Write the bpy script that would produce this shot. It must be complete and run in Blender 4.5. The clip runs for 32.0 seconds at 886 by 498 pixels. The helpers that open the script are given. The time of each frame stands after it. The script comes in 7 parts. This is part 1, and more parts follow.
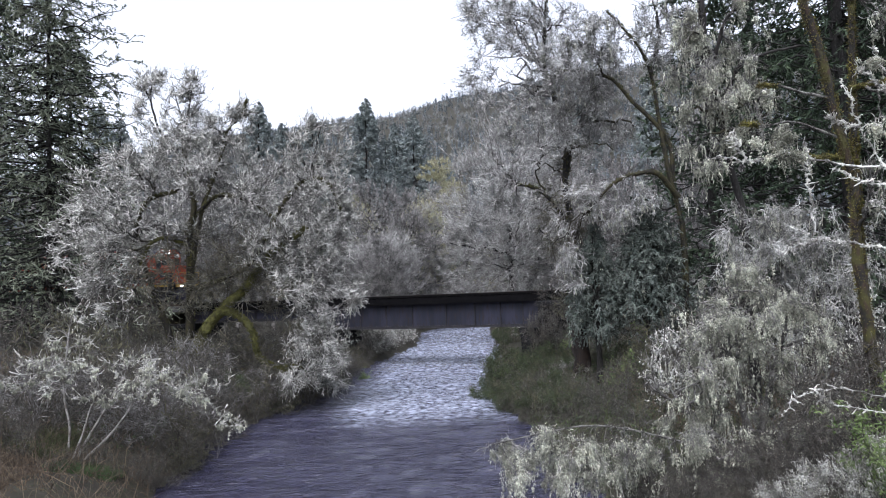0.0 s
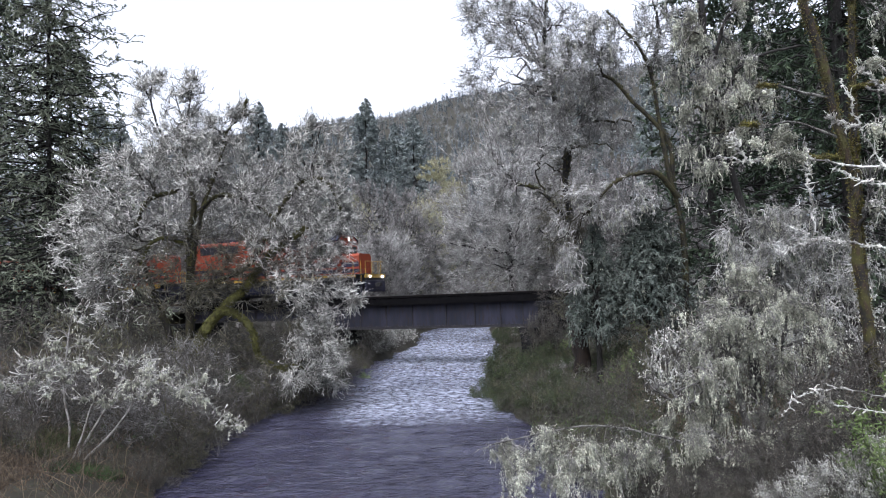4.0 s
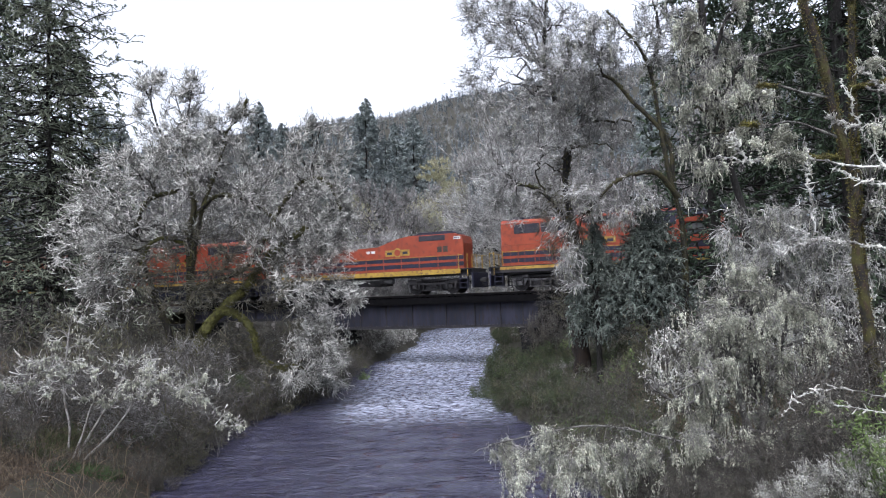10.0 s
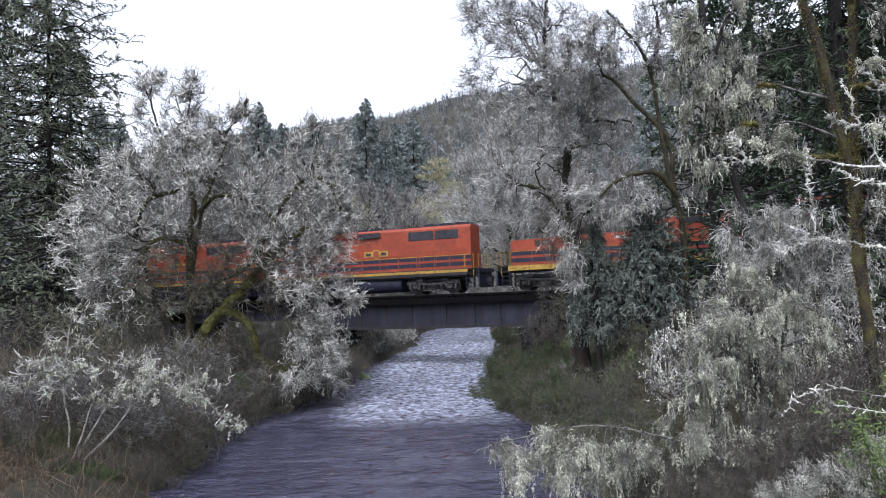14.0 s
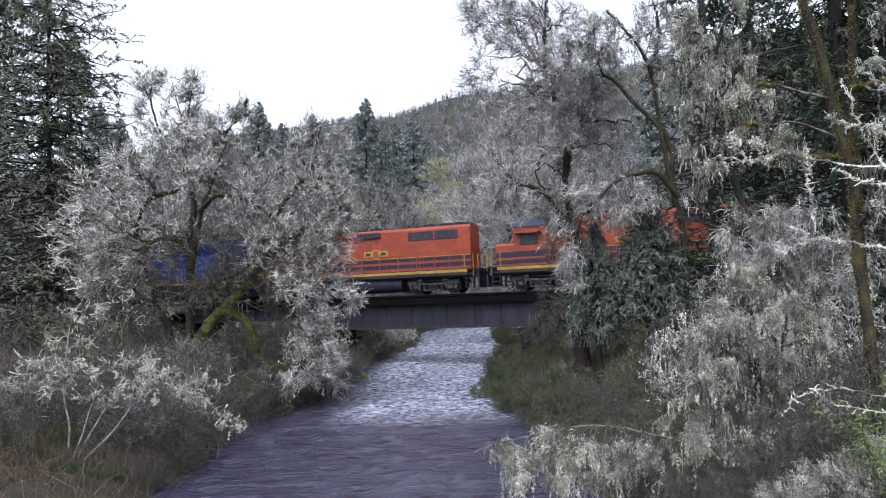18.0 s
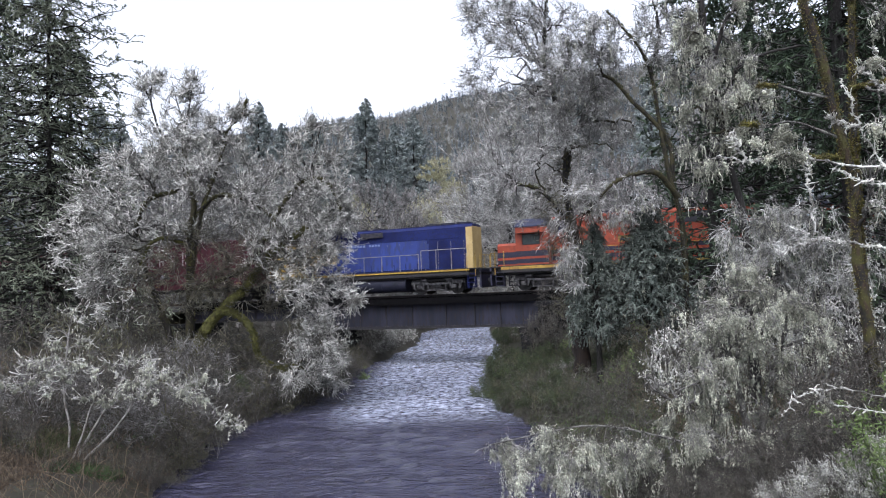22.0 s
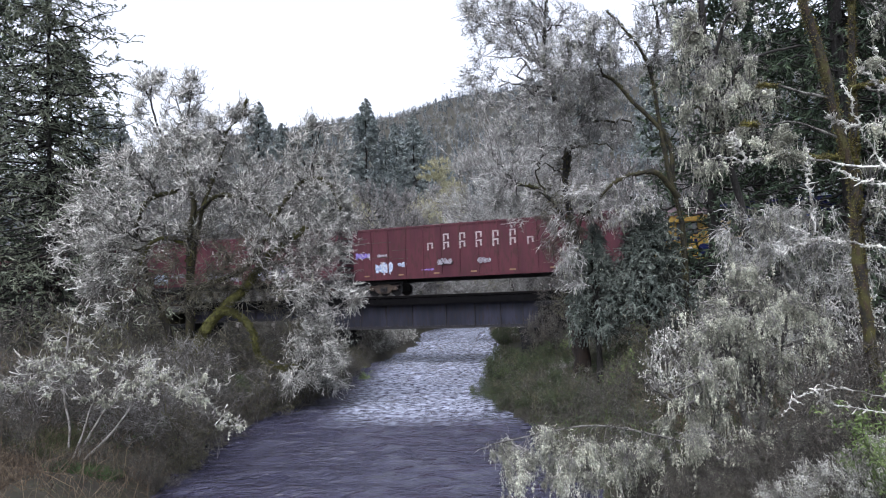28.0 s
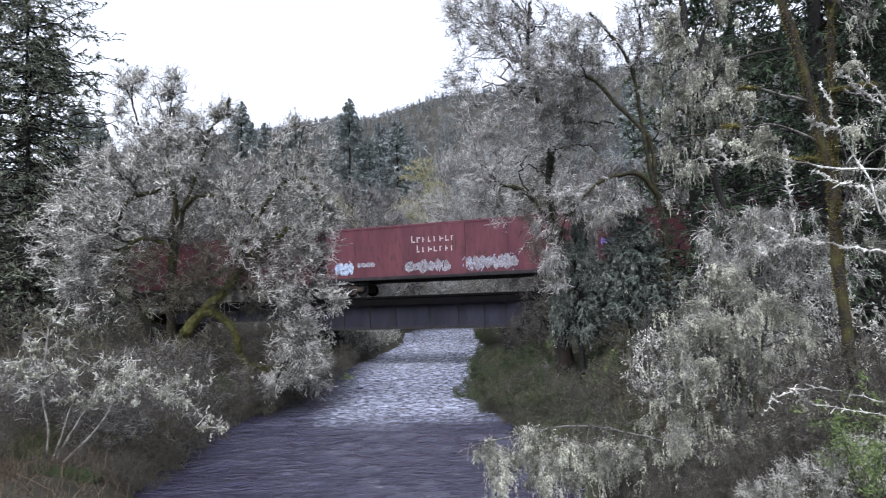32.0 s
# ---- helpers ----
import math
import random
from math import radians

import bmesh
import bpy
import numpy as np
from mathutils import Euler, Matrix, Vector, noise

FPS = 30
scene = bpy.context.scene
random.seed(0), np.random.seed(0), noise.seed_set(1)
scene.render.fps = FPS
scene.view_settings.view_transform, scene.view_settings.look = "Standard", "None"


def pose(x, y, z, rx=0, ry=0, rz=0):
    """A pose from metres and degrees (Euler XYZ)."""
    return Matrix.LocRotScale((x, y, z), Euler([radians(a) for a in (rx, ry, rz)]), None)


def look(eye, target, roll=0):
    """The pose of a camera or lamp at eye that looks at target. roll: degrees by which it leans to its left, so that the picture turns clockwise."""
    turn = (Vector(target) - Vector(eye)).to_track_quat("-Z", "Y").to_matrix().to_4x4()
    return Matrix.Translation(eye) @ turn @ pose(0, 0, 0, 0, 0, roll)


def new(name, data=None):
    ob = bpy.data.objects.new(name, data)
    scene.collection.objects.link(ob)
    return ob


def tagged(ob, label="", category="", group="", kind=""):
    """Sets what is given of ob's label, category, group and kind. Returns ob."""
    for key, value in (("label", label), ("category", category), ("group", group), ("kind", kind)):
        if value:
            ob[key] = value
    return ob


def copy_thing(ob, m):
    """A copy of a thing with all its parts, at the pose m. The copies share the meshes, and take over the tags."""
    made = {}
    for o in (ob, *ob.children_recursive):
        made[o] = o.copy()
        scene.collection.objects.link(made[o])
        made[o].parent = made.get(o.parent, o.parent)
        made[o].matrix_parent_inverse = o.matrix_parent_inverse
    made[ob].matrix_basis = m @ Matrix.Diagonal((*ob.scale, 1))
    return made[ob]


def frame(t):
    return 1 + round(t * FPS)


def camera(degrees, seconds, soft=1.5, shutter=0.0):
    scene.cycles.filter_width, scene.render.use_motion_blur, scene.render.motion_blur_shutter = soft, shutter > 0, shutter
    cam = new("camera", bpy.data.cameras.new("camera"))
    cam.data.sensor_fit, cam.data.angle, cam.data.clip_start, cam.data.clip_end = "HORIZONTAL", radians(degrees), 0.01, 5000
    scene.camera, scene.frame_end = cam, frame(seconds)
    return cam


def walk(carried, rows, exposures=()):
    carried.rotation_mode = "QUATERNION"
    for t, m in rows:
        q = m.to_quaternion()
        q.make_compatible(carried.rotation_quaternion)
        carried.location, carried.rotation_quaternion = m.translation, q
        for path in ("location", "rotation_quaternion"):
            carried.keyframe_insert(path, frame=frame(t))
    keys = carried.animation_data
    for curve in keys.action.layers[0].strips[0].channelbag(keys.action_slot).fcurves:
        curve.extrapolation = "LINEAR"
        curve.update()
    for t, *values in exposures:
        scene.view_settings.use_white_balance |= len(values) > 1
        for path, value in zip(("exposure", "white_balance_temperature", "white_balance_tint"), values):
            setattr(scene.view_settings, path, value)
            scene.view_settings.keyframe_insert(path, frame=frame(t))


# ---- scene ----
# A still camera on a span over the river; a small turn of the wrist at the very end.
cam = camera(62.2, 32.0, soft=1.05, shutter=0.4)
EYE = (0.0, 0.0, 4.65)
TILT, LEAN = 3.7, -2.1


def gaze(turn):
    return look(EYE, (100 * math.sin(radians(turn)), 100 * math.cos(radians(turn)), EYE[2] + 100 * math.tan(radians(TILT))), LEAN)


walk(cam, [(0.0, gaze(0)), (15.0, gaze(0)), (30.7, gaze(0)), (31.0, gaze(0.03)), (31.3, gaze(0.09)), (31.5, gaze(0.19)),
           (31.7, gaze(0.44)), (31.9, gaze(0.83)), (32.0, gaze(1.29))],
     [(0.0, 1.3, 5900, 14), (32.0, 1.3, 5900, 14)])

# ---- light: a bright overcast sky and a very soft sun behind it ----
SUN_HIGH, SUN_ROUND = 55.0, 200.0
world = bpy.data.worlds.new("sky")
scene.world = world
world.use_nodes = True
wn = world.node_tree
sky = wn.nodes.new("ShaderNodeTexSky")
sky.sky_type, sky.sun_disc = "NISHITA", False
sky.sun_elevation, sky.sun_rotation = radians(SUN_HIGH), radians(SUN_ROUND)
sky.air_density, sky.dust_density, sky.ozone_density = 1.0, 4.0, 1.0
grey = wn.nodes.new("ShaderNodeHueSaturation")
grey.inputs["Saturation"].default_value = 0.2
wn.links.new(sky.outputs[0], grey.inputs["Color"])
wn.links.new(grey.outputs[0], wn.nodes["Background"].inputs["Color"])
wn.nodes["Background"].inputs["Strength"].default_value = 0.15
sun = new("sun", bpy.data.lights.new("sun", "SUN"))
sun.data.energy, sun.data.angle, sun.data.color = 0.5, radians(25), (1.0, 0.97, 0.93)
sun.matrix_world = look((0, 0, 90), (-60 * math.sin(radians(SUN_ROUND)), -60 * math.cos(radians(SUN_ROUND)), 90 - 60 * math.tan(radians(SUN_HIGH))))


# ---- materials ----
def mat(name, c1, c2, scale=6.0, rough=0.85, bump=0.3, fine=None, vary=0.0, metal=0.0, lo=0.38, hi=0.62, stretch=(1, 1, 1), fine_scale=9.0, spec=0.3, fine_lo=0.5, fine_hi=0.68, by_object=0.0):
    """Two colours blotched by a noise, a third as fine stains, and brightness that differs from piece to piece."""
    m = bpy.data.materials.new(name)
    m.use_nodes = True
    t = m.node_tree
    b = t.nodes["Principled BSDF"]
    b.inputs["Roughness"].default_value, b.inputs["Metallic"].default_value = rough, metal
    b.inputs["Specular IOR Level"].default_value = spec
    co = t.nodes.new("ShaderNodeTexCoord")
    mp = t.nodes.new("ShaderNodeMapping")
    mp.inputs["Scale"].default_value = stretch
    t.links.new(co.outputs["Object"], mp.inputs["Vector"])

    def blotch(sc, a, z, detail):
        n = t.nodes.new("ShaderNodeTexNoise")
        n.inputs["Scale"].default_value, n.inputs["Detail"].default_value = sc, detail
        t.links.new(mp.outputs[0], n.inputs["Vector"])
        r = t.nodes.new("ShaderNodeMapRange")
        r.inputs["From Min"].default_value, r.inputs["From Max"].default_value = a, z
        t.links.new(n.outputs[0], r.inputs["Value"])
        return n, r

    def mix(fac, a, z, kind="MIX"):
        x = t.nodes.new("ShaderNodeMix")
        x.data_type, x.blend_type = "RGBA", kind
        for socket, v in ((x.inputs[0], fac), (x.inputs[6], a), (x.inputs[7], z)):
            if isinstance(v, (tuple, float, int)):
                socket.default_value = (*v, 1) if isinstance(v, tuple) else v
            else:
                t.links.new(v, socket)
        return x.outputs[2]

    n, r = blotch(scale, lo, hi, 5)
    colour = mix(r.outputs[0], c1, c2)
    n2, r2 = blotch(scale * fine_scale, fine_lo, fine_hi, 3)
    if fine:
        colour = mix(r2.outputs[0], colour, fine)
    if vary or by_object:
        g = t.nodes.new("ShaderNodeObjectInfo" if by_object else "ShaderNodeNewGeometry")
        v = t.nodes.new("ShaderNodeMapRange")
        amount = vary or by_object
        v.inputs["To Min"].default_value, v.inputs["To Max"].default_value = 1 - amount, 1 + amount
        t.links.new(g.outputs["Random" if by_object else "Random Per Island"], v.inputs["Value"])
        h = t.nodes.new("ShaderNodeHueSaturation")
        t.links.new(colour, h.inputs["Color"])
        t.links.new(v.outputs[0], h.inputs["Value"])
        colour = h.outputs[0]
    t.links.new(colour, b.inputs["Base Color"])
    if bump:
        p = t.nodes.new("ShaderNodeBump")
        p.inputs["Strength"].default_value, p.inputs["Distance"].default_value = bump, 0.02
        t.links.new(n2.outputs[0], p.inputs["Height"])
        t.links.new(p.outputs[0], b.inputs["Normal"])
    return m


def lamp_glow(name, colour, strength):
    m = bpy.data.materials.new(name)
    m.use_nodes = True
    b = m.node_tree.nodes["Principled BSDF"]
    b.inputs["Emission Color"].default_value, b.inputs["Emission Strength"].default_value = (*colour, 1), strength
    return m


BARK = mat("bark", (0.006, 0.0052, 0.0047), (0.017, 0.015, 0.0135), 3, fine=(0.028, 0.026, 0.024), bump=0.8, stretch=(1, 1, 0.3))
BARK_PALE = mat("pale_bark", (0.08, 0.068, 0.058), (0.23, 0.22, 0.205), 4, fine=(0.30, 0.30, 0.28), bump=0.6)
MOSSY = mat("mossy_bark", (0.012, 0.010, 0.008), (0.036, 0.032, 0.013), 2.2, fine=(0.014, 0.012, 0.010), bump=1.0, lo=0.40, hi=0.62)
MOSS = mat("moss", (0.036, 0.037, 0.009), (0.076, 0.073, 0.017), 5, fine=(0.034, 0.030, 0.013), bump=1.0, vary=0.35)
RUST_MOSS = mat("rusty_moss", (0.016, 0.014, 0.012), (0.046, 0.043, 0.013), 3.2, fine=(0.034, 0.021, 0.015), bump=1.0, lo=0.50, hi=0.58, stretch=(1, 1, 0.6), fine_scale=3)
RUSTY_TUFT = mat("rusty_moss_tuft", (0.05, 0.043, 0.012), (0.125, 0.112, 0.022), 2.2, fine=(0.045, 0.028, 0.012), vary=0.4, bump=0.0)
BRANCH = mat("lichen_bark", (0.022, 0.019, 0.017), (0.11, 0.105, 0.096), 5, fine=(0.20, 0.20, 0.183), vary=0.4, bump=0.5, lo=0.42, hi=0.64)
TWIG = mat("lichen_twig", (0.12, 0.115, 0.105), (0.70, 0.695, 0.650), 2.2, fine=(0.10, 0.092, 0.080), vary=0.38, bump=0.3, lo=0.40, hi=0.60)
FROST = mat("frosted_twig", (0.12, 0.117, 0.11), (0.56, 0.558, 0.535), 2.2, fine=(0.09, 0.085, 0.08), vary=0.4, bump=0.3, lo=0.40, hi=0.60)
TUFT = mat("lichen_tuft", (0.18, 0.177, 0.160), (0.76, 0.757, 0.700), 2.2, fine=(0.13, 0.12, 0.103), vary=0.38, bump=0.3, lo=0.40, hi=0.60)
TWIG_GREY = mat("grey_twig", (0.095, 0.09, 0.088), (0.30, 0.29, 0.28), 1.2, fine=(0.07, 0.063, 0.06), vary=0.5, bump=0.3)
TWIG_DARK = mat("brown_twig", (0.030, 0.026, 0.021), (0.075, 0.066, 0.054), 2.5, fine=(0.13, 0.122, 0.108), vary=0.5, bump=0.3)
TWIG_INNER_SHADE = mat("shade_toned_inner_twig", (0.055, 0.051, 0.034), (0.165, 0.155, 0.118), 2.2, fine=(0.04, 0.035, 0.024), vary=0.5, bump=0.3)
TWIG_OLIVE = mat("budding_twig", (0.055, 0.053, 0.030), (0.105, 0.10, 0.056), 2, fine=(0.04, 0.034, 0.025), vary=0.4, bump=0.3)
BEARD = mat("beard_lichen", (0.15, 0.153, 0.118), (0.62, 0.63, 0.51), 2.4, fine=(0.16, 0.155, 0.125), vary=0.38, bump=0.4, lo=0.40, hi=0.60)
NEEDLE = mat("needles", (0.022, 0.036, 0.022), (0.056, 0.078, 0.044), 1.2, fine=(0.03, 0.044, 0.028), vary=0.5, bump=0.0)
# needles of the far side and the hill, paled and blued by painted haze
NEEDLE_HAZED = mat("hazed_far_needles", (0.17, 0.20, 0.20), (0.265, 0.295, 0.285), 0.6, vary=0.4, bump=0.0)
NEEDLE_HILL_HAZED = mat("hazed_hill_needles", (0.135, 0.162, 0.185), (0.195, 0.222, 0.24), 0.05, vary=0.2, bump=0.0)
NEEDLE_GREY = mat("grey_green_needles", (0.05, 0.066, 0.056), (0.12, 0.138, 0.118), 1.4, fine=(0.12, 0.128, 0.115), vary=0.5, bump=0.0)
ROOF_RUST = mat("faded_cab_roof", (0.060, 0.042, 0.048), (0.125, 0.090, 0.098), 2.5, fine=(0.05, 0.033, 0.03), bump=0.2, rough=0.7)
BUD = mat("yellow_buds", (0.27, 0.26, 0.155), (0.42, 0.405, 0.26), 2, fine=(0.12, 0.11, 0.075), vary=0.35, bump=0.3)
TWIG_PALE = mat("pale_twig", (0.20, 0.195, 0.185), (0.50, 0.495, 0.475), 1.2, fine=(0.12, 0.11, 0.10), vary=0.45, bump=0.3)
# hill twigs greyed and lightened, distance haze put into the colour
TWIG_HILL_HAZED = mat("hazed_hill_twigs", (0.15, 0.155, 0.155), (0.22, 0.222, 0.21), 0.05, vary=0.3, bump=0.0)
NEEDLE_WARM = mat("dull_needles", (0.125, 0.145, 0.105), (0.235, 0.255, 0.185), 1.2, fine=(0.12, 0.132, 0.105), vary=0.5, bump=0.0)
IVY = mat("dull_leaf", (0.022, 0.034, 0.014), (0.052, 0.066, 0.026), 3, vary=0.55, bump=0.2, rough=0.6)
REDBARK = mat("reddish_bark", (0.012, 0.008, 0.006), (0.028, 0.017, 0.011), 3, fine=(0.012, 0.010, 0.010), bump=0.9, stretch=(1, 1, 0.25))
DULL_GRASS = mat("dull_grass", (0.036, 0.044, 0.018), (0.075, 0.082, 0.036), 3, vary=0.5, bump=0.0)
LITTER = mat("dead_leaf", (0.045, 0.031, 0.020), (0.095, 0.068, 0.044), 3, vary=0.5, bump=0.2)
LEAF = mat("fresh_leaf", (0.070, 0.105, 0.032), (0.125, 0.165, 0.058), 6, vary=0.4, bump=0.2, rough=0.6)
SOIL = mat("ground_cover", (0.018, 0.015, 0.011), (0.038, 0.032, 0.022), 0.7, fine=(0.022, 0.028, 0.012), bump=1.0, fine_scale=14)
GRASS = mat("grass", (0.030, 0.050, 0.018), (0.052, 0.080, 0.030), 3, vary=0.4, bump=0.0)
DRY = mat("dry_stems", (0.06, 0.043, 0.03), (0.12, 0.095, 0.065), 3, vary=0.5, bump=0.0)
BALLAST = mat("ballast", (0.030, 0.029, 0.028), (0.065, 0.062, 0.058), 9, fine=(0.02, 0.019, 0.018), bump=1.0)
STEEL = mat("weathered_girder_steel", (0.007, 0.008, 0.016), (0.020, 0.021, 0.037), 0.9, fine=(0.016, 0.011, 0.011), bump=0.2, rough=0.6, stretch=(1.6, 1, 0.35), fine_scale=5, spec=0.3)
STEEL_DARK = mat("dark_steel", (0.010, 0.010, 0.012), (0.022, 0.021, 0.023), 2, fine=(0.03, 0.026, 0.024), bump=0.3, rough=0.65)
RUST = mat("rusty_steel", (0.035, 0.025, 0.021), (0.065, 0.045, 0.032), 2, fine=(0.025, 0.022, 0.022), bump=0.3, rough=0.75)
# creosoted timber, blackened further to hold the shade at the deck's edge
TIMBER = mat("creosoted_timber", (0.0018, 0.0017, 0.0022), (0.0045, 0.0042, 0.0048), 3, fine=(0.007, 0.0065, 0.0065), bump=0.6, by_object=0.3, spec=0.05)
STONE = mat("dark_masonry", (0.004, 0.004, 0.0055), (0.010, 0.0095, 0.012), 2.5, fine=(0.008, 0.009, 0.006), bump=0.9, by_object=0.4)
ORANGE = mat("orange_paint", (0.20, 0.032, 0.012), (0.25, 0.044, 0.016), 0.8, fine=(0.15, 0.030, 0.014), bump=0.05, rough=0.42, spec=0.4, fine_scale=5)
ORANGE_DULL = mat("faded_orange_paint", (0.19, 0.038, 0.018), (0.25, 0.054, 0.024), 0.8, fine=(0.15, 0.04, 0.022), bump=0.08, rough=0.5, fine_scale=5)
NAVY = mat("navy_paint", (0.0065, 0.007, 0.020), (0.013, 0.013, 0.033), 1.0, fine=(0.02, 0.019, 0.028), bump=0.05, rough=0.45, spec=0.4)
YELLOW = mat("yellow_paint", (0.26, 0.165, 0.022), (0.34, 0.225, 0.034), 1.5, fine=(0.15, 0.085, 0.03), bump=0.05, rough=0.45, spec=0.4, fine_scale=4)
CREAM = mat("faded_yellow_paint", (0.34, 0.245, 0.10), (0.42, 0.32, 0.145), 1.5, fine=(0.33, 0.23, 0.09), bump=0.05, rough=0.55)
BLUE = mat("blue_paint", (0.009, 0.019, 0.105), (0.019, 0.038, 0.185), 0.7, fine=(0.017, 0.026, 0.085), bump=0.05, rough=0.45, spec=0.4, stretch=(1.3, 1, 0.4), fine_scale=5)
BLUE_DARK = mat("dark_blue_paint", (0.007, 0.010, 0.050), (0.012, 0.018, 0.085), 0.9, fine=(0.012, 0.014, 0.045), bump=0.05, rough=0.6, spec=0.12)
# cab roof blue, lighter than the navy: reflected sky put into the colour
CAB_SKY_BLUE = mat("sky_sheen_blue_paint", (0.013, 0.015, 0.034), (0.022, 0.025, 0.052), 0.9, fine=(0.02, 0.02, 0.035), bump=0.05, rough=0.5)
OXIDE = mat("oxide_red_paint", (0.046, 0.010, 0.017), (0.070, 0.016, 0.024), 0.8, fine=(0.04, 0.014, 0.014), bump=0.15, rough=0.7, stretch=(1.5, 1, 0.3), fine_scale=6)
OXIDE_PALE = mat("faded_red_paint", (0.074, 0.022, 0.032), (0.104, 0.034, 0.044), 0.8, fine=(0.055, 0.024, 0.024), bump=0.15, rough=0.75, stretch=(1.5, 1, 0.3), fine_scale=6, fine_lo=0.55)
WHITE = mat("white_paint", (0.46, 0.46, 0.45), (0.60, 0.60, 0.585), 3, fine=(0.32, 0.28, 0.27), bump=0.05, rough=0.6)
GREY_PAINT = mat("truck_grey", (0.020, 0.019, 0.022), (0.10, 0.098, 0.10), 4.5, fine=(0.012, 0.011, 0.012), bump=0.3, rough=0.7)
TANK = mat("tank_black", (0.007, 0.0075, 0.014), (0.016, 0.017, 0.032), 1.0, fine=(0.02, 0.02, 0.028), bump=0.1, rough=0.6, spec=0.2)
GRILLE = mat("black_grille", (0.012, 0.012, 0.018), (0.03, 0.028, 0.036), 5, bump=0.3, rough=0.55)
LETTER = mat("worn_white_letter", (0.30, 0.27, 0.27), (0.46, 0.43, 0.43), 5, fine=(0.16, 0.08, 0.08), bump=0.0, rough=0.6)
PALE_BLUE = mat("pale_blue_spray", (0.20, 0.28, 0.44), (0.46, 0.54, 0.64), 6, fine=(0.10, 0.06, 0.10), bump=0.0, rough=0.6, fine_scale=4)
VIOLET = mat("violet_spray", (0.10, 0.07, 0.28), (0.25, 0.20, 0.5), 6, bump=0.0, rough=0.6)
PALE_SPRAY = mat("white_spray", (0.20, 0.21, 0.24), (0.36, 0.38, 0.42), 4, fine=(0.10, 0.06, 0.07), bump=0.0, rough=0.6, fine_scale=4, fine_lo=0.45, fine_hi=0.6)
SPRAY_DIM = mat("dull_notice_paint", (0.16, 0.11, 0.06), (0.24, 0.17, 0.09), 4, bump=0.0, rough=0.7)
RAIL_PALE = mat("worn_pale_rail", (0.16, 0.15, 0.13), (0.26, 0.25, 0.22), 3, fine=(0.10, 0.08, 0.06), bump=0.0, rough=0.6)
PALE_LETTER = mat("worn_pale_blue_letter", (0.10, 0.13, 0.24), (0.20, 0.235, 0.36), 5, bump=0.0, rough=0.6)
GLASS = mat("cab_glass", (0.02, 0.025, 0.028), (0.05, 0.065, 0.065), 1.5, bump=0.0, rough=0.08, spec=0.6)
LAMP = lamp_glow("headlight_glow", (1.0, 0.93, 0.8), 7.0)


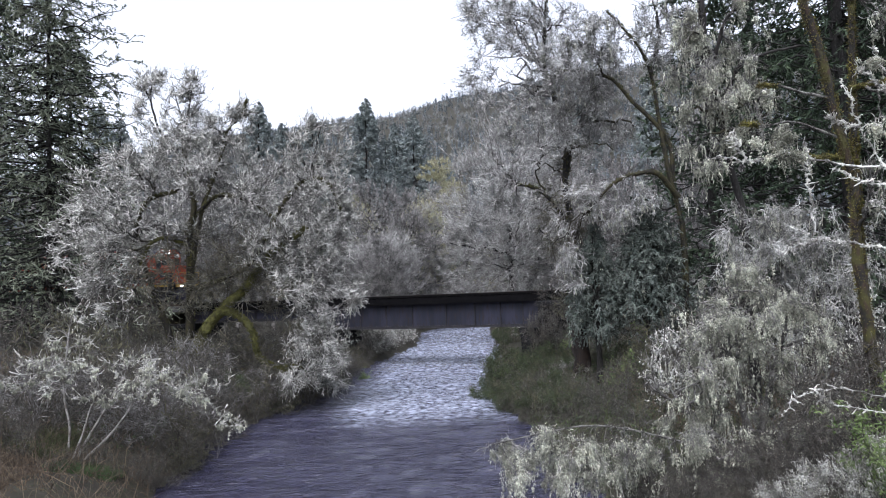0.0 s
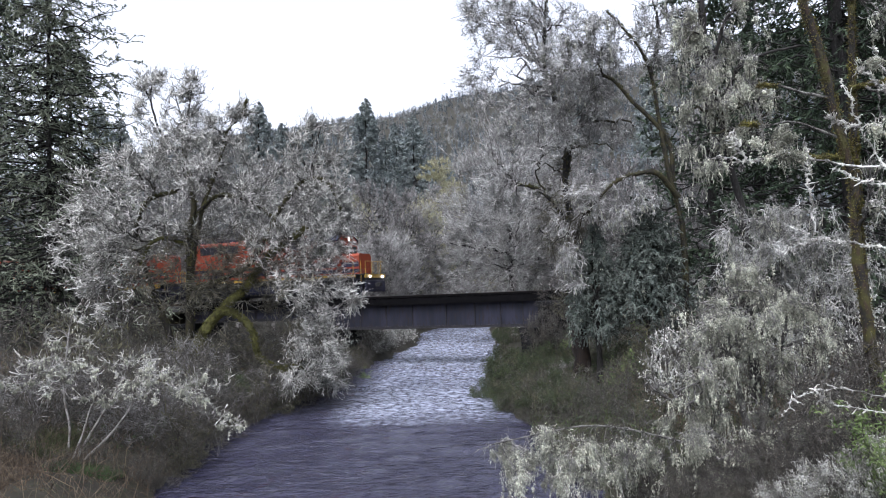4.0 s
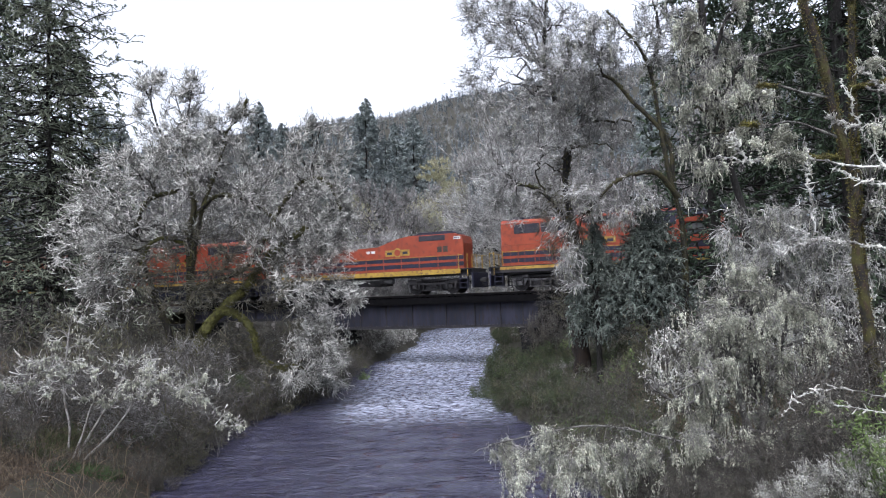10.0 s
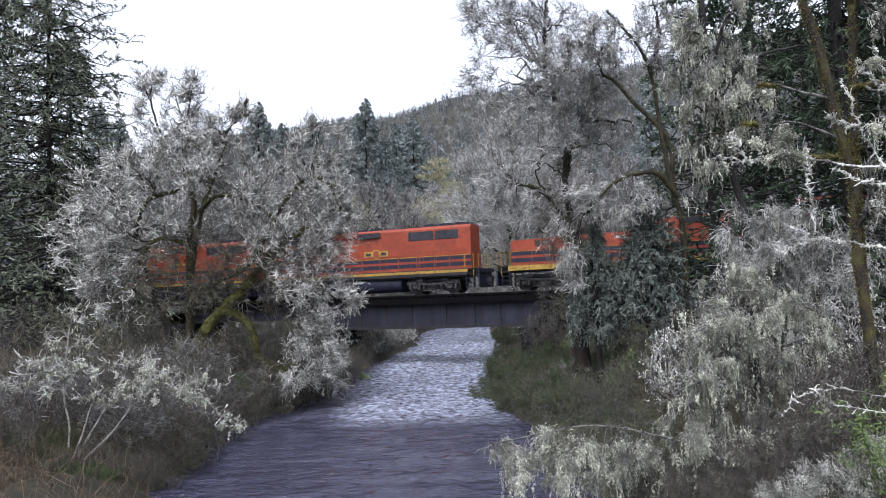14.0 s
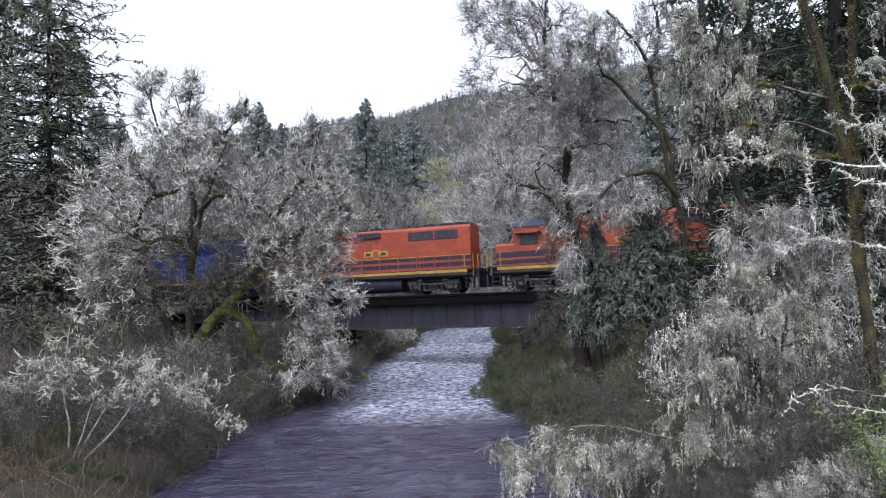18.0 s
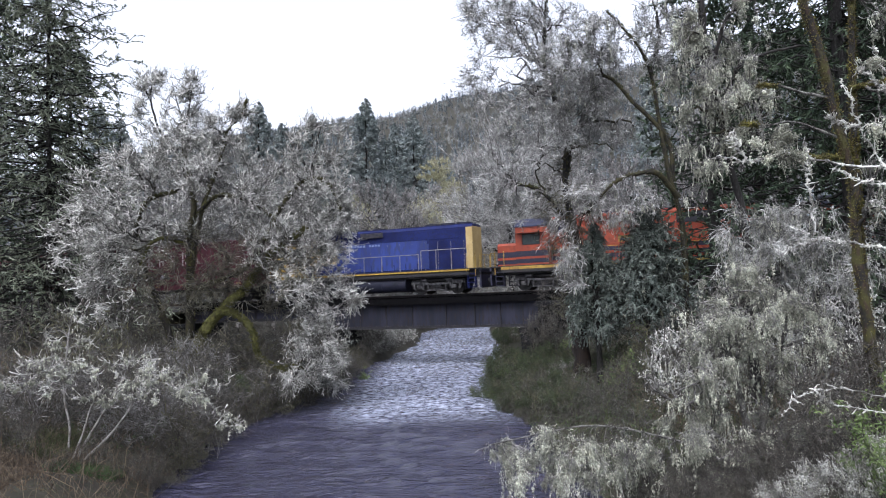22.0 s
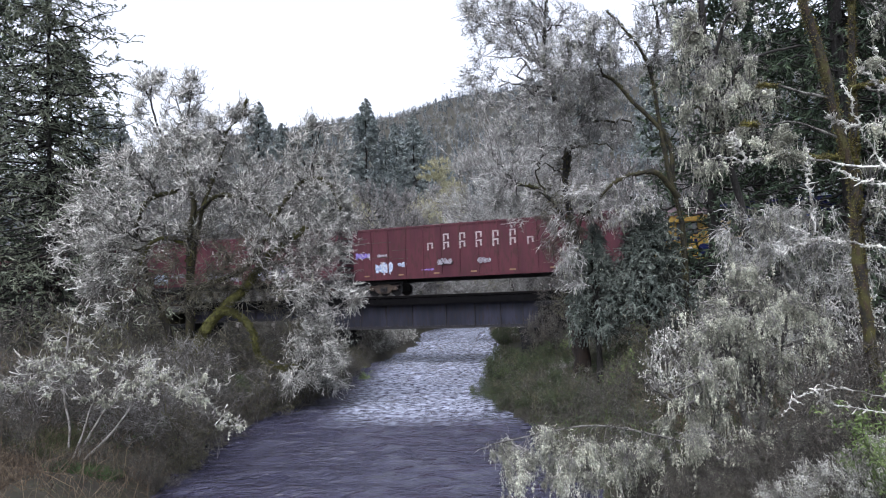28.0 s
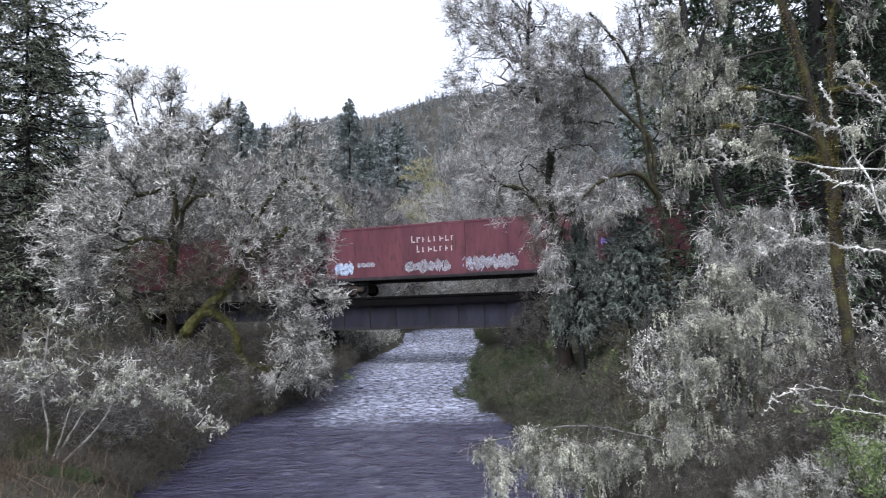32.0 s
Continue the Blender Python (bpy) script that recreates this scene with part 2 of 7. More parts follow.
def water_material():
    m = bpy.data.materials.new("river_water")
    m.use_nodes = True
    t = m.node_tree
    b = t.nodes["Principled BSDF"]
    b.inputs["Roughness"].default_value, b.inputs["IOR"].default_value = 0.11, 1.37
    co = t.nodes.new("ShaderNodeTexCoord")
    fm = t.nodes.new("ShaderNodeMapping")
    fm.inputs["Scale"].default_value = (0.6, 1.5, 1)
    fn = t.nodes.new("ShaderNodeTexNoise")
    fn.inputs["Scale"].default_value, fn.inputs["Detail"].default_value, fn.inputs["Distortion"].default_value = 6.0, 8, 0.5
    fr = t.nodes.new("ShaderNodeMapRange")
    fr.inputs["From Min"].default_value, fr.inputs["From Max"].default_value = 0.36, 0.66
    # the riffle under the bridge breaks into pale water, the sky's sheen painted in with its foam; the pool before it
    # is smooth
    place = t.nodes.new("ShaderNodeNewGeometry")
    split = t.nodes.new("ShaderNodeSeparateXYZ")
    riffle_sheen = t.nodes.new("ShaderNodeMapRange")
    riffle_sheen.inputs["From Min"].default_value, riffle_sheen.inputs["From Max"].default_value = 26.5, 31.0
    riffle_sheen.inputs["To Min"].default_value = 0.03
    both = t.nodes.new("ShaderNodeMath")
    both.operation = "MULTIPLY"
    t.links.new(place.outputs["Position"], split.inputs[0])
    t.links.new(split.outputs["Y"], riffle_sheen.inputs["Value"])
    # the pale colour fades out on the left, painting the bank's dark reflection
    bank_reflection = t.nodes.new("ShaderNodeMapRange")
    bank_reflection.inputs["From Min"].default_value, bank_reflection.inputs["From Max"].default_value = -5.2, -3.5
    bank_reflection.inputs["To Min"].default_value = 0.05
    t.links.new(split.outputs["X"], bank_reflection.inputs["Value"])
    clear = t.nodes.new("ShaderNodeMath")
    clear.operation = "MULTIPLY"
    t.links.new(riffle_sheen.outputs[0], clear.inputs[0])
    t.links.new(bank_reflection.outputs[0], clear.inputs[1])
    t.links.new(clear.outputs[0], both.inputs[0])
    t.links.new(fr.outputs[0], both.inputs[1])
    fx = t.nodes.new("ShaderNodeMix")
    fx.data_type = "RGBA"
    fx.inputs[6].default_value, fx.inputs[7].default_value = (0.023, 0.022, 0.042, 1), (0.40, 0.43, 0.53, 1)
    t.links.new(co.outputs["Object"], fm.inputs["Vector"])
    t.links.new(fm.outputs[0], fn.inputs["Vector"])
    t.links.new(fn.outputs[0], fr.inputs["Value"])
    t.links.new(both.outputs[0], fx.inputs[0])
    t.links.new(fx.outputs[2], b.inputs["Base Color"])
    last = None
    for scale, stretch, dist in ((2.4, (0.5, 1.6, 1), 0.24), (8.0, (0.5, 1.5, 1), 0.07)):
        mp = t.nodes.new("ShaderNodeMapping")
        mp.inputs["Scale"].default_value = stretch
        n = t.nodes.new("ShaderNodeTexNoise")
        n.inputs["Scale"].default_value, n.inputs["Detail"].default_value, n.inputs["Distortion"].default_value = scale, 3, 0.6
        p = t.nodes.new("ShaderNodeBump")
        p.inputs["Strength"].default_value, p.inputs["Distance"].default_value = 1.0, dist
        t.links.new(co.outputs["Object"], mp.inputs["Vector"])
        t.links.new(mp.outputs[0], n.inputs["Vector"])
        t.links.new(n.outputs[0], p.inputs["Height"])
        if last:
            t.links.new(last.outputs[0], p.inputs["Normal"])
        last = p
    t.links.new(last.outputs[0], b.inputs["Normal"])
    return m


WATER = water_material()


# ---- mesh tools ----
def part(name, bm, material, parent=None, label=""):
    """Links a bmesh or a mesh as one object under its thing."""
    if isinstance(bm, bmesh.types.BMesh):
        me = bpy.data.meshes.new(name)
        bm.to_mesh(me)
        bm.free()
    else:
        me = bm
    if material and not me.materials:
        me.materials.append(material)
    ob = new(name, me)
    ob.parent = parent
    if label:
        ob["label"] = label
    if name in ("twig_crown", "branchwork", "foliage", "hanging_lichen", "lichen", "moss", "leaf_cover", "stemwork", "lichen_crust", "beard_lichen", "inner_twigwork"):
        ob["kind"] = "stuff"
    return ob


def thing(name, m, label, category, group="", kind=""):
    ob = new(name)
    ob.matrix_basis = m
    return tagged(ob, label, category, group, kind)


def box(bm, x0, x1, y0, y1, z0, z1, bevel=0.0, turn=None):
    m = Matrix.LocRotScale(((x0 + x1) / 2, (y0 + y1) / 2, (z0 + z1) / 2), turn, (abs(x1 - x0), abs(y1 - y0), abs(z1 - z0)))
    made = bmesh.ops.create_cube(bm, size=1, matrix=m)["verts"]
    if bevel:
        edges = {e for v in made for e in v.link_edges}
        bmesh.ops.bevel(bm, geom=list(edges), offset=bevel, segments=1, affect="EDGES")
    return bm


def rod(bm, a, b, r0, r1=None, sides=8):
    a, b = Vector(a), Vector(b)
    turn = (b - a).to_track_quat("Z", "Y").to_matrix().to_4x4()
    bmesh.ops.create_cone(bm, cap_ends=True, segments=sides, radius1=r0, radius2=r0 if r1 is None else r1, depth=(b - a).length,
                          matrix=Matrix.Translation((a + b) / 2) @ turn)
    return bm


def boxed(*sizes, bevel=0.0):
    bm = bmesh.new()
    for s in sizes:
        box(bm, *s, bevel=bevel)
    return bm


def rods(*ends, r=0.03, sides=6):
    bm = bmesh.new()
    for a, b in ends:
        rod(bm, a, b, r, sides=sides)
    return bm


def prism(profile, y0, y1, axis="y"):
    """A solid with the given outline in x and z, from y0 to y1 (or, by axis 'x', an outline in y and z from x0 to x1)."""
    bm = bmesh.new()
    put = (lambda p, q: (p[0], q, p[1])) if axis == "y" else (lambda p, q: (q, p[0], p[1]))
    a = [bm.verts.new(put(p, y0)) for p in profile]
    b = [bm.verts.new(put(p, y1)) for p in profile]
    n = len(profile)
    bm.faces.new(a)
    bm.faces.new(b[::-1])
    for i in range(n):
        bm.faces.new((a[i], b[i], b[(i + 1) % n], a[(i + 1) % n]))
    bmesh.ops.recalc_face_normals(bm, faces=bm.faces[:])
    return bm


def quads(name, verts, faces, material, smooth=True):
    """A mesh out of arrays of corners and four-cornered faces."""
    me = bpy.data.meshes.new(name)
    verts, faces = np.asarray(verts, np.float32), np.asarray(faces, np.int32)
    side = faces.shape[1]
    me.vertices.add(len(verts))
    me.vertices.foreach_set("co", verts.ravel())
    me.loops.add(faces.size)
    me.loops.foreach_set("vertex_index", faces.ravel())
    me.polygons.add(len(faces))
    me.polygons.foreach_set("loop_start", np.arange(0, faces.size, side, dtype=np.int32))
    me.polygons.foreach_set("use_smooth", np.full(len(faces), smooth))
    me.update(calc_edges=True)
    me.materials.append(material)
    return me


def unit(v):
    return v / np.maximum(np.linalg.norm(v, axis=-1, keepdims=True), 1e-6)


def tubes(lines, radii, sides=3):
    """Corners and faces of tubes round many lines (N, K, 3) with their radii (N, K)."""
    n, k, _ = lines.shape
    run = unit(np.gradient(lines, axis=1))
    ref = np.where(np.abs(run[..., 2:]) < 0.9, np.array([0, 0, 1.0]), np.array([1.0, 0, 0]))
    u = unit(np.cross(run, ref))
    v = np.cross(run, u)
    a = np.arange(sides) * 2 * np.pi / sides
    ring = u[:, :, None] * np.cos(a)[:, None] + v[:, :, None] * np.sin(a)[:, None]
    verts = (lines[:, :, None] + ring * radii[:, :, None, None]).reshape(-1, 3)
    i = np.arange(n * k * sides).reshape(n, k, sides)
    j = np.roll(i, -1, axis=2)
    faces = np.stack([i[:, :-1], j[:, :-1], j[:, 1:], i[:, 1:]], -1).reshape(-1, 4)
    return verts, faces


def spindles(lines, radii):
    """Corners and faces of small closed tufts, thick in the middle, one for each of the short lines (N, 2, 3)."""
    n = len(lines)
    a, b = lines[:, 0], lines[:, 1]
    run = unit(b - a)
    u = unit(np.cross(run, np.where(np.abs(run[:, 2:]) < 0.9, np.array([0, 0, 1.0]), np.array([1.0, 0, 0]))))
    v = np.cross(run, u)
    mid, r = (a + b) / 2, radii.max(axis=1)[:, None]
    ring = [mid + (u * math.cos(t) + v * math.sin(t)) * r for t in (0.3, 2.4, 4.5)]
    verts = np.stack([a, *ring, b], 1).reshape(-1, 3)
    i = np.arange(n)[:, None] * 5
    one = np.array([[0, 2, 1], [0, 3, 2], [0, 1, 3], [4, 1, 2], [4, 2, 3], [4, 3, 1]])
    return verts, (i[:, None] + one[None]).reshape(-1, 3)


def fronds(lines, widths):
    """Corners and faces of flat bent sprays, one for each of the short lines (N, 2, 3), of the given half widths."""
    a, b = lines[:, 0], lines[:, -1]
    run = b - a
    side = np.cross(run, np.array([0, 0, 1.0]) + 0.55 * np.roll(unit(run), 1, axis=1))
    side = unit(side) * widths[:, None]
    mid = a + run * 0.55 + np.array([0, 0, 0.25]) * widths[:, None]
    return np.stack([a, mid + side, b, mid - side], 1).reshape(-1, 3), np.arange(len(a) * 4).reshape(-1, 4)


def joined(pieces):
    at, vs, fs = 0, [], []
    for v, f in pieces:
        vs.append(v), fs.append(f + at)
        at += len(v)
    return np.concatenate(vs), np.concatenate(fs)


def smooth_line(points, k):
    """A smooth line of k points through the given ones."""
    p = np.array(points, float)
    p = np.vstack([2 * p[0] - p[1], p, 2 * p[-1] - p[-2]])
    t = np.linspace(0, len(points) - 1.001, k)
    i = t.astype(int)
    f = (t - i)[:, None]
    a, b, c, d = p[i], p[i + 1], p[i + 2], p[i + 3]
    return 0.5 * (2 * b + (c - a) * f + (2 * a - 5 * b + 4 * c - d) * f ** 2 + (3 * b - a - 3 * c + d) * f ** 3)


# ---- how trees grow ----
def inside(rng, lumps, n, shell=0.5):
    """n places in the crown's lumps (x, y, z, rx, ry, rz), more of them towards the outside by shell."""
    lumps = np.array(lumps, float)
    size = np.prod(lumps[:, 3:6], axis=1) ** 0.65
    k = rng.choice(len(lumps), n, p=size / size.sum())
    way = unit(rng.normal(size=(n, 3)))
    r = rng.random(n) ** (1 / 3 * (1 - shell))
    return lumps[k, :3] + way * r[:, None] * lumps[k, 3:6]


def clumped(rng, lumps, n, clumps, part_size=0.34, shell=0.5):
    """n places bunched round a number of centres in the lumps, with gaps between the bunches."""
    centres = inside(rng, lumps, clumps, shell)
    lumps = np.array(lumps, float)
    near = np.argmin(np.linalg.norm((centres[:, None] - lumps[None, :, :3]) / lumps[None, :, 3:6], axis=2), axis=1)
    size = lumps[near, 3:6].mean(axis=1) * part_size * (0.6 + rng.random(clumps) * 0.8)
    k = rng.choice(clumps, n)
    return centres[k] + unit(rng.normal(size=(n, 3))) * (rng.random(n) ** 0.6 * size[k])[:, None], centres


def reach(rng, nodes, runs, widths, targets, k, sag=0.0, wild=0.12, thick=0.6, tip=0.3, base_r=None, flow=0.35):
    """Branches of k points that leave the best of the nodes and bend to the targets."""
    pick = np.empty(len(targets), int)
    for c in range(0, len(targets), 400):
        gap = targets[c:c + 400, None] - nodes[None]
        d = np.linalg.norm(gap, axis=2)
        pick[c:c + 400] = np.argmin(d - flow * (gap * runs[None]).sum(2), axis=1)
    p0, run, w = nodes[pick], runs[pick], widths[pick]
    length = np.linalg.norm(targets - p0, axis=1)[:, None]
    p1 = p0 + run * length * 0.35 + rng.normal(size=p0.shape) * length * wild
    p2 = targets - unit(targets - p0) * length * 0.3 + rng.normal(size=p0.shape) * length * wild + np.array([0, 0, 1]) * length * sag
    t = np.linspace(0, 1, k)[None, :, None]
    line = (1 - t) ** 3 * p0[:, None] + 3 * (1 - t) ** 2 * t * p1[:, None] + 3 * (1 - t) * t ** 2 * p2[:, None] + t ** 3 * targets[:, None]
    line[:, 1:] += rng.normal(size=line[:, 1:].shape) * (length * wild * 0.22)[:, None]
    r0 = np.minimum(w * thick, 0.02 + 0.022 * length[:, 0]) if base_r is None else np.minimum(w * thick, base_r)
    taper = np.linspace(1, tip, k)[None]
    return line, r0[:, None] * taper


def sprigs(rng, nodes, runs, n, length, r, k=4, along=0.5, lift=0.0, curl=0.35, knob=0.45, weights=None, tip=0.45, flat=0.0, pull=None):
    """n short twigs on the nodes; lift bends them up (or, below nought, down), pull is a way for each node to lean to."""
    i = rng.choice(len(nodes), n, p=weights)
    way = unit(runs[i] * along + unit(rng.normal(size=(n, 3))) * np.array([1, 1, 1 - flat]) + np.array([0, 0, lift]) + (0 if pull is None else pull[i]))
    size = length * (0.45 + rng.random(n) * 0.9)
    step = np.empty((n, k - 1, 3))
    for s in range(k - 1):
        step[:, s] = way
        way = unit(way + rng.normal(size=(n, 3)) * curl + np.array([0, 0, lift * 0.6]))
    line = np.concatenate([np.zeros((n, 1, 3)), np.cumsum(step, axis=1)], axis=1) * (size / (k - 1))[:, None, None] + nodes[i][:, None]
    radii = r * (0.6 + rng.random((n, 1)) * 0.8) * np.linspace(1, tip, k)[None] * (1 + (rng.random((n, k)) - 0.5) * 2 * knob)
    return line, radii


def spread(lines, radii=None):
    """The points, directions and widths of many lines in flat arrays."""
    run = unit(np.gradient(lines, axis=1))
    return lines.reshape(-1, 3), run.reshape(-1, 3), None if radii is None else radii.reshape(-1)


def lichen_tree(seed, name, label, base, trunks, lumps, limbs=14, branches=120, boughs=900, twigs=7000, twig=(0.55, 0.016), beards=0, beard=(0.3, 0.012),
                bark=None, limb_bark=None, branch_mat=None, twig_mat=None, lift=0.15, sag=0.12, shell=0.4, category="tree", twiglets=0, group="", wild=0.14, clumps=40, bunch=0.34, k=5, tufts=None, tuft=(0.13, 0.015), tuft_mat=None, moss=None, bunched=0.6, mop=None, curl=0.4, radiate=0.0, hub=None, core=None, twiglet=(0.17, 0.011), along=1.0):
    """A bare tree: trunks (line, foot radius, top radius), limbs, branches, and a crown of lichen-covered twigs."""
    rng = np.random.default_rng(seed)
    base = np.array(base, float)
    tree = thing(name, pose(*base), label, category, group)
    lumps = np.array(lumps, float) - np.r_[base, 0, 0, 0]
    nodes, runs, widths = [], [], []
    for line, r0, r1, *own in trunks:
        p = smooth_line(np.array(line, float) - base, 18)
        p[1:] += rng.normal(size=p[1:].shape) * r0 * 0.12
        r = np.linspace(r0, r1, 18) * (1 + 0.12 * rng.normal(size=18))
        r[0] *= 1.35
        part("trunk", quads("trunk", *tubes(p[None], r[None], 9), own[0] if own else bark or MOSSY), None, tree)
        a, b, c = spread(p[None, 4:], r[None, 4:])
        nodes.append(a), runs.append(b), widths.append(c)
    nodes, runs, widths = map(np.concatenate, (nodes, runs, widths))
    la, ra = reach(rng, nodes, runs, widths, inside(rng, lumps, limbs, 0.1), 12, sag=sag, wild=wild, thick=0.75, tip=0.35, flow=0.3)
    for p, r in zip(la, ra):
        part("limb", quads("limb", *tubes(p[None], r[None], 6), limb_bark or MOSSY), None, tree)
    a, b, c = spread(la[:, 2:], ra[:, 2:])
    nodes, runs, widths = np.concatenate([nodes[len(nodes) // 3:], a]), np.concatenate([runs[len(runs) // 3:], b]), np.concatenate([widths[len(widths) // 3:], c])
    goals, centres = clumped(rng, lumps, int(boughs * bunched), clumps, bunch, shell)
    goals = np.concatenate([goals, inside(rng, lumps, boughs - int(boughs * bunched), shell)])
    lb, rb = reach(rng, nodes, runs, widths, np.concatenate([centres, inside(rng, lumps, branches, shell)]), 9, sag=sag, wild=wild, thick=0.7, tip=0.4)
    a, b, c = spread(lb[:, 2:], rb[:, 2:])
    nodes, runs, widths = np.concatenate([nodes, a]), np.concatenate([runs, b]), np.concatenate([widths, c])
    lc, rc = reach(rng, a, b, c, goals, 7, sag=sag * 0.6, wild=wild, thick=0.75, tip=0.5)
    rc = np.maximum(rc, twig[1] * 0.9)
    part("branchwork", quads("branchwork", *joined([tubes(lb, rb, 4), tubes(lc, rc, 3)]), branch_mat or BRANCH), None, tree)
    a, b, _ = spread(lc[:, 1:])
    hub = lumps[:, :3].mean(axis=0) if hub is None else np.array(hub, float) - base
    lt, rt = sprigs(rng, a, b, twigs, twig[0], twig[1], k, along=along, lift=lift, curl=curl, tip=0.6, pull=unit(a - hub) * radiate)

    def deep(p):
        """Which places lie in the core, with little lichen and a shade-toned twig colour."""
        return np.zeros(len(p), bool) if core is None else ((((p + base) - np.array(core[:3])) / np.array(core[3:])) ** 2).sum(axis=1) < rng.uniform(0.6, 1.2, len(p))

    # core twigs: less lichen, and the crown's shade painted as a darker colour
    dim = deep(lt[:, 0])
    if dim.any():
        part("inner_twigwork", quads("inner_twigwork", *tubes(lt[dim], rt[dim] * 0.85, 3), TWIG_INNER_SHADE), None, tree, "bare twigs inside the crown, its shade in their colour")
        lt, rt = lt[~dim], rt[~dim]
    crown = [tubes(lt, rt, 3)]
    if twiglets:
        a, b, _ = spread(lt[:, 1:])
        crown.append(tubes(*sprigs(rng, a, b, twiglets, twiglet[0], twiglet[1], 2, along=0.75, lift=lift, tip=0.8, pull=unit(a - hub) * radiate * 0.25), 3))
    part("twig_crown", quads("twig_crown", *joined(crown), twig_mat or TWIG), None, tree)
    a, b, _ = spread(lt)
    a, b = np.concatenate([a, lc[:, 2:].reshape(-1, 3)]), np.concatenate([b, unit(np.gradient(lc, axis=1))[:, 2:].reshape(-1, 3)])
    keep = ~deep(a)
    a, b = a[keep], b[keep]
    n = twigs * 3 if tufts is None else tufts
    if n:
        part("lichen", quads("lichen", *spindles(*sprigs(rng, a, b, n, tuft[0], tuft[1], 2, along=0.55, lift=lift * 0.6, knob=0.35, tip=0.75)), tuft_mat or TUFT), None, tree)
    if mop:
        tips = lc[:, 2:].reshape(-1, 3)
        part("beard_lichen", quads("beard_lichen", *joined([spindles(*mops(rng, tips, *m)) for m in (mop if isinstance(mop, list) else [mop])]), BEARD), None, tree, "hanging tassels of cream-grey beard lichen")
    if moss:
        count, size, material = moss
        made = []
        for line, r0, r1, *own in trunks:
            if own and own[0] not in (moss[2], MOSS):
                continue
            p = smooth_line(np.array(line, float) - base, 60)
            w = np.linspace(r0, r1, 60)
            count = int(moss[0] * np.linalg.norm(p[-1] - p[0]) / 6.0)
            i = rng.choice(60, count)
            out = unit(rng.normal(size=(count, 3)) + np.array([0, 0, 0.25]))
            start = p[i] + out * (w[i] * 0.85)[:, None] + rng.normal(size=(count, 3)) * 0.02
            made.append(tubes(np.stack([start, start + out * size * (0.4 + rng.random((count, 1)))], 1), np.tile([size * 0.35, size * 0.15], (count, 1)) * (0.6 + rng.random((count, 1)) * 0.8), 3))
        part("moss", quads("moss", *joined(made), material), None, tree)
    if beards:
        a, b, _ = spread(lt)
        part("hanging_lichen", quads("hanging_lichen", *tubes(*strands(rng, np.concatenate([a, lc.reshape(-1, 3)]), beards, *beard), 3), BEARD), None, tree)
    return tree


def mops(rng, tips, n, hung, length, wide, per=14, fuzz=(0.055, 0.010)):
    """Tassels of lichen: n heads on the branch tips, each of some hanging strands made of short fuzz."""
    head = tips[rng.choice(len(tips), n)]
    big = 0.45 + rng.random(n) ** 2 * 1.2
    i = np.repeat(np.arange(n), hung)
    top = head[i] + rng.normal(size=(len(i), 3)) * np.array([1, 1, 0.3]) * (wide * big[i])[:, None]
    size = length * big[i] * (0.3 + rng.random(len(i)) ** 1.5 * 1.2)
    sway = rng.normal(size=(len(i), 3)) * 0.12
    j = np.repeat(np.arange(len(i)), per)
    t = rng.random(len(j)) ** 0.8
    p = top[j] + (np.array([0, 0, -1.0]) + sway[j]) * (t * size[j])[:, None] + rng.normal(size=(len(j), 3)) * (wide * 0.24 * (1.15 - t))[:, None]
    way = unit(rng.normal(size=p.shape) * 0.3 + np.array([0, 0, -0.7]))
    line = np.stack([p, p + way * (fuzz[0] * (0.5 + rng.random(len(p))))[:, None]], 1)
    return line, np.repeat((fuzz[1] * (0.6 + 0.8 * rng.random(len(p))))[:, None], 2, 1)


def strands(rng, nodes, n, length, r, k=5):
    """Lichen beards that hang from the nodes, thick in the middle."""
    i = rng.choice(len(nodes), n)
    size = length * (0.3 + rng.random(n) ** 2 * 1.6)
    sway = rng.normal(size=(n, 3)) * 0.16
    t = np.linspace(0, 1, k)
    line = nodes[i][:, None] + (np.array([0, 0, -1]) + sway)[:, None] * (t[None, :, None] * size[:, None, None])
    line[:, 1:] += rng.normal(size=line[:, 1:].shape) * 0.014
    body = np.interp(t, [0, 0.35, 0.7, 1], [0.7, 1.0, 0.8, 0.3])
    return line, r * body[None] * (0.6 + rng.random((n, 1)) * 0.9) * (0.45 + rng.random((n, k)) * 1.1)


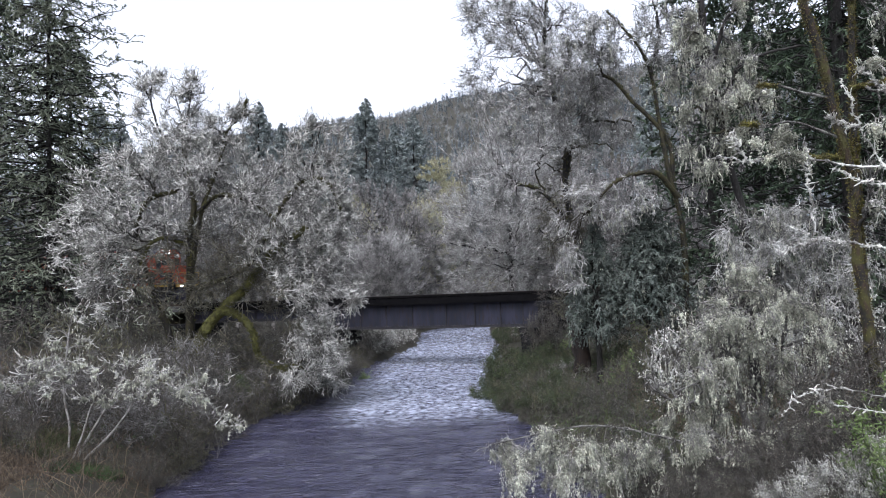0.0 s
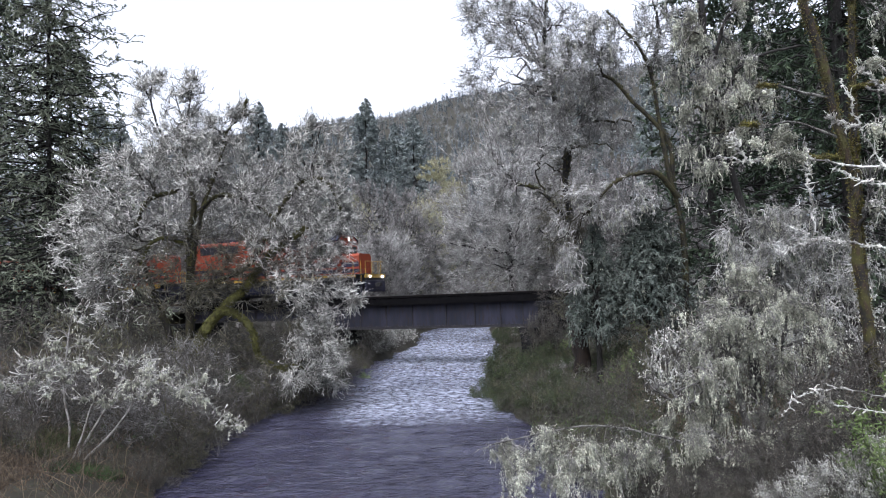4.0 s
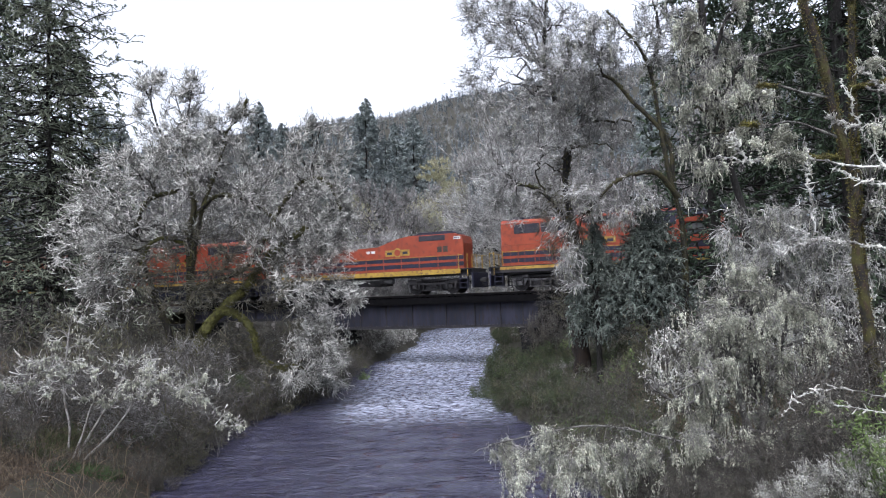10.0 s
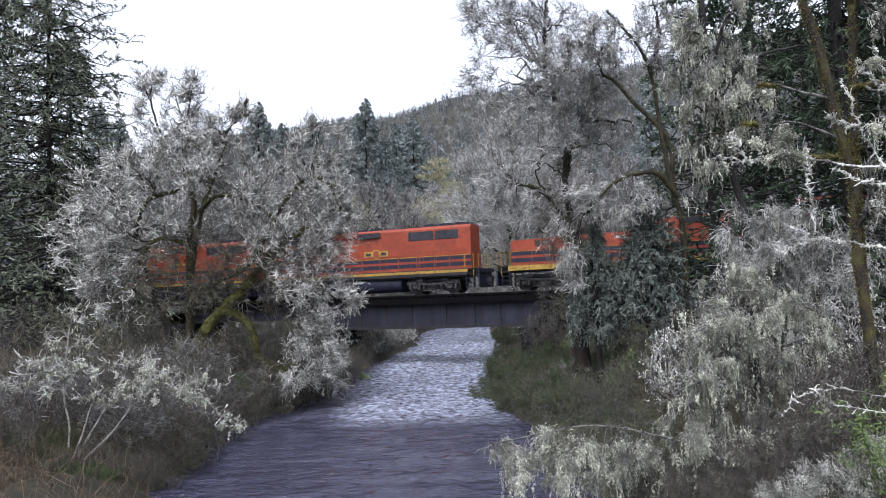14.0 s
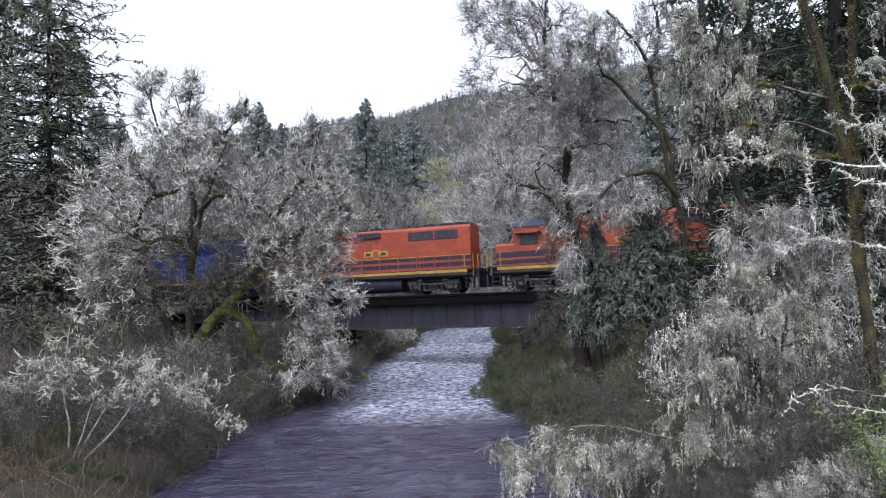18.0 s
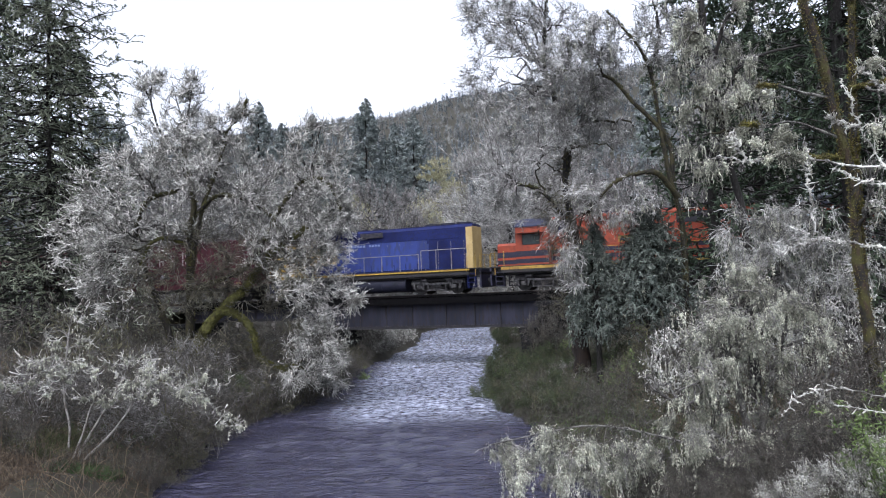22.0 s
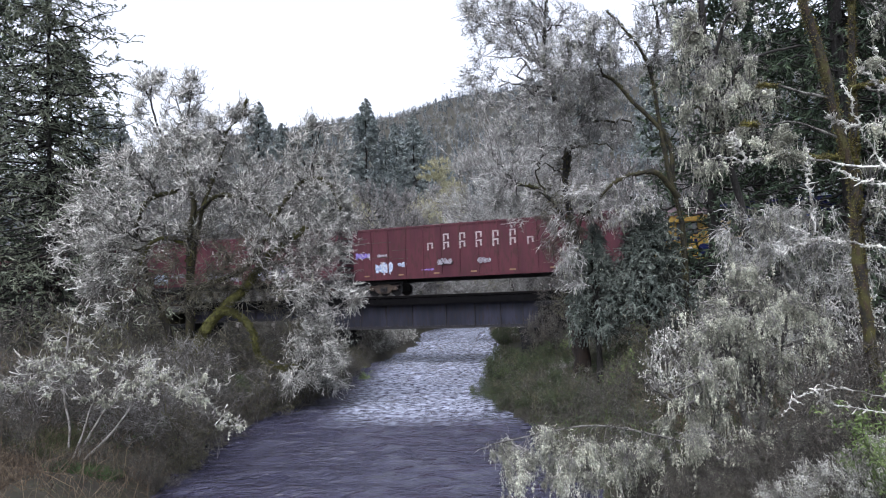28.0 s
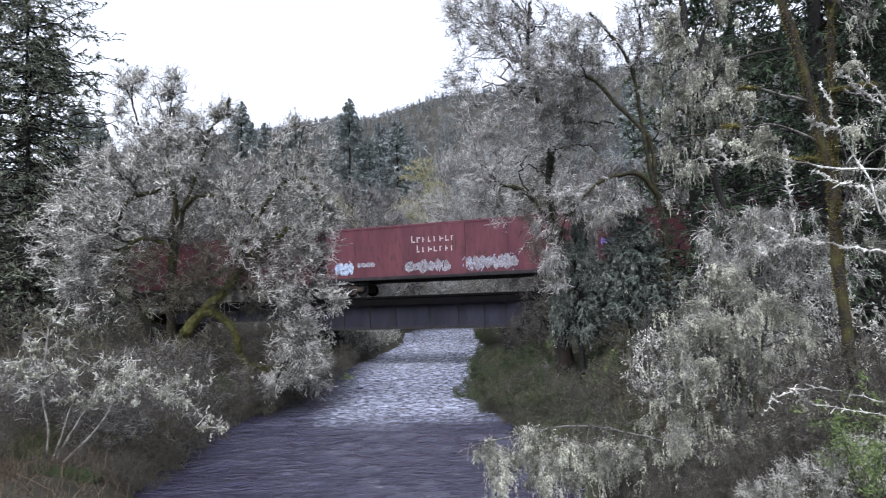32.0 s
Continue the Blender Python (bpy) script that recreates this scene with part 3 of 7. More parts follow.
def conifer(seed, name, label, base, height, width, whorls, sprig=(0.55, 0.05), per=6, fill=16, droop=0.25, bare=0.1, needle=None, trunk_r=0.35, ragged=0.35, hang=0.0, category="conifer", group="", top_shape=0.8, thin=1.1, many=4, flat=0.0, inner=2, mop=None, broad=1.3, spray=0.28):
    """A conifer: trunk, whorled branches and a mass of needled sprays."""
    rng = np.random.default_rng(seed)
    tree = thing(name, pose(*base), label, category, group)
    z = np.linspace(0, height, 14)
    p = np.c_[rng.normal(size=(14, 2)) * trunk_r * 0.15, z]
    part("trunk", quads("trunk", *tubes(p[None], np.linspace(trunk_r, 0.03, 14)[None], 8), BARK), None, tree)
    n = whorls * per
    h = bare + (1 - bare) * np.sort(rng.random(n)) ** 0.9
    size = width * ((1 - h) ** top_shape * 0.95 + 0.05) * (1 - ragged + rng.random(n) * 2 * ragged * 0.8)
    turn = rng.random(n) * 2 * np.pi
    out = np.c_[np.cos(turn), np.sin(turn), np.zeros(n)]
    t = np.linspace(0, 1, 8)
    rise = (0.16 - droop) * t + droop * 0.9 * t ** 2 * np.array([0.4])
    line = np.c_[np.zeros((n, 2)), h * height][:, None] + out[:, None] * (size[:, None] * t)[..., None]
    line[..., 2] += size[:, None] * rise[None] + rng.normal(size=(n, 1)) * size[:, None] * t[None] * 0.12
    line[:, 1:] += rng.normal(size=line[:, 1:].shape) * 0.035 * size[:, None, None]
    r = np.clip(size * 0.012, 0.012, 0.07)[:, None] * np.linspace(1, 0.35, 8)[None]
    part("branchwork", quads("branchwork", *tubes(line, r, 3), BARK), None, tree)
    a, b, _ = spread(line[:, inner:])
    la, ra = sprigs(rng, a, b, n * fill // 2, sprig[0] * 0.9, sprig[1] * 0.7, 4, along=1.0, lift=-0.12 - hang, curl=0.3, knob=0.35, tip=0.5, flat=flat)
    near_top = np.clip((1 - la[:, 0, 2] / height) * 5 + 0.25, 0.25, 1)[:, None, None]
    la = la[:, :1] + (la - la[:, :1]) * near_top
    a2, b2, _ = spread(la)
    lb, rb = sprigs(rng, a2, b2, n * fill * many, sprig[0] * spray, sprig[1] * thin, 2, along=0.8, lift=-0.15 - hang, tip=0.35, flat=flat * 0.7)
    lb = lb[:, :1] + (lb - lb[:, :1]) * np.clip((1 - lb[:, 0, 2] / height) * 5 + 0.4, 0.4, 1)[:, None, None]
    part("foliage", quads("foliage", *joined([tubes(la, ra, 3), fronds(lb, rb[:, 0] * broad)]), needle or NEEDLE, smooth=False), None, tree)
    if mop:
        part("beard_lichen", quads("beard_lichen", *spindles(*mops(rng, la[:, 1], *mop)), BEARD), None, tree, "wisps of pale beard lichen")
    return tree


def shrub(seed, name, label, base, wide, tall, stems=16, boughs=120, twigs=1500, twig=(0.35, 0.01), stem_r=0.018, stem_mat=None, twig_mat=None, beards=0, beard=(0.2, 0.01), lift=0.25, lean=(0, 0), group="", sag=0.2, category="shrub", tufts=0, tuft=(0.09, 0.013)):
    """Many stems from one foot, with twigs all over."""
    rng = np.random.default_rng(seed)
    bush = thing(name, pose(*base), label, category, group)
    goal = inside(rng, [(lean[0], lean[1], tall * 0.55, wide, wide, tall * 0.5)], stems, 0.6)
    goal[:, 2] = np.abs(goal[:, 2])
    foot = rng.normal(size=(max(stems // 2, 3), 3)) * np.array([wide * 0.22, wide * 0.22, 0.0])
    up = np.tile([0, 0, 1.0], (len(foot), 1))
    ls, rs = reach(rng, foot, up, np.full(len(foot), stem_r * 2), goal, 9, sag=sag, wild=0.1, base_r=stem_r, tip=0.5)
    for p, r in zip(ls[:6], rs[:6]):
        part("stem", quads("stem", *tubes(p[None], r[None], 5), stem_mat or BRANCH), None, bush)
    a, b, c = spread(ls[:, 2:], rs[:, 2:])
    lb, rb = reach(rng, a, b, c, inside(rng, [(lean[0], lean[1], tall * 0.5, wide * 1.1, wide * 1.1, tall * 0.5)], boughs, 0.4), 6, sag=sag, wild=0.14, thick=0.7, tip=0.5)
    rb = np.maximum(rb, twig[1] * 0.7)
    part("branchwork", quads("branchwork", *joined([tubes(ls[6:], rs[6:], 4), tubes(lb, rb, 3)]), stem_mat or BRANCH), None, bush)
    a, b, _ = spread(lb[:, 1:])
    lt, rt = sprigs(rng, a, b, twigs, twig[0], twig[1], 4, lift=lift)
    part("twig_crown", quads("twig_crown", *tubes(lt, rt, 3), twig_mat or TWIG_DARK), None, bush)
    if tufts:
        a, b, _ = spread(lt)
        part("lichen", quads("lichen", *spindles(*sprigs(rng, a, b, tufts, tuft[0], tuft[1], 2, along=0.5, knob=0.35, tip=0.75)), TUFT), None, bush)
    if beards:
        part("hanging_lichen", quads("hanging_lichen", *tubes(*strands(rng, lt.reshape(-1, 3), beards, *beard), 3), BEARD), None, bush)
    return bush


def leaves(rng, nodes, n, size):
    """n small bent leaves round the nodes."""
    c = nodes[rng.choice(len(nodes), n)] + rng.normal(size=(n, 3)) * size * 1.2
    u = unit(rng.normal(size=(n, 3)) + np.array([0, 0, 0.2])) * size * (0.5 + rng.random((n, 1)))
    v = unit(np.cross(u, rng.normal(size=(n, 3)))) * size * 0.4
    bend = np.cross(unit(u), unit(v)) * size * 0.2
    verts = np.stack([c - u, c + v + bend, c + u, c - v + bend], 1).reshape(-1, 3)
    return verts, np.arange(n * 4).reshape(n, 4)


# ---- the lie of the land: water at height 0, rails at 4.82 ----
TURN = 23.2                                   # how far the track turns away from the picture's plane
ALONG = Vector((math.cos(radians(TURN)), -math.sin(radians(TURN)), 0))
ACROSS = Vector((math.sin(radians(TURN)), math.cos(radians(TURN)), 0))
MIDDLE = Vector((0.59, 51.38, 0))             # the track's centre line where s = 0
RAIL = 4.82


def on_track(s, y=0.0, z=0.0):
    return MIDDLE + ALONG * s + ACROSS * y + Vector((0, 0, RAIL + z))


def river(y):
    """The river's middle and half width at y."""
    ys = [-200, -20, 17, 27, 38, 49, 70, 96, 125, 160, 260]
    mid = np.interp(y, ys, [-12, -2.4, -1.75, -2.9, -1.95, -1.1, 1.0, 1.2, 6.0, 22, 90])
    half = np.interp(y, ys, [6, 5.6, 5.2, 5.4, 3.95, 4.6, 3.9, 4.2, 4.5, 5, 5])
    return mid, half


def height(x, y):
    """The ground's height at arrays x, y."""
    mid, half = river(y)
    wob = 0.5 * np.sin(y * 0.9) + 0.35 * np.sin(y * 2.3 + x * 0.2)
    d = np.abs(x - mid) - half + wob * 0.5
    h = np.interp(d, [-3, -1.2, 0.0, 0.6, 1.6, 4, 12, 40, 120], [-1.3, -0.9, -0.12, 0.45, 0.9, 1.25, 1.9, 3.0, 4.0])
    h = h + 0.12 * np.sin(x * 1.7 + y * 0.6) * np.sin(y * 1.1 - x * 0.4)
    h = h - 0.8 * np.exp(-((x - 5.4) / 2.6) ** 2 - ((y - 41) / 7.0) ** 2)
    # the hillside behind
    far = np.clip((y - 100) / 900, 0, 1)
    rise = far * far * (3 - 2 * far)
    ridge = 254 + 0.175 * np.clip(x, -700, 900) + 5 * np.sin(x * 0.021) + 3 * np.sin(x * 0.053 + 1)
    beyond = 1 - 0.75 * np.clip((y - 1020) / 900, 0, 1)
    h = h + (ridge * (0.35 * far + 0.65 * rise) * beyond) * np.maximum(np.clip((np.abs(x - mid) - half) / 40, 0.0, 1.0) ** 0.25, np.clip((y - 150) / 120, 0, 1))
    # the railway bank, open where the river passes
    px, py = x - MIDDLE.x, y - MIDDLE.y
    s = px * ALONG.x + py * ALONG.y
    q = np.abs(px * ACROSS.x + py * ACROSS.y)
    bank = np.minimum(4.22, 4.22 - (q - 2.7) / 1.5)
    gap = np.minimum((s - 8.6) / 0.8, 1.0) * (s > 0) + np.minimum((-22.5 - s) / 2.5, 1.0) * (s <= 0)
    bank = np.where(gap > 0, bank * np.clip(gap, 0, 1) + h * (1 - np.clip(gap, 0, 1)), -9)
    bank = np.where(y < 8, np.minimum(bank, 2.2), bank)
    return np.maximum(h, np.where(np.abs(s) < 260, bank, -9))


def ground_z(x, y):
    return float(height(np.array([float(x)]), np.array([float(y)]))[0])


def axis(near, far, n, bend):
    t = np.linspace(-1, 1, n)
    return np.sinh(t * bend) / np.sinh(bend) * (far - near) / 2


gx = axis(-2600, 2600, 260, 6.2)
gy = axis(-3000, 3000, 300, 5.6) + 42
X, Y = np.meshgrid(gx, gy)
Zg = height(X, Y)
idx = np.arange(X.size).reshape(X.shape)
me = quads("ground", np.c_[X.ravel(), Y.ravel(), Zg.ravel()], np.stack([idx[:-1, :-1], idx[:-1, 1:], idx[1:, 1:], idx[1:, :-1]], -1).reshape(-1, 4), SOIL)
tagged(part("ground", me, None), "brown earth banks with dead leaves and moss", "ground", kind="structure")

# the river: one rippled sheet that slides downstream
wx = np.r_[np.linspace(-30, -11, 6), np.arange(-10, 9, 0.16), np.linspace(9, 60, 12)]
wy = np.r_[np.linspace(-60, 10, 20), np.arange(11, 125, 0.22), np.linspace(126, 330, 30)]
X, Y = np.meshgrid(wx, wy)
ripple = np.zeros_like(X)
rw = np.random.default_rng(5)
for i in range(46):
    way, size = rw.normal(math.pi / 2, 0.38), rw.uniform(0.45, 1.7)
    k = 2 * math.pi / size
    ripple += size * 0.0082 * np.sin(k * (X * math.cos(way) + Y * math.sin(way)) + rw.uniform(0, 6.3) + 0.9 * np.sin(X * rw.uniform(0.3, 0.9) + Y * rw.uniform(0.1, 0.5) + rw.uniform(0, 6)))
idx = np.arange(X.size).reshape(X.shape)
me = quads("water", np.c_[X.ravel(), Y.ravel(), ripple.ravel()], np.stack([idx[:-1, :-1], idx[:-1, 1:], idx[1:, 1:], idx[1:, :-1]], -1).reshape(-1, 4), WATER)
WATER_SHEET = tagged(part("water", me, None), "rippled grey-blue river water flowing between brushy banks", "river", kind="structure")


# ---- the railway ----
def track_pose(s):
    return pose(*on_track(s), 0, 0, -TURN)


def railway():
    track = thing("railway_track", track_pose(0), "steel rails on dark timber sleepers and grey ballast", "track", kind="structure")
    for y in (-0.755, 0.755):
        bm = boxed((-230, 150, y - 0.035, y + 0.035, -0.045, 0.0), (-230, 150, y - 0.01, y + 0.01, -0.14, -0.045), (-230, 150, y - 0.07, y + 0.07, -0.165, -0.14))
        part("rail", bm, RUST, track, "worn steel rail with a shiny head")
    ballast = prism([(-2.6, -0.62), (-1.75, -0.22), (1.75, -0.22), (2.6, -0.62)], -230, -22.2, "x")
    part("ballast", ballast, BALLAST, track)
    ballast = prism([(-2.6, -0.62), (-1.75, -0.22), (1.75, -0.22), (2.6, -0.62)], 8.7, 150, "x")
    part("ballast", ballast, BALLAST, track)
    tie = boxed((-0.11, 0.11, -1.45, 1.45, -0.40, -0.165), bevel=0.015)
    first = part("sleeper", tie, TIMBER, track)
    me = first.data
    first.location.x = -22.0
    for i in range(1, 76):
        ob = new("sleeper", me)
        ob.parent, ob.location = track, (-22.0 + i * 0.41, random.uniform(-0.04, 0.04), 0)


def girder_span(name, label, s0, s1, deep, places, deck_to=None):
    bridge = thing(name, track_pose(0), label, "bridge", kind="structure")
    top = -0.42
    for y in (-1.12, 1.12):
        part("web", boxed((s0, s1, y - 0.012, y + 0.012, top - deep, top)), STEEL, bridge, "blue-grey girder plate streaked with rust and soot")
        part("top_flange", boxed((s0, s1, y - 0.20, y + 0.20, top - 0.07, top), (s0, s1, y - 0.10, y + 0.10, top - 0.16, top - 0.07)), STEEL_DARK, bridge)
        part("bottom_flange", boxed((s0, s1, y - 0.20, y + 0.20, top - deep - 0.05, top - deep), (s0, s1, y - 0.07, y + 0.07, top - deep, top - deep + 0.13)), STEEL_DARK, bridge)
        stiff = boxed((-0.03, 0.03, -0.10, 0.10, top - deep, top - 0.07))
        me = None
        for x in places:
            if me is None:
                ob = part("stiffener", stiff, STEEL_DARK, bridge)
                me = ob.data
            else:
                ob = new("stiffener", me)
                ob.parent = bridge
            ob.location = (x, y, 0)
    for x in places[::2]:
        part("cross_brace", rods(((x, -1.1, top - 0.1), (x, 1.1, top - deep + 0.1)), ((x, 1.1, top - 0.1), (x, -1.1, top - deep + 0.1)), r=0.05), STEEL_DARK, bridge)
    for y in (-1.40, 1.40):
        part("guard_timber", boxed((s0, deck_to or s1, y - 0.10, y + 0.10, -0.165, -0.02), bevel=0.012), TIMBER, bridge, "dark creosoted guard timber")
    # added board: its near-black strip stands for shade under the sleeper ends
    part("deck_edge", boxed((s0, deck_to or s1, -1.56, -1.50, -0.66, -0.22)), TIMBER, bridge, "near-black board along the deck, with the overhang's shade in it")
    return bridge


def stone_pier(name, s0, s1, y0, y1, top, foot, label):
    """Courses of rough stones round a core."""
    pier = thing(name, track_pose(0), label, "bridge pier", kind="structure")
    rng = random.Random(hash(s0) % 1000)
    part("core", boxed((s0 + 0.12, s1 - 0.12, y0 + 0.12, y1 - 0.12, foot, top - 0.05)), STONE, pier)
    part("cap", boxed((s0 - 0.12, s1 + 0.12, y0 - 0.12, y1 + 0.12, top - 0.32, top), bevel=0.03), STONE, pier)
    z, meshes = foot, []
    for k in range(5):
        meshes.append(boxed((-0.5, 0.5, -0.14, 0.14, -0.5, 0.5), bevel=0.05))
    made = []
    for bm in meshes:
        me = bpy.data.meshes.new("stone")
        for v in bm.verts:
            v.co += Vector((rng.uniform(-0.04, 0.04), rng.uniform(-0.04, 0.02), rng.uniform(-0.04, 0.04)))
        bm.to_mesh(me)
        me.materials.append(STONE)
        made.append(me)
    while z < top - 0.4:
        tall = rng.uniform(0.36, 0.5)
        for face in ("near", "end0", "end1"):
            a, b = (s0, s1) if face == "near" else (y0, y1)
            x = a
            while x < b - 0.05:
                w = min(rng.uniform(0.6, 1.2), b - x)
                ob = new("stone", rng.choice(made))
                ob.parent, ob.scale = pier, (max(w - 0.03, 0.1), 1, tall - 0.03)
                if face == "near":
                    ob.location = (x + w / 2, y0 + 0.08, z + tall / 2)
                else:
                    ob.location = ((s0 + 0.08) if face == "end0" else (s1 - 0.08), x + w / 2, z + tall / 2)
                    ob.rotation_euler = (0, 0, radians(-90 if face == "end0" else 90))
                x += w
        z += tall
    return pier


railway()
girder_span("girder_bridge", "dark riveted plate girder railway bridge over the river", -9.6, 6.5, 1.85, (-9.5, -8.6, -6.78, -4.68, -2.65, -0.1, 2.0, 3.83, 5.37, 6.45), 8.9)
girder_span("approach_span", "shallow dark girder approach span behind the trees", -22.4, -9.75, 1.1, (-22.3, -20.2, -18.1, -16, -13.9, -11.8, -9.85))
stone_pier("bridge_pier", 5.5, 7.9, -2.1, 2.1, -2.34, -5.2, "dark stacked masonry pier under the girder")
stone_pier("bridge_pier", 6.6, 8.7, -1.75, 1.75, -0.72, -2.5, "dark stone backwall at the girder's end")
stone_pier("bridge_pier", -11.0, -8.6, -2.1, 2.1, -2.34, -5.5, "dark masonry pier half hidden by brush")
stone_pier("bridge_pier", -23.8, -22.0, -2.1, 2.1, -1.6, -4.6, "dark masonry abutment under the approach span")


# ---- the train ----
WHEELS = []


def bogie(parent, x, base, r, frame_mat, freight=False):
    """A truck: side frames, springs, and wheelsets that turn."""
    truck = part("truck", boxed((x - base / 2 - 0.25, x + base / 2 + 0.25, -0.30, 0.30, 0.42, 0.62), (x - 0.25, x + 0.25, -1.1, 1.1, 0.45, 0.75), bevel=0.03), STEEL_DARK, parent)
    part("truck_gear", boxed((x - base / 2 - 0.35, x + base / 2 + 0.35, -0.62, 0.62, 0.30, 0.92), (x - base / 2 - 0.6, x + base / 2 + 0.6, -1.0, 1.0, 0.86, 1.06), bevel=0.04), STEEL_DARK, truck)
    for y in (-1.08, 1.08):
        h = base / 2
        if freight:
            out = [(x - h - 0.30, 0.66), (x - h - 0.22, 0.74), (x - h + 0.30, 0.74), (x - 0.45, 0.84), (x + 0.45, 0.84), (x + h - 0.30, 0.74), (x + h + 0.22, 0.74), (x + h + 0.30, 0.66), (x + h + 0.22, 0.42), (x + h - 0.22, 0.44), (x + 0.45, 0.20), (x - 0.45, 0.20), (x - h + 0.22, 0.44), (x - h - 0.22, 0.42)]
            part("side_frame", prism(out, y - 0.07, y + 0.07), frame_mat, truck, "rusty cast side frame")
        else:
            # a slim top beam that dips between the axles, with a leg either side of each axle box
            out = [(x - h - 0.62, 0.74), (x - h - 0.50, 0.90), (x - h + 0.40, 0.90), (x - 0.66, 0.80), (x + 0.66, 0.80), (x + h - 0.40, 0.90), (x + h + 0.50, 0.90), (x + h + 0.62, 0.74), (x + h - 0.30, 0.74), (x + 0.70, 0.66), (x - 0.70, 0.66), (x - h + 0.30, 0.74)]
            part("side_frame", prism(out, y - 0.07, y + 0.07), frame_mat, truck, "grimy cast side frame")
            for sx in (-h - 0.30, -h + 0.30, h - 0.30, h + 0.30):
                lean = 0.10 if (sx < -h or 0 < sx < h) else -0.10
                part("pedestal_leg", prism([(x + sx - 0.05, 0.36), (x + sx + 0.05, 0.36), (x + sx + 0.09 - lean, 0.76), (x + sx - 0.09 - lean, 0.76)], y - 0.09, y + 0.05), frame_mat, truck)
            part("spring_plank", boxed((x - 0.74, x + 0.74, y - 0.10, y + 0.10, 0.24, 0.32), bevel=0.02), frame_mat, truck)
            for sx in (-0.66, 0.66):
                part("swing_hanger", boxed((x + sx - 0.035, x + sx + 0.035, y - 0.12, y + 0.10, 0.30, 0.74)), frame_mat, truck)
            for i in range(3):
                part("leaf_spring", boxed((x - 0.50 + 0.09 * i, x + 0.50 - 0.09 * i, y - 0.09, y + 0.09, 0.42 - 0.035 * i, 0.445 - 0.035 * i), (x - 0.50 + 0.09 * i, x + 0.50 - 0.09 * i, y - 0.09, y + 0.09, 0.48 + 0.035 * i, 0.505 + 0.035 * i)), STEEL_DARK, truck)
            for sx in (-h - 0.62, h + 0.62):
                part("sand_pipe", rods(((x + sx, y, 0.95), (x + sx, y * 0.8, 0.25)), r=0.025), frame_mat, truck)
            for sx in (-0.95, 0.95):
                part("brake_cylinder", rods(((x + sx - 0.20, y * 1.1, 0.98), (x + sx + 0.20, y * 1.1, 0.98)), r=0.11, sides=10), frame_mat, truck)
                part("brake_lever", boxed((x + sx * 1.25 - 0.025, x + sx * 1.25 + 0.025, y * 1.1 - 0.02, y * 1.1 + 0.02, 0.40, 0.98)), frame_mat, truck)
        for sx in (-0.2, 0.0, 0.2) if freight else ():
            part("spring", rods(((x + sx, y * 1.06, 0.32), (x + sx, y * 1.06, 0.62)), r=0.085, sides=8), STEEL_DARK, truck)
        for sx in (-h, h):
            part("axle_box", boxed((x + sx - 0.15, x + sx + 0.15, y - 0.13, y + 0.13, 0.38, 0.66), bevel=0.04), frame_mat, truck)
            part("axle_cap", rods(((x + sx, y * 1.06 - 0.06, 0.5), (x + sx, y * 1.06 + 0.06, 0.5)), r=0.10, sides=12), frame_mat, truck)
    for sx in (-base / 2, base / 2):
        bm = rods(((0, -1.0, 0), (0, 1.0, 0)), r=0.09, sides=8)
        for y in (-0.76, 0.76):
            rod(bm, (0, y - 0.065, 0), (0, y + 0.065, 0), r, sides=20)
            rod(bm, (0, y * 1.07 - 0.03, 0), (0, y * 1.07 + 0.03, 0), r * 0.45, sides=12)
            for k in range(4):
                c, s = math.cos(k * math.pi / 2), math.sin(k * math.pi / 2)
                rod(bm, (c * r * 0.62, y * 1.1 - 0.02, s * r * 0.62), (c * r * 0.62, y * 1.1 + 0.02, s * r * 0.62), r * 0.13, sides=6)
        axle = part("wheelset", bm, STEEL_DARK, parent)
        axle.location = (x + sx, 0, r)
        WHEELS.append((axle, x + sx, r))


def raise_body(vehicle, up=0.18):
    """Lifts all but the running gear of a vehicle on its springs."""
    for ob in vehicle.children:
        if ob.name.split(".")[0] not in ("truck", "wheelset", "fuel_tank", "tank_saddle", "coupler", "brake_hose", "step_ladder", "pilot_plate", "equipment_box"):
            ob.location.z += up
    return vehicle


def coupler(parent, x, side):
    part("coupler", boxed((x - 0.75 * side, x, -0.10, 0.10, 0.78, 1.0), (x - 0.25 * side, x + 0.06 * side, -0.19, 0.19, 0.74, 1.04), bevel=0.03), STEEL_DARK, parent)
    part("brake_hose", rods(((x - 0.3 * side, -0.35, 0.95), (x - 0.1 * side, -0.33, 0.55)), ((x - 0.1 * side, -0.33, 0.55), (x + 0.1 * side, -0.25, 0.45)), r=0.025), STEEL_DARK, parent)


def boarding_steps(parent, e, k, y, material):
    """A stringer plate with a second one and four treads under it."""
    ladder = part("step_ladder", boxed((e - k * 0.35 - 0.02, e - k * 0.35 + 0.02, y - 0.14, y + 0.14, 0.36, 1.45)), material, parent, "boarding steps")
    part("stringer", boxed((e - k * 0.90 - 0.02, e - k * 0.90 + 0.02, y - 0.14, y + 0.14, 0.36, 1.45)), material, ladder)
    for z in (0.38, 0.68, 0.98, 1.26):
        part("tread", boxed((e - k * 0.62 - 0.28, e - k * 0.62 + 0.28, y - 0.13, y + 0.13, z, z + 0.05)), material, ladder)


def rail_run(x0, x1, y, z0, z1, step):
    """A handrail with its stanchions."""
    n = max(1, round(abs(x1 - x0) / step))
    ends = [((x0, y, z1), (x1, y, z1))]
    for i in range(n + 1):
        x = x0 + (x1 - x0) * i / n
        ends.append(((x, y, z0), (x, y, z1)))
    return ends


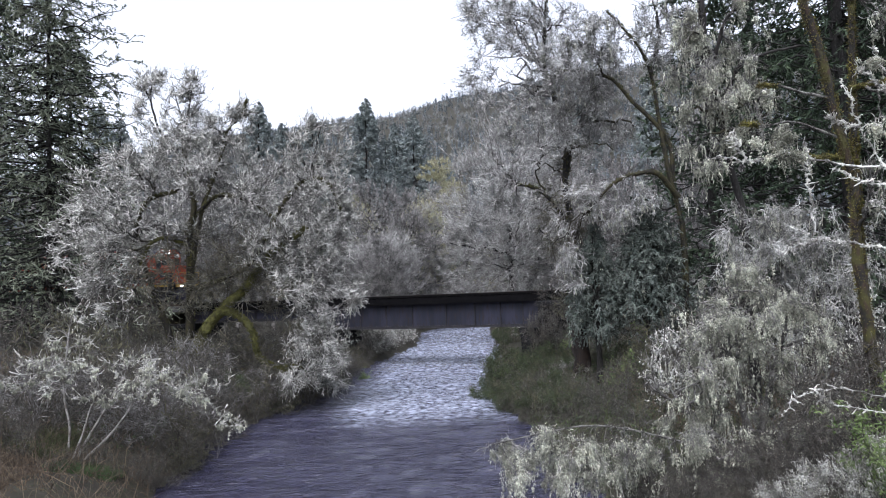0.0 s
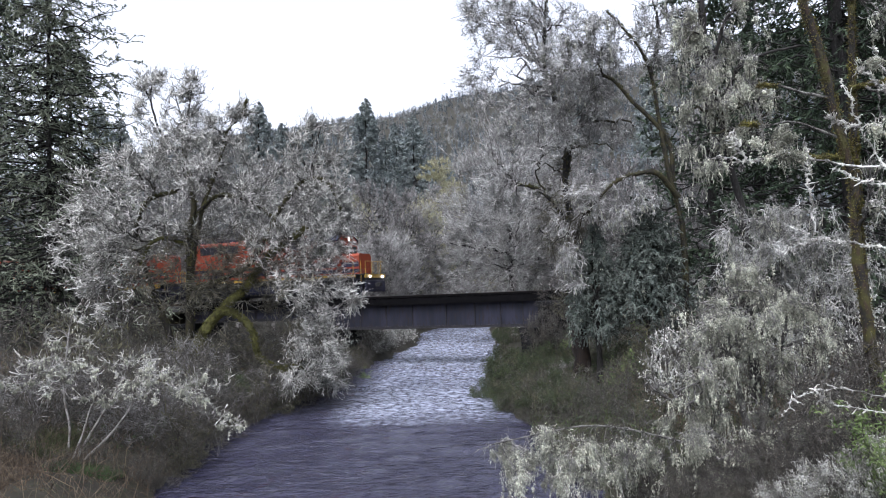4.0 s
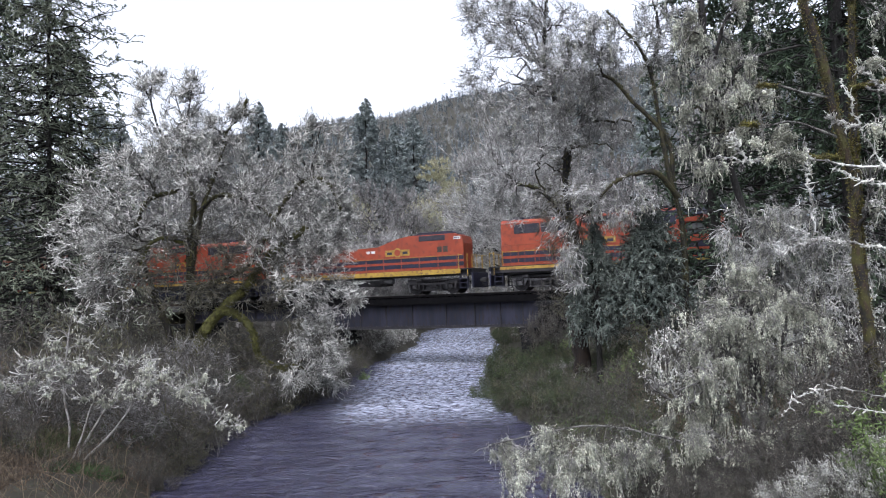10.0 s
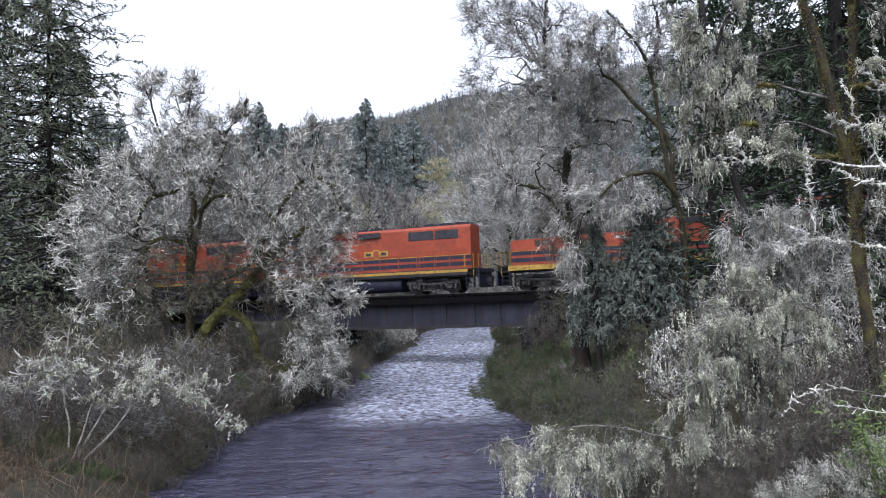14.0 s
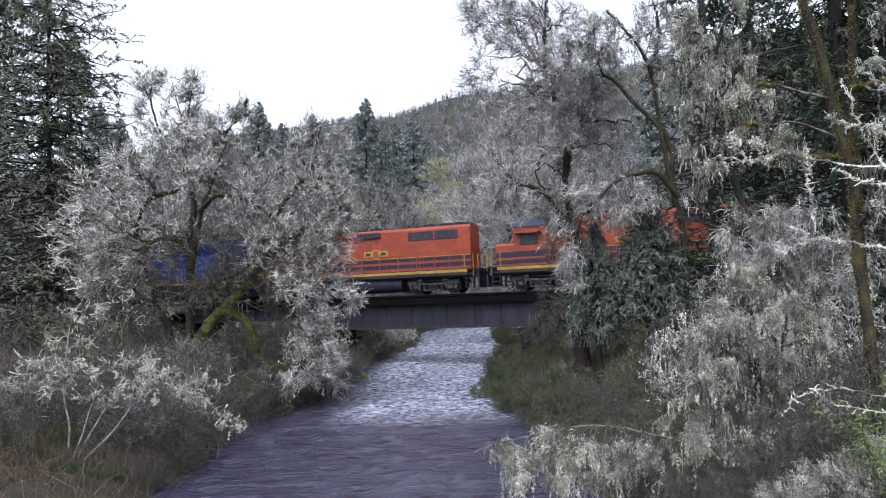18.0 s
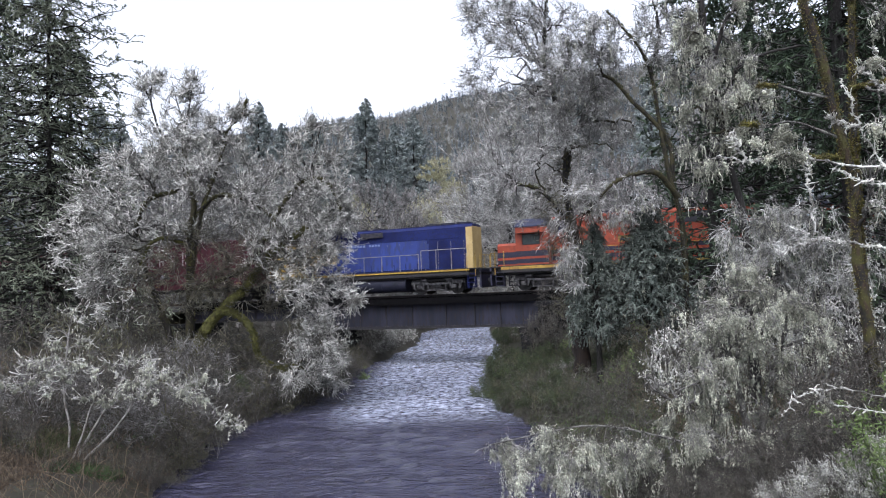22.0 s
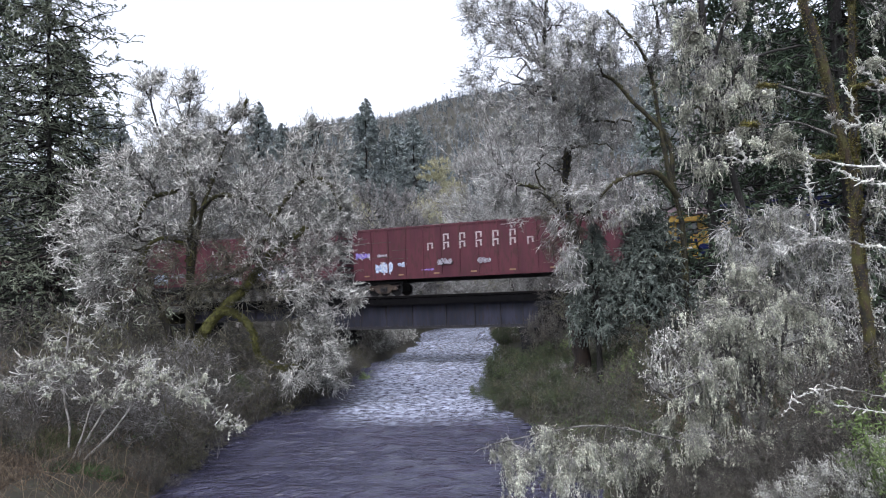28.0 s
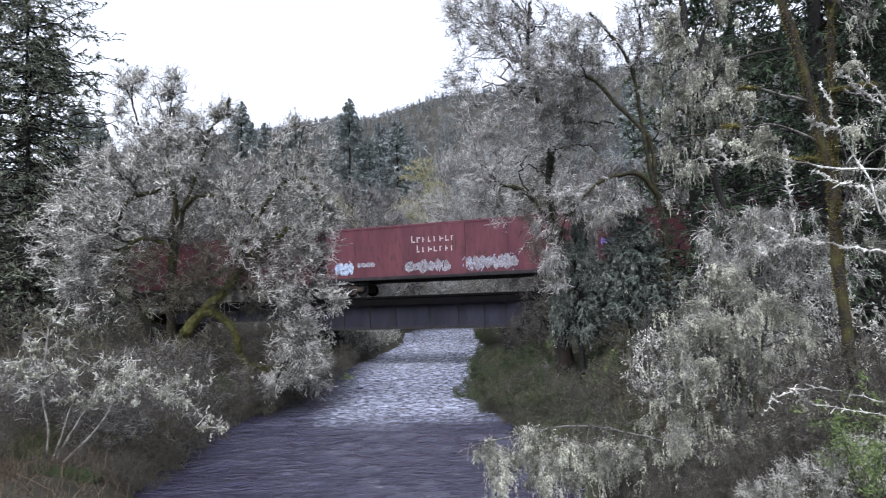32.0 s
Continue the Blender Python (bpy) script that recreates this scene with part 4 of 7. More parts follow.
def bars(parent, name, x, y, z, count, wide, tall, gap, material, label=""):
    """A row of plain upright bars, lying on a side."""
    for i in range(count):
        part(name, boxed((x + i * (wide + gap), x + i * (wide + gap) + wide, y - 0.012, y, z, z + tall)), material, parent, label)


def locomotive(length, cab_ahead, paint, dull, bands, roof, sill, name, label, lights=False, livery="orange", hood_len=12.6, cab_len=2.2):
    """A hood unit in its own space: rail tops at 0, its middle at x = 0, its cab towards +x, or -x if not cab_ahead."""
    f = 1 if cab_ahead else -1
    loco = thing(name, track_pose(-30), label, "locomotive", "locomotives in the train")
    half = length / 2

    def bx(x0, x1, *rest):
        return (min(f * x0, f * x1), max(f * x0, f * x1), *rest)

    end = half - 0.45
    # frame and walkways
    part("underframe", boxed((-end, end, -1.25, 1.25, 0.92, 1.42), bevel=0.02), STEEL_DARK, loco)
    part("walkway", boxed((-end, end, -1.53, 1.53, 1.42, 1.50), bevel=0.01), STEEL_DARK, loco)
    for y in (-1.53, 1.53):
        part("side_sill", boxed((-end + 0.75, end - 0.75, y - 0.02, y + 0.02, 1.26 if livery == "orange" else 1.34, 1.44)), sill, loco, "yellow side sill")
        part("sill_shadow_strip", boxed((-end + 0.75, end - 0.75, y * 0.99 - 0.02, y * 0.99 + 0.02, 1.06, 1.26)), STEEL_DARK, loco)
    # long hood with a chamfered roof
    h0 = -half + 1.15
    h1 = h0 + hood_len
    out = [(-0.88, 1.5), (-0.88, 4.36), (-0.66, 4.56), (0.66, 4.56), (0.88, 4.36), (0.88, 1.5)]
    hood = part("long_hood", prism(out, min(f * h0, f * h1), max(f * h0, f * h1), "x"), paint, loco)
    part("hood_roof", boxed(bx(h0 + 0.05, h1, -0.64, 0.64, 4.555, 4.60)), roof, hood)
    for y in (-0.885, 0.885):
        k = 1 if y > 0 else -1
        if livery == "orange":
            part("stripe", boxed(bx(h0, h1 + 1.0, y - 0.006, y + 0.006, 2.17, 2.42)), bands, hood, "dark blue painted stripe")
            part("pinstripe", boxed(bx(h0, h1 + 0.6, y - 0.007, y + 0.007, 2.44, 2.485)), YELLOW, hood, "thin yellow pinstripe")
            part("stripe", boxed(bx(h0, h1 + 1.0, y - 0.006, y + 0.006, 1.72, 2.0)), bands, hood, "dark blue painted stripe")
        else:
            part("faded_panel", boxed(bx(h1 - 9.1, h1 - 0.35, y - 0.006, y + 0.006, 2.02, 3.62)), bands, hood, "brighter blue touched-up panel")
            for i in range(9):
                x = h1 - 1.0 - i * 0.92
                part("hood_door", boxed(bx(x - 0.86, x, y - 0.012, y + 0.012, 1.62, 3.35)), bands, hood)
        # radiator and brake grilles
        part("radiator_grille", boxed(bx(h0 + 0.9, h0 + 2.65, y - 0.02, y + 0.02, 3.62, 4.24), bevel=0.01), GRILLE if livery == "orange" else roof, hood, "dark radiator grille")
        part("radiator_grille", boxed(bx(h0 + 2.75, h0 + 4.7, y - 0.02, y + 0.02, 3.62, 4.24), bevel=0.01), GRILLE if livery == "orange" else roof, hood, "dark radiator grille")
        part("blower_duct", prism([(f * (h1 - 5.6), 4.42), (f * (h1 - 5.1), 4.14), (f * (h1 - 2.5), 4.14), (f * (h1 - 1.6), 4.40)], y, y + 0.18 * k), paint, hood)
        part("brake_grille", boxed(bx(h1 - 5.75, h1 - 3.9, y + 0.17 * k - 0.02, y + 0.19 * k + 0.02, 4.0, 4.36), bevel=0.01), GRILLE, hood, "dark brake grille")
        part("air_intake", boxed(bx(h1 - 1.75, h1 + 0.02, y - 0.025, y + 0.025, 3.55, 4.40), bevel=0.02), NAVY, hood, "dark inertial air intake")
        for i in range(10):
            part("door_seam", boxed(bx(h0 + 0.6 + i * 0.98, h0 + 0.62 + i * 0.98, y - 0.010, y + 0.010, 1.55, 3.45)), dull, hood)
    # roof fans and stack
    for x in (h0 + 0.9, h0 + 2.1, h0 + 3.3):
        part("radiator_fan", rods(((f * x, 0, 4.58), (f * x, 0, 4.74)), r=0.55, sides=18), NAVY, loco)
    for x in (h1 - 4.9, h1 - 3.6):
        part("brake_fan", rods(((f * x, 0, 4.58), (f * x, 0, 4.72)), r=0.5, sides=18), NAVY, loco)
    part("exhaust_stack", boxed(bx(h1 - 2.6, h1 - 2.1, -0.25, 0.25, 4.58, 4.80), bevel=0.02), STEEL_DARK, loco)
    part("air_horn", rods(((f * (h1 - 1.0), -0.2, 4.72), (f * (h1 - 0.5), -0.2, 4.74)), ((f * (h1 - 1.0), 0.1, 4.72), (f * (h1 - 0.6), 0.1, 4.74)), r=0.06), STEEL_DARK, loco)
    # cab
    c0, c1 = h1, h1 + cab_len
    cab = part("cab", prism([(-1.48, 1.5), (-1.48, 4.02), (-0.95, 4.46), (0.95, 4.46), (1.48, 4.02), (1.48, 1.5)], min(f * c0, f * c1), max(f * c0, f * c1), "x"), YELLOW if livery == "blue" else paint, loco)
    rf = prism([(-1.56, 3.97), (-1.56, 4.04), (-0.98, 4.54), (0.98, 4.54), (1.56, 4.04), (1.56, 3.97), (0.94, 4.465), (-0.94, 4.465)], min(f * (c0 - 0.03), f * (c1 + 0.12)), max(f * (c0 - 0.03), f * (c1 + 0.12)), "x")
    part("cab_roof", rf, CAB_SKY_BLUE if livery == "orange" else ROOF_RUST, cab, "dark blue cab roof" if livery == "orange" else "rusted cab roof")
    for y in (-1.485, 1.485):
        k = 1 if y > 0 else -1
        part("window_frame", boxed(bx(c0 + 0.55, c0 + 1.75, y - 0.015, y + 0.015, 2.80, 3.52), bevel=0.02), STEEL_DARK, cab)
        part("side_window", boxed(bx(c0 + 0.61, c0 + 1.12, y - 0.025, y + 0.025, 2.86, 3.46)), GLASS, cab, "dark side window")
        part("side_window", boxed(bx(c0 + 1.18, c0 + 1.69, y - 0.025, y + 0.025, 2.86, 3.46)), GLASS, cab, "dark side window")
        part("sun_visor", boxed(bx(c0 + 0.25, c0 + 2.05, y, y + 0.40 * k, 3.56, 3.62)), paint if livery == "orange" else YELLOW, cab, "small awning over the side window")
        if livery == "orange":
            part("stripe", boxed(bx(c0, c1, y - 0.006, y + 0.006, 2.05, 2.42)), bands, cab, "dark blue painted stripe")
            part("stripe", boxed(bx(c0, c1, y - 0.006, y + 0.006, 1.62, 1.9)), bands, cab, "dark blue painted stripe")
        else:
            part("stripe", boxed(bx(c0 + 1.3, c1, y - 0.006, y + 0.006, 2.52, 2.68)), BLUE_DARK, cab, "dark blue stripe")
            scallop = [(f * (c0 - 0.01), 1.55), (f * (c0 - 0.01), 2.22)] + [(f * (c0 + 0.30 + 0.335 * math.sin(a)), 1.885 + 0.335 * math.cos(a)) for a in (0.05, 0.5, 1.0, 1.57, 2.1, 2.6, 3.09)]
            part("scallop", prism(scallop, y - 0.008, y + 0.008), BLUE_DARK, cab, "dark blue rounded end of the side stripe")
            for d in (0.9, 1.75):
                part("notice", boxed(bx(c0 + d, c0 + d + 0.3, y - 0.01, y + 0.01, 1.95, 2.07)), WHITE, cab)
            bars(cab, "number_bar", min(f * (c0 + 0.6), f * (c0 + 1.3)), y if k < 0 else y + 0.012, 2.28, 3, 0.18, 0.26, 0.08, BLUE_DARK)
    # short nose
    n1 = c1 + 1.45
    nose = part("short_hood", prism([(-0.92, 1.5), (-0.92, 2.85), (-0.75, 3.02), (0.75, 3.02), (0.92, 2.85), (0.92, 1.5)], min(f * c1, f * n1), max(f * c1, f * n1), "x"), YELLOW if livery == "blue" else paint, loco)
    for y in (-0.925, 0.925):
        if livery == "orange":
            part("stripe", boxed(bx(c1, n1, y - 0.006, y + 0.006, 2.05, 2.42)), bands, nose, "dark blue painted stripe")
            part("stripe", boxed(bx(c1, n1, y - 0.006, y + 0.006, 1.62, 1.9)), bands, nose, "dark blue painted stripe")
        else:
            part("stripe", boxed(bx(c1, n1 - 0.3, y - 0.006, y + 0.006, 2.52, 2.70)), BLUE_DARK, nose, "dark blue stripe")
            part("vent", boxed(bx(n1 - 0.75, n1 - 0.25, y - 0.012, y + 0.012, 2.25, 2.85)), GRILLE, nose)
    fx = f * (c1 + 0.005)
    for y0, y1 in ((-1.30, -0.80), (-0.70, -0.04), (0.04, 0.70), (0.80, 1.30)):
        part("windscreen", boxed((fx - 0.02, fx + 0.02, y0, y1, 3.08 if abs(y0) < 0.75 else 2.75, 3.66)), GLASS, cab, "dark windscreen pane")
    for y in (-0.95, 0.95):
        part("number_board", boxed((fx - 0.1, fx + 0.1, y - 0.26, y + 0.26, 3.80, 4.08), bevel=0.02), WHITE, cab, "lit number board")
    part("headlight_housing", boxed((fx - 0.1, fx + 0.1, -0.24, 0.24, 4.06, 4.40), bevel=0.03), paint, cab)
    for z in (4.14, 4.31):
        part("headlight", rods(((fx, 0, z), (fx + f * 0.13, 0, z)), r=0.075, sides=12), LAMP if lights else STEEL_DARK, cab)
    # front and rear ends
    for k, e in ((1, end), (-1, -end)):
        part("pilot_plate", boxed((e - 0.06, e + 0.06, -1.45, 1.45, 0.38, 1.20), bevel=0.02), NAVY, loco)
        part("buffer_beam", boxed((e - 0.08, e + 0.08, -1.47, 1.47, 1.20, 1.46), bevel=0.02), YELLOW if lights and k == 1 else NAVY, loco)
        coupler(loco, k * half, k)
        for y in (-1.35, 1.35):
            boarding_steps(loco, e, k, y, NAVY if livery == "orange" else BLUE_DARK)
            part("step_rail", rods(((e - k * 0.32, y * 1.1, 0.95), (e - k * 0.32, y * 1.1, 2.5)), ((e - k * 0.95, y * 1.1, 1.2), (e - k * 0.95, y * 1.1, 2.5)), r=0.026), YELLOW, loco)
        part("end_rail", rods(((e, -1.4, 2.4), (e, 1.4, 2.4)), ((e, -0.5, 1.5), (e, -0.5, 2.4)), ((e, 0.5, 1.5), (e, 0.5, 2.4)), ((e, -1.4, 1.5), (e, -1.4, 2.4)), r=0.024), YELLOW, loco)
        if lights and k == 1:
            for y in (-0.95, 0.95):
                part("ditch_light", rods(((e + 0.02, y, 1.30), (e + 0.16, y, 1.30)), r=0.08, sides=12), LAMP, loco, "glowing ditch light")
    for y in (-1.50, 1.50):
        part("handrail", rods(*rail_run(f * (h0 + 0.2), f * (h0 + 3.6), y, 1.5, 2.85, 1.15), r=0.024), dull, loco)
        part("handrail", rods(*rail_run(f * (h0 + 3.8), f * (h1 - 0.1), y, 1.5, 2.60, 1.45), r=0.024), dull, loco)
    # tank
    part("tank_saddle", boxed((-2.7, 2.7, -1.05, 1.05, 0.62, 1.27), bevel=0.04), TANK, loco)
    for y in (-0.86, 0.86):
        bm = rods(((-2.85, y, 0.76), (2.85, y, 0.76)), r=0.52, sides=24)
        for x in (-2.84, 2.84, -0.95, 0.95):
            rod(bm, (x - 0.03, y, 0.76), (x + 0.03, y, 0.76), 0.535, sides=24)
        part("fuel_tank", bm, TANK, loco, "dark blue-black round fuel tank")
    part("air_reservoir", rods(((-2.3, -1.28, 1.24), (2.4, -1.28, 1.24)), r=0.11, sides=10), STEEL_DARK, loco)
    for x in (-5.18, 5.18):
        bogie(loco, x, 2.74, 0.51, GREY_PAINT)
    # markings as plain shapes
    if livery == "orange":
        x = f * (h1 - (4.7 if cab_ahead else 5.3))
        for y in (-0.90, 0.90):
            part("emblem", rods(((x, y - 0.01, 2.86), (x, y + 0.01, 2.86)), r=0.33, sides=16), YELLOW, hood, "round yellow emblem")
            part("emblem", rods(((x, y - 0.014, 2.86), (x, y + 0.014, 2.86)), r=0.24, sides=16), paint, hood)
            for d in (-0.62, 0.62):
                part("emblem", boxed((x + d - 0.34, x + d + 0.34, y - 0.01, y + 0.01, 2.62, 3.06), bevel=0.004), YELLOW, hood)
                part("emblem", boxed((x + d - 0.20, x + d + 0.20, y - 0.014, y + 0.014, 2.74, 2.92)), NAVY, hood)
            xx = f * (h1 - 1.6)
            shield = [(xx - 0.10, 2.72), (xx - 0.24, 3.0), (xx - 0.12, 3.3), (xx + 0.12, 3.3), (xx + 0.24, 3.0), (xx + 0.10, 2.72)]
            part("badge", prism(shield, y - 0.012, y + 0.012), CREAM, hood, "small cream shield badge")
            part("badge_inlay", prism([(xx + (px - xx) * 0.62, 3.0 + (pz - 3.0) * 0.62) for px, pz in shield], y - 0.016, y + 0.016), ORANGE_DULL, hood)
            for d in (-0.9, 1.05):
                part("notice", boxed((xx + d - 0.13, xx + d + 0.13, y - 0.012, y + 0.012, 2.86, 2.95)), WHITE, hood)
    else:
        for y in (-0.90, 0.89):
            for i in range(15):
                if i != 10:
                    part("letter_bar", boxed((f * (h1 - 1.95 - i * 0.24) - 0.075, f * (h1 - 1.95 - i * 0.24) + 0.075, y - 0.004, y + 0.006, 3.40, 3.54)), PALE_LETTER, hood)
            part("end_panel", boxed(bx(h0 - 0.012, h0 + 0.45, y - 0.006, y + 0.006, 1.52, 4.34)), CREAM, hood, "yellow hood end")
            curve = [(f * (h1 + 0.02), 2.25), (f * (h1 + 0.02), 3.55)] + [(f * (h1 - 1.4 - 0.45 * math.sin(a)), 3.10 + 0.45 * math.cos(a)) for a in (0.2, 0.6, 1.0, 1.4)] + [(f * (h1 - 1.4 - 0.45 * math.sin(a)), 2.70 + 0.45 * math.cos(a)) for a in (1.75, 2.1, 2.5, 2.9)]
            part("warning_curve", prism(curve, y - 0.008, y + 0.008), CREAM, hood, "faded yellow rounded panel behind the cab")
        part("hood_end", boxed(bx(h0 - 0.02, h0 - 0.004, -0.86, 0.86, 1.52, 4.40)), CREAM, hood, "yellow hood end")
    return raise_body(loco)


def slug(length):
    """A low cabless unit: a flat hood that rises to a blanked cab in front."""
    unit_ = thing("slug_unit", track_pose(-60), "low orange cabless locomotive with dark blue stripes", "locomotive", "locomotives in the train")
    half = length / 2
    end = half - 0.45
    part("underframe", boxed((-end, end, -1.25, 1.25, 1.10, 1.42), bevel=0.02), STEEL_DARK, unit_)
    part("walkway", boxed((-end, end, -1.53, 1.53, 1.42, 1.50), bevel=0.01), STEEL_DARK, unit_)
    for y in (-1.53, 1.53):
        for i in range(10):
            x0 = -end + 0.8 + i * (2 * end - 1.6) / 10
            part("side_sill", boxed((x0 + 0.02, x0 + (2 * end - 1.6) / 10 - 0.02, y - 0.02, y + 0.02, 1.17, 1.49)), YELLOW, unit_, "yellow side sill panel")
    body = [(-half + 1.3, 1.5), (-half + 1.3, 3.18), (0.6, 3.33), (1.5, 3.62), (2.3, 3.86), (3.1, 3.98), (half - 1.9, 3.98), (half - 1.35, 3.80), (half - 1.25, 3.3), (half - 1.25, 1.5)]
    hood = part("hood", prism(body, -0.88, 0.88), ORANGE, unit_)
    part("roof_cap", prism([(3.2, 3.86), (3.8, 4.16), (half - 2.2, 4.18), (half - 1.7, 3.97), (3.6, 3.985)], -0.7, 0.7), NAVY, hood, "dark raised roof cap")
    for y in (-0.885, 0.885):
        part("stripe", boxed((-half + 1.3, half - 1.25, y - 0.006, y + 0.006, 2.17, 2.42)), NAVY, hood, "dark blue painted stripe")
        part("pinstripe", boxed((-half + 1.3, half - 1.4, y - 0.007, y + 0.007, 2.44, 2.485)), YELLOW, hood, "thin yellow pinstripe")
        part("stripe", boxed((-half + 1.3, half - 1.25, y - 0.006, y + 0.006, 1.72, 2.0)), NAVY, hood, "dark blue painted stripe")
        part("grille", boxed((half - 4.6, half - 2.6, y - 0.02, y + 0.02, 3.55, 3.92), bevel=0.01), GRILLE, hood, "dark upper grille")
        for x in (half - 3.2, half - 2.75, -half + 2.95, -half + 3.4):
            part("vent", boxed((x, x + 0.34, y - 0.015, y + 0.015, 2.72, 3.12)), RUST, hood)
        x = 2.2
        part("emblem", rods(((x, y - 0.01, 2.86), (x, y + 0.01, 2.86)), r=0.33, sides=16), YELLOW, hood, "round yellow emblem")
        part("emblem", rods(((x, y - 0.014, 2.86), (x, y + 0.014, 2.86)), r=0.24, sides=16), ORANGE, hood)
        for d in (-0.62, 0.62):
            part("emblem", boxed((x + d - 0.34, x + d + 0.34, y - 0.01, y + 0.01, 2.62, 3.06), bevel=0.004), YELLOW, hood)
            part("emblem", boxed((x + d - 0.20, x + d + 0.20, y - 0.014, y + 0.014, 2.74, 2.92)), NAVY, hood)
        for x in (-0.3, 0.1):
            part("notice", boxed((x, x + 0.3, y - 0.012, y + 0.012, 2.9, 3.08)), WHITE, hood)
        part("handrail", rods(*rail_run(-half + 1.5, half - 1.5, y * 1.7, 1.5, 2.45, 1.45), r=0.022), ORANGE_DULL, unit_)
    part("number_board", boxed((half - 1.95, half - 1.45, -0.90, -0.87, 3.56, 3.76)), WHITE, hood, "small white number board")
    bars(hood, "number_bar", half - 1.9, -0.90, 3.6, 3, 0.09, 0.12, 0.05, NAVY)
    for k, e in ((1, end), (-1, -end)):
        part("pilot_plate", boxed((e - 0.06, e + 0.06, -1.45, 1.45, 0.38, 1.42), bevel=0.02), NAVY, unit_)
        coupler(unit_, k * half, k)
        for y in (-1.35, 1.35):
            boarding_steps(unit_, e, k, y, NAVY)
            part("step_rail", rods(((e - k * 0.32, y * 1.1, 0.95), (e - k * 0.32, y * 1.1, 2.5)), ((e - k * 0.95, y * 1.1, 1.2), (e - k * 0.95, y * 1.1, 2.5)), r=0.026), YELLOW, unit_)
        part("end_rail", rods(((e, -1.4, 2.4), (e, 1.4, 2.4)), ((e, -0.5, 1.5), (e, -0.5, 2.4)), ((e, 0.5, 1.5), (e, 0.5, 2.4)), ((e, -1.4, 1.5), (e, -1.4, 2.4)), r=0.024), YELLOW, unit_)
    part("equipment_box", boxed((-1.1, 0.9, -0.9, 0.9, 0.72, 1.12), bevel=0.03), STEEL_DARK, unit_)
    part("air_reservoir", rods(((0.9, -1.0, 0.85), (1.9, -1.0, 0.85)), r=0.2, sides=10), GREY_PAINT, unit_)
    for x in (-4.95, 4.95):
        bogie(unit_, x, 2.74, 0.51, STEEL_DARK)
    return raise_body(unit_)


def scrawl(parent, seed, x0, x1, z0, z1, y, material, second=None, n=9, label=""):
    """Sprayed shapes: fat loops and strokes as thin raised patches."""
    rng = random.Random(seed)
    w = (x1 - x0) / n
    for i in range(n):
        bm = bmesh.new()
        cx, cz = x0 + (i + 0.5) * w, (z0 + z1) / 2
        rx, rz, tilt = w * rng.uniform(0.55, 0.85), (z1 - z0) / 2 * rng.uniform(0.6, 1.0), rng.uniform(-0.5, 0.5)
        ring = []
        for k in range(11):
            a = k / 11 * 2 * math.pi
            rr = rng.uniform(0.75, 1.1)
            px, pz = math.cos(a) * rx * rr, math.sin(a) * rz * rr
            ring.append(bm.verts.new((cx + px + pz * tilt * 0.4, y - 0.004 * (i % 3), min(max(cz + pz, z0), z1))))
        bm.faces.new(ring)
        part("sprayed_patch", bm, material, parent, label or "pale sprayed lettering, unreadable")
    if second:
        for i in range(n * 2):
            x, z = rng.uniform(x0, x1), rng.uniform(z0, z1)
            part("sprayed_line", rods(((x, y - 0.014, z), (x + rng.uniform(-0.25, 0.25), y - 0.014, min(max(z + rng.uniform(-0.35, 0.35), z0), z1))), r=0.025, sides=4), second, parent)


